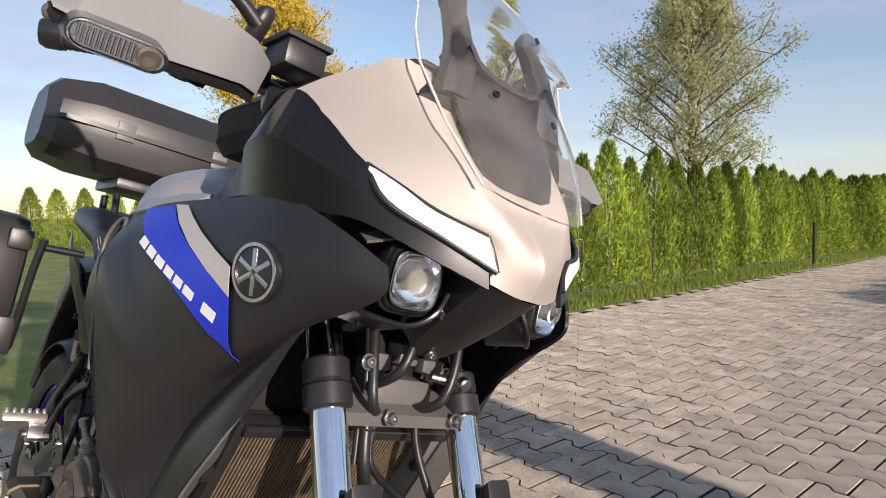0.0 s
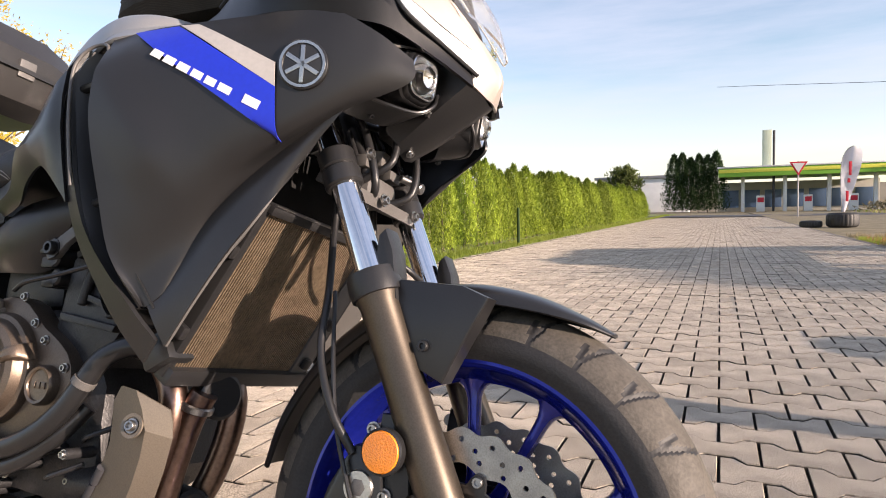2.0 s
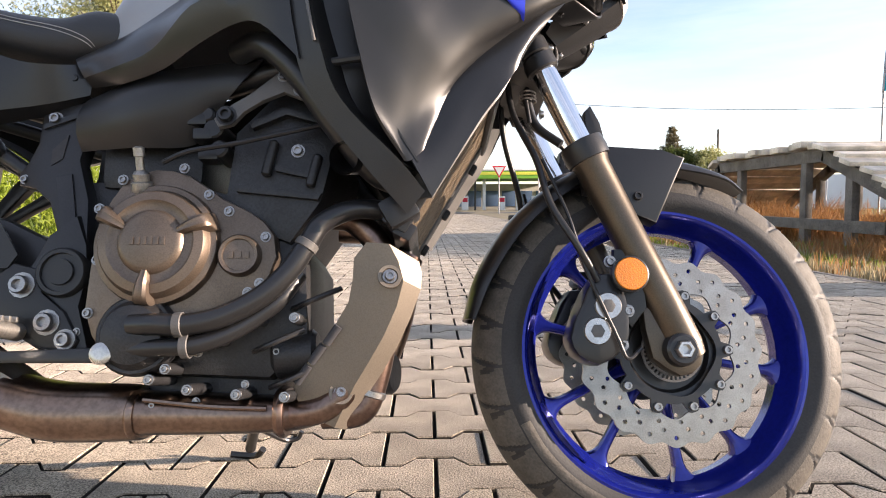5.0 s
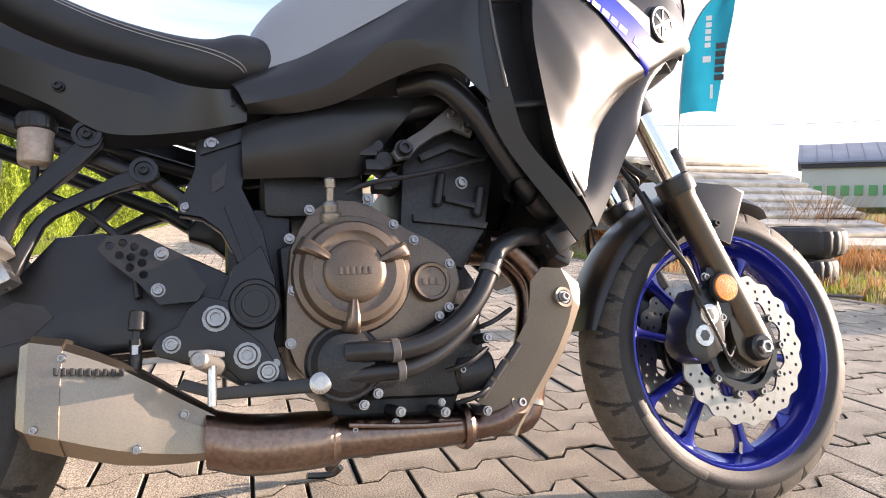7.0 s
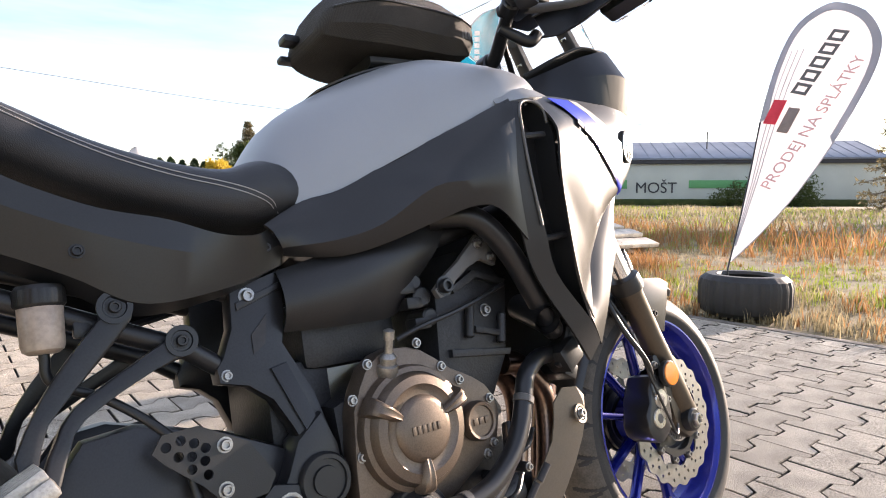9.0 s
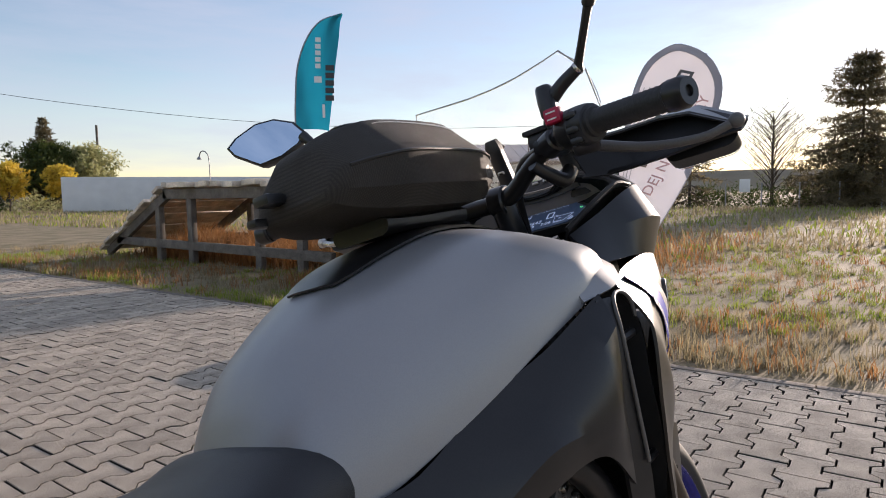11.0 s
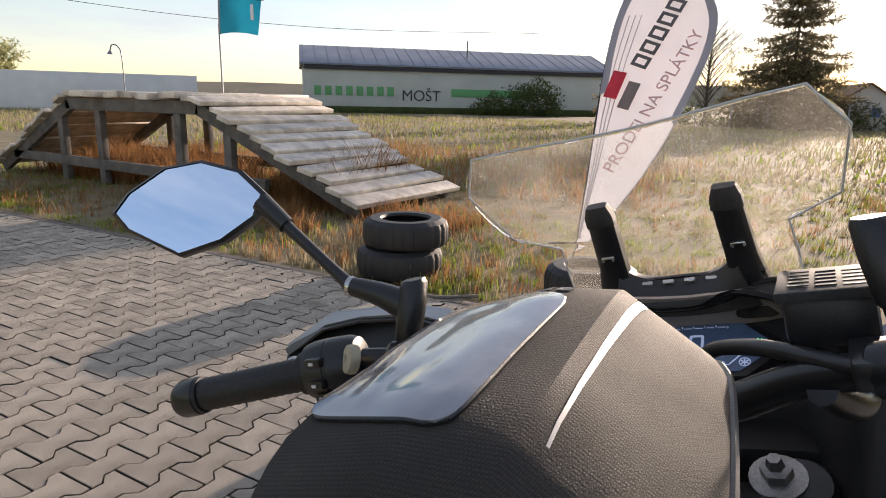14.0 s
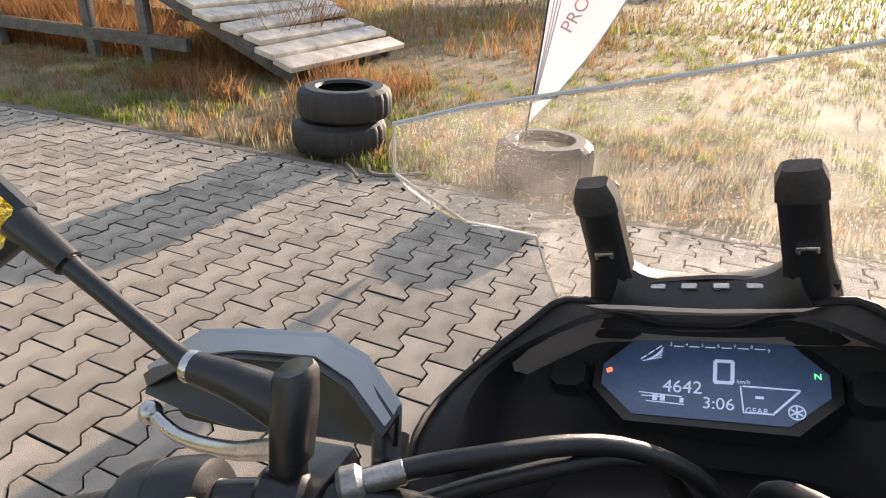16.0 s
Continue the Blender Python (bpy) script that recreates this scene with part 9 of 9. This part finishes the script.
def spruce(x, y, h, r, seed, label, whorls, arms, fill, dense=0.0):
    """Whorls of drooping arms with hanging twigs; dense is the share of the height that is closed below."""
    rng = random.Random(seed)
    t_ = thing("spruce_tree", label, "tree", Matrix.Translation((x, y, 0)))
    bm = bmesh.new()
    rod(bm, (0, 0, -0.1), (0, 0, h * 0.98), h * 0.016, 0.015, 8)
    pts = []
    for k in range(whorls):
        f = (k + rng.uniform(-0.25, 0.25)) / whorls
        z = h * (0.06 + 0.92 * f)
        ln = r * (1 - f) ** 0.72 + 0.10
        for j in range(arms):
            a = j * math.tau / arms + k * 1.1 + rng.uniform(-0.25, 0.25)
            l2 = ln * rng.uniform(0.6, 1.12)
            d = Vector((math.cos(a), math.sin(a), 0))
            rise = 0.25 if f > 0.6 else 0.0
            m_ = Vector((0, 0, z)) + d * l2 * 0.55 + Vector((0, 0, (rise - 0.20) * l2))
            e = Vector((0, 0, z)) + d * l2 + Vector((0, 0, (rise * 1.6 - 0.24) * l2 + 0.06))
            tube(bm, [(0, 0, z), m_, e], [0.035, 0.022, 0.006], 4, 2, False)
            side = Vector((-d.y, d.x, 0))
            for q in range(int(fill * (0.35 + l2 / r) * (1.7 if f < dense else 1.0))):
                g = rng.uniform(0.12, 1.0)
                p = Vector((0, 0, z)).lerp(m_, g * 2) if g < 0.5 else m_.lerp(e, g * 2 - 1)
                w_ = rng.gauss(0, 0.10) * l2 * (1.15 - g)
                hang = abs(rng.gauss(0, 0.07)) + (abs(rng.gauss(0, 0.16)) if f < dense else 0)
                pts.append((p + side * w_ - Vector((0, 0, hang)), d * 0.8 + side * math.copysign(0.5, w_) - Vector((0, 0, 0.35))))
    part("trunk", bm, M_BARK, t_)
    cr = new("crown", cloud_mesh("crown", pts, 0.15, seed, M_SPRUCE, 1.7))
    cr.parent = t_


spruce(43.6, 1.6, 9.4, 4.7, 21, "large brownish green spruce beside a house", 22, 11, 90, 0.5)
spruce(42.3, 11.0, 7.0, 2.6, 22, "thin sparse spruce behind the meadow", 11, 7, 42)
spruce(28.6, 73.3, 10.0, 2.6, 23, "tall spruce in the distance", 26, 9, 60, 0.8)


def bush(x, y, r, h, mat_, seed, label, n=1500, leaf=0.12):
    rng = random.Random(seed)
    pts = []
    for k in range(n):
        d = Vector((rng.gauss(0, 1), rng.gauss(0, 1), abs(rng.gauss(0, 1)))).normalized()
        q = rng.uniform(0.6, 1.0) * (1 + 0.25 * math.sin(5 * d.x + seed) * math.cos(4 * d.y))
        pts.append((Vector((d.x * r * q, d.y * r * q, d.z * h * q)), d))
    t_ = thing("bush", label, "bush", Matrix.Translation((x, y, 0)))
    c = new("crown", cloud_mesh("crown", pts, leaf, seed, mat_))
    c.parent = t_
    bm = bmesh.new()
    for k in range(5):
        a = k * 1.3
        tube(bm, [(0, 0, -0.05), (0.3 * r * math.cos(a), 0.3 * r * math.sin(a), h * 0.4), (0.6 * r * math.cos(a), 0.6 * r * math.sin(a), h * 0.7)], 0.02, 5, 3)
    part("stems", bm, M_BARK, t_)


bush(57.0, 23.6, 3.0, 3.3, M_BUSH, 31, "dark round shrub before the hall", 4200, 0.22)
bush(54.2, 26.6, 1.9, 1.9, M_BUSH, 32, "dark shrub before the hall", 1800, 0.2)
for k in range(9):
    bush(42.5 + 0.5 * k, 9.8 - 1.6 * k, 1.5, 1.5, M_BUSH, 33 + k, "low evergreen shrub along the meadow", 700, 0.16)
for k, (x, y_, h) in enumerate([(19.4, 76.7, 4.9), (20.5, 76.4, 5.0), (21.7, 76.1, 4.7), (23.0, 75.8, 4.9), (24.0, 75.5, 4.6), (24.8, 75.2, 4.7)] + [(-4.4 + 0.85 * k, 74, random.uniform(5.6, 6.3)) for k in range(6)]):
    me = hedge_meshes[k % 4].copy()
    me.materials[0] = M_THUJAD
    thuja(x, y_, h, 3.6, me, "dark columnar thuja in the distance", "dark thuja group")
for k in range(10):
    bush(14 + k * 4.5, 64 - k * 0.9, 2.4, 0.9 + 0.3 * (k % 3), (M_DRY, M_BUSH, M_OLIVE)[k % 3], 50 + k, "overgrown weeds at the field edge", 500, 0.3)


# ---- grass: blades as one sheet of small faces ----
def grass(name, places, hgt, wid, material, label, seed):
    rng = random.Random(seed)
    v, f = [], []
    for x, y_, q in places:
        h = hgt * rng.uniform(0.4, 1.3) * q
        a, b = rng.uniform(0, math.tau), rng.uniform(0, math.tau)
        w2 = wid * rng.uniform(0.6, 1.4)
        dx, dy = w2 * math.cos(a), w2 * math.sin(a)
        lx, ly = h * 0.45 * math.cos(b), h * 0.45 * math.sin(b)
        i = len(v)
        v += [(x - dx, y_ - dy, -0.03), (x + dx, y_ + dy, -0.03), (x + lx * 0.4 + dx * 0.6, y_ + ly * 0.4 + dy * 0.6, h * 0.6), (x + lx * 0.4 - dx * 0.6, y_ + ly * 0.4 - dy * 0.6, h * 0.6), (x + lx, y_ + ly, h)]
        f += [(i, i + 1, i + 2, i + 3), (i + 3, i + 2, i + 4)]
    me = bpy.data.meshes.new(name)
    me.from_pydata(v, [], f)
    me.materials.append(material)
    return tagged(new(name, me), label, "grass", kind="stuff")


def scatter(n, x0, x1, y0, y1, seed, dens=0.0, bias=1.0):
    rng, out = random.Random(seed), []
    while len(out) < n:
        x, y_ = x0 + (x1 - x0) * rng.random() ** bias, rng.uniform(y0, y1)
        q = noise.noise((x * 0.5, y_ * 0.5, seed * 1.7)) + 0.5 * noise.noise((x * 1.9, y_ * 1.9, seed))
        if q > dens - 0.25 * rng.random():
            out.append((x, y_, 0.6 + 0.8 * max(0, q)))
    return out


def tufts(n, x0, x1, y0, y1, seed, per=14, spread=0.035, bias=1.5):
    """Blades gathered into clumps, with bare soil between."""
    rng, out = random.Random(seed), []
    while len(out) < n * per:
        x, y_ = x0 + (x1 - x0) * rng.random() ** bias, rng.uniform(y0, y1)
        if noise.noise((x * 0.7, y_ * 0.7, seed * 1.3)) + 0.35 * rng.random() < 0.05:
            continue
        s_ = rng.uniform(0.6, 1.5)
        for k in range(per):
            out.append((x + rng.gauss(0, spread) * s_, y_ + rng.gauss(0, spread) * s_, s_ * rng.uniform(0.6, 1.1)))
    return out


grass("meadow_grass", tufts(3600, 2.78, 12, -7, 14, 1), 0.055, 0.0042, M_GRASS, "short green tufts in the meadow", 1)
grass("dry_meadow_grass", tufts(5200, 2.80, 15, -9, 16, 2), 0.075, 0.0038, M_DRY, "dry straw coloured tufts", 2)
grass("brown_meadow_grass", tufts(1500, 2.85, 12, -8, 14, 3, 10, 0.03), 0.11, 0.004, M_RUST, "brown dead tufts in the meadow", 12)
grass("far_dry_grass", scatter(26000, 10, 42, -16, 60, 3, -0.1), 0.28, 0.02, M_DRY, "dry tall grass across the far meadow", 3)
grass("far_green_grass", scatter(12000, 10, 42, -16, 60, 4, 0.05), 0.20, 0.025, M_GRASS, "green patches across the far meadow", 4)
grass("lawn_grass", scatter(30000, -9, LAWN_X, 2, 34, 5, -0.4), 0.06, 0.006, M_GRASS, "green lawn blades", 5)
grass("verge_grass", scatter(22000, LAWN_X - 0.45, LAWN_X + 0.03, 2, 52, 6, -0.5), 0.09, 0.006, M_GRASS, "tufts along the lawn edge", 6)
grass("ramp_weeds", scatter(9000, RX0 + 0.1, RX1, 4.9, 11.0, 7, -0.3), 0.60, 0.007, M_RUST, "rusty brown weeds under the ramp", 7)
grass("dock_weeds", scatter(2600, 3.6, 5.2, 3.0, 5.6, 8, -0.2), 0.32, 0.005, M_RUST, "rusty brown weeds before the ramp", 8)
grass("tall_weeds", scatter(2500, 7, 14, 2, 12, 9, 0.0), 0.45, 0.007, M_RUST, "brown dock stalks in the meadow", 9)

# ---- buildings and far things ----
hall = thing("storage_hall", "long pale hall with blue grey roof and painted bars", "building")
h0, h1 = Vector((45.0, 41.6, 0)), Vector((66.2, 18.75, 0))
hd = (h1 - h0).normalized()
hn = Vector((hd.y, -hd.x, 0))
hn = hn if hn.dot(Vector((1, 0, 0))) > 0 else -hn
HL = (h1 - h0).length
hm = Matrix.Translation(h0) @ Matrix((hd, hn, Vector((0, 0, 1)))).transposed().to_4x4()
bm = bmesh.new()
box(bm, (HL / 2, 6, 2.1), (HL, 12, 4.4), 0.02)
part("wall", bm, M_HALL, hall, at=hm)
bm = bmesh.new()
add_mesh(bm, [(-0.3, -0.4, 4.45), (HL + 0.3, -0.4, 4.45), (HL + 0.3, 6, 6.45), (-0.3, 6, 6.45), (-0.3, 12.4, 4.45), (HL + 0.3, 12.4, 4.45), (-0.3, -0.4, 4.3), (HL + 0.3, -0.4, 4.3), (HL + 0.3, 12.4, 4.3), (-0.3, 12.4, 4.3)],
         [(0, 1, 2, 3), (3, 2, 5, 4), (6, 7, 1, 0), (1, 7, 8, 5, 2), (0, 3, 4, 9, 6), (4, 5, 8, 9), (6, 9, 8, 7)])
hroof = part("roof", bm, M_HROOF, hall, at=hm)
for k in range(28):
    bm = bmesh.new()
    box(bm, (0, 0, 0), (0.06, 6.7, 0.06), 0)
    part("roof_rib", bm, M_HROOF, hroof, at=Matrix.Translation((HL * k / 27, 2.8, 5.46)) @ pose(0, 0, 0, math.degrees(math.atan2(2.0, 6.4))))
bm = bmesh.new()
box(bm, (HL / 2, -0.25, 4.1), (HL, 0.1, 0.36), 0.01)
part("gutter_band", bm, M_DARKM, hall, at=hm)
for k in range(8):
    bm = bmesh.new()
    box(bm, (1.25 + 0.98 * k, -0.04, 2.0), (0.62, 0.06, 0.85), 0.02)
    part("painted_bar", bm, M_GREENP, hall, at=hm)
letters("MO\u0160T", 1.45, hm @ Matrix.Translation((11.1, -0.05, 1.62)) @ pose(0, 0, 0, 90, 0, 0), M_TEXTD, "painted_word", hall, 0.02)
bm = bmesh.new()
box(bm, (18.2, -0.04, 2.0), (8.2, 0.06, 0.75), 0.02)
part("painted_panel", bm, M_GREENP, hall, at=hm)
bm = bmesh.new()
box(bm, (13, -1.5, 0.25), (32, 0.8, 0.7), 0.2)
part("hedge_strip", bm, M_BUSH, None, at=hm)
scene.collection.objects[-1].name = "low_hedge"
tagged(bpy.data.objects["low_hedge"], "low dark hedge before the hall", "hedge")
bm = bmesh.new()
rod(bm, (16.4, 3, 5), (16.4, 3, 7.2), 0.06, seg=8)
part("mast", bm, M_DARKM, hall, at=hm)

wallm = thing("boundary_wall", "long low pale boundary wall in the distance", "wall")
bm = bmesh.new()
a, b = Vector((22.5, 55.5, 0)), Vector((37, 46.5, 0))
box(bm, ((b - a).length / 2, 0, 1.4), ((b - a).length, 0.4, 3.0), 0.02)
wd_ = (b - a).normalized()
part("wall_face", bm, M_WHITE, wallm, at=Matrix.Translation(a) @ Matrix((wd_, Vector((-wd_.y, wd_.x, 0)), Vector((0, 0, 1)))).transposed().to_4x4())
house = thing("house", "pale pinkish house with a brown tiled roof", "house", pose(46.6, -2.9, 0, 0, 0, 11))
bm = bmesh.new()
box(bm, (4.0, 0.3, 0.85), (8, 3.0, 1.9), 0.02)
part("wall", bm, M_PLASTER, house)
bm = bmesh.new()
add_mesh(bm, [(0, -1.2, 1.8), (0, 1.8, 1.8), (0, 0.3, 2.75), (0.25, -1.2, 1.8), (0.25, 1.8, 1.8), (0.25, 0.3, 2.75)], [(0, 2, 1), (3, 4, 5), (0, 3, 5, 2), (1, 2, 5, 4), (0, 1, 4, 3)])
part("gable", bm, M_PLASTER, house)
bm = bmesh.new()
add_mesh(bm, [(-0.2, -1.45, 1.68), (8.2, -1.45, 1.68), (8.2, 0.3, 2.88), (-0.2, 0.3, 2.88), (-0.2, 2.05, 1.68), (8.2, 2.05, 1.68), (-0.2, -1.45, 1.60), (8.2, -1.45, 1.60), (8.2, 0.3, 2.78), (-0.2, 0.3, 2.78), (-0.2, 2.05, 1.60), (8.2, 2.05, 1.60)], [(0, 1, 2, 3), (3, 2, 5, 4), (6, 9, 8, 7), (9, 10, 11, 8), (0, 3, 9, 6), (3, 4, 10, 9), (1, 7, 8, 2), (2, 8, 11, 5), (0, 6, 7, 1), (4, 5, 11, 10)])
part("roof", bm, M_ROOFRED, house)
bm = bmesh.new()
box(bm, (-0.02, -0.2, 1.1), (0.06, 0.5, 0.6), 0.01)
part("window", bm, M_LCD, house)
fence = thing("mesh_fence", "grey wire fence with a small sign", "fence")
for k in range(8):
    bm = bmesh.new()
    rod(bm, (41 + 0.15 * k, 8.5 - 2.0 * k, -0.05), (41 + 0.15 * k, 8.5 - 2.0 * k, 1.5), 0.04, seg=8)
    part("post", bm, M_GREYM, fence)
bm = bmesh.new()
box(bm, (40.9, 7.4, 1.35), (0.05, 0.6, 0.8), 0.01)
part("sign", bm, M_WHITE, fence)

st = thing("petrol_station", "petrol station with a green canopy and white columns", "building")
bm = bmesh.new()
box(bm, (8.6, 77, 4.1), (17, 9, 0.9), 0.03)
part("canopy", bm, M_CANGREEN, st)
bm = bmesh.new()
box(bm, (8.6, 72.46, 4.25), (16.9, 0.06, 0.35), 0.01)
part("canopy_stripe", bm, M_CANYEL, st)
bm = bmesh.new()
box(bm, (8.6, 77, 4.65), (17.2, 9.2, 0.16), 0.02)
part("canopy_edge", bm, M_WHITE, st)
for x in (2.5, 6.5, 10.5, 14.5):
    bm = bmesh.new()
    box(bm, (x, 74.5, 1.8), (0.35, 0.35, 3.8), 0.03)
    part("column", bm, M_WHITE, st)
bm = bmesh.new()
box(bm, (8, 83, 1.6), (16, 5, 3.4), 0.03)
part("shop", bm, M_PLASTER, st)
for k in range(7):
    bm = bmesh.new()
    box(bm, (1.4 + 2.2 * k, 80.45, 1.4), (1.7, 0.08, 2.0), 0.02)
    part("shop_window", bm, M_LCD, st)
for x in (4.2, 8.6, 12.6):
    pu = thing("fuel_pump", "red and white fuel pump under the canopy", "fuel pump", Matrix.Translation((x, 74.3, 0)), "fuel pumps")
    bm = bmesh.new()
    box(bm, (0, 0, 0.8), (0.8, 0.5, 1.7), 0.05)
    part("pump_body", bm, M_WHITE, pu)
    bm = bmesh.new()
    box(bm, (0, -0.27, 1.2), (0.6, 0.06, 0.5), 0.02)
    part("pump_panel", bm, M_REDP, pu)
py = thing("price_pylon", "tall pale green price pylon", "sign")
bm = bmesh.new()
box(bm, (4.75, 74, 6.4), (0.9, 0.3, 4.2), 0.05)
part("panel", bm, surf("pale green sheet", (0.62, 0.68, 0.52), 0.5, var=0.1), py)
bm = bmesh.new()
rod(bm, (5.4, 74, -0.1), (5.4, 74, 8.4), 0.12, seg=10)
part("mast", bm, M_DARKM, py)
ys = thing("yield_sign", "triangular traffic sign on a post", "traffic sign")
bm = bmesh.new()
rod(bm, (4.1, 38, -0.1), (4.1, 38, 3.0), 0.04, seg=8)
part("post", bm, M_GREYM, ys)
bm = bmesh.new()
lathe(bm, [(0.5, 0), (0.5, 0.03)], Matrix.Translation((4.1, 37.93, 2.7)) @ pose(0, 0, 0, 90, 0, 0) @ pose(0, 0, 0, 0, 0, -90), 3)
part("plate", bm, M_REDP, ys)
bm = bmesh.new()
lathe(bm, [(0.34, 0), (0.34, 0.02)], Matrix.Translation((4.1, 37.9, 2.7)) @ pose(0, 0, 0, 90, 0, 0) @ pose(0, 0, 0, 0, 0, -90), 3)
part("plate_centre", bm, M_WHITE, ys)
sh = thing("warehouse", "low grey sheds behind the hedge end", "building")
bm = bmesh.new()
box(bm, (-9.5, 92, 2.2), (12, 6, 4.6), 0.05)
part("wall", bm, M_WHITE, sh)
bm = bmesh.new()
box(bm, (-9.5, 92, 4.7), (12.6, 6.6, 0.4), 0.05)
part("roof", bm, M_GREYM, sh)
lamp = thing("street_lamp", "grey street lamp with a curved arm", "street lamp")
bm = bmesh.new()
tube(bm, [(26.9, 41.5, -0.1), (26.9, 41.5, 3.6), (26.8, 41.7, 4.4), (26.65, 42.1, 4.5), (26.6, 42.3, 4.1)], 0.04, 8)
part("pole", bm, M_GREYM, lamp)
bm = bmesh.new()
lathe(bm, [(0.04, 0.15), (0.11, 0.07), (0.19, -0.09), (0.04, -0.09)], Matrix.Translation((26.6, 42.3, 4.0)), 12)
part("lamp_head", bm, M_GREYM, lamp)
wire = thing("overhead_wire", "thin overhead cable across the sky", "cable")
bm = bmesh.new()
tube(bm, [(0, 60, 11), (20, 46, 7.6), (36, 34, 6.4), (52, 20, 6.9)], 0.018, 5, 8)
part("cable", bm, M_DARKM, wire)
pole_ = thing("utility_pole", "wooden utility pole in the distance", "pole")
bm = bmesh.new()
rod(bm, (33.5, 72, -0.1), (33.5, 72, 9.2), 0.13, seg=8)
part("mast", bm, M_WOODD, pole_)
post_ = thing("marker_post", "short green marker post by the hedge", "post")
bm = bmesh.new()
rod(bm, (-3.45, 11.6, -0.05), (-3.45, 11.6, 0.75), 0.03, seg=10, bev=0.005)
part("shaft", bm, M_THUJAD, post_)
# low ridge on the horizon
bm = bmesh.new()
n_ = 60
top = []
for k in range(n_ + 1):
    a = radians(-60 + 190 * k / n_)
    top.append((Vector((620 * math.cos(a), 620 * math.sin(a), -2)), Vector((700 * math.cos(a), 700 * math.sin(a), 16 + 9 * noise.noise((k * 0.25, 0.3, 0))))))
vs = [(bm.verts.new(p), bm.verts.new(q)) for p, q in top]
for (a, b), (c, d) in zip(vs, vs[1:]):
    bm.faces.new((a, c, d, b))
tagged(part("backdrop_ridge", bm, surf("hazy far fields", (0.28, 0.23, 0.15), 0.9, var=0.15, scale=0.02, bump=0.0)), "hazy low ridge of fields on the horizon", "hills", kind="structure")

# ---- paving: interlocking double-T stones ----
PX, PY = 0.216, 0.150
L2, WE, WM = PX / 2 - 0.0042, PY / 2 + 0.0155, PY / 2 - 0.0235
prof_p = [(-L2, -WE), (-0.070, -WE), (-0.040, -WM), (0.040, -WM), (0.070, -WE), (L2, -WE), (L2, WE), (0.070, WE), (0.040, WM), (-0.040, WM), (-0.070, WE), (-L2, WE)]


def stone():
    bm = bmesh.new()
    cx = lambda q, f: tuple(math.copysign(max(0, abs(c) - f), c) for c in q)
    r0 = [bm.verts.new((*cx(p, 0.0), -0.03)) for p in prof_p]
    r1 = [bm.verts.new((*cx(p, 0.0), -0.003)) for p in prof_p]
    r2 = [bm.verts.new((*cx(p, 0.0016), 0.0)) for p in prof_p]
    for a, b in ((r0, r1), (r1, r2)):
        for k in range(12):
            bm.faces.new((a[k], a[(k + 1) % 12], b[(k + 1) % 12], b[k]))
    bm.faces.new(r2)
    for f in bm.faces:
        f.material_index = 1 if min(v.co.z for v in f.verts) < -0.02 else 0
    return bm


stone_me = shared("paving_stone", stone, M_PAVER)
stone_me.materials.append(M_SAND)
smi = [p.material_index for p in stone_me.polygons]
sv = [v.co.copy() for v in stone_me.vertices]
sfc = [tuple(p.vertices) for p in stone_me.polygons]
pav = tagged(new("pavement"), "sand coloured interlocking concrete paving", "paving", kind="structure")
rng = random.Random(77)
allv, allf, near = [], [], []
row0 = 0.225
for j in range(-58, 262):
    yc = row0 + PY * j
    off = -0.36 + PX / 2 + (PX / 2 if j % 2 else 0)
    for i in range(-16, 16):
        xc = off + PX * i
        if xc < LAWN_X + 0.1 or xc > KERB_X - PX / 2 + 0.01:
            continue
        p = Matrix.Translation((xc, yc, rng.uniform(-0.0025, 0.0025))) @ Euler((rng.uniform(-0.008, 0.008), rng.uniform(-0.008, 0.008), rng.uniform(-0.006, 0.006))).to_matrix().to_4x4()
        if -0.85 < xc < 1.75 and 0.0 < yc < 3.55:
            near.append(p)
        else:
            n0 = len(allv)
            allv += [p @ v for v in sv]
            allf += [tuple(k + n0 for k in f) for f in sfc]
# cut stones fill the rest of each row along the kerb
for j in range(-58, 262):
    off = -0.36 + PX / 2 + (PX / 2 if j % 2 else 0)
    xl = max(off + PX * i for i in range(-16, 16) if off + PX * i <= KERB_X - PX / 2 + 0.01) + PX / 2
    gap = KERB_X - 0.008 - xl
    if gap > 0.03:
        p = Matrix.Translation((xl + gap / 2, row0 + PY * j, rng.uniform(-0.0025, 0.0025))) @ Matrix.Diagonal((gap / PX, 0.93, 1, 1))
        n0 = len(allv)
        allv += [p @ v for v in sv]
        allf += [tuple(k + n0 for k in f) for f in sfc]
far_p = [near.pop(k) for k in range(len(near) - 1, 299, -1)] if len(near) > 300 else []
for p in far_p:
    n0 = len(allv)
    allv += [p @ v for v in sv]
    allf += [tuple(k + n0 for k in f) for f in sfc]
me = bpy.data.meshes.new("paving_field")
me.from_pydata(allv, [], allf)
me.materials.append(M_PAVER)
me.materials.append(M_SAND)
me.polygons.foreach_set("material_index", smi * (len(allf) // len(smi)))
pf = new("paving_field", me)
pf.parent = pav
tagged(pf, "interlocking concrete paving stones", kind="stuff")
for p in near:
    o = new("paving_stone", stone_me)
    o.parent = pav
    o.matrix_basis = p
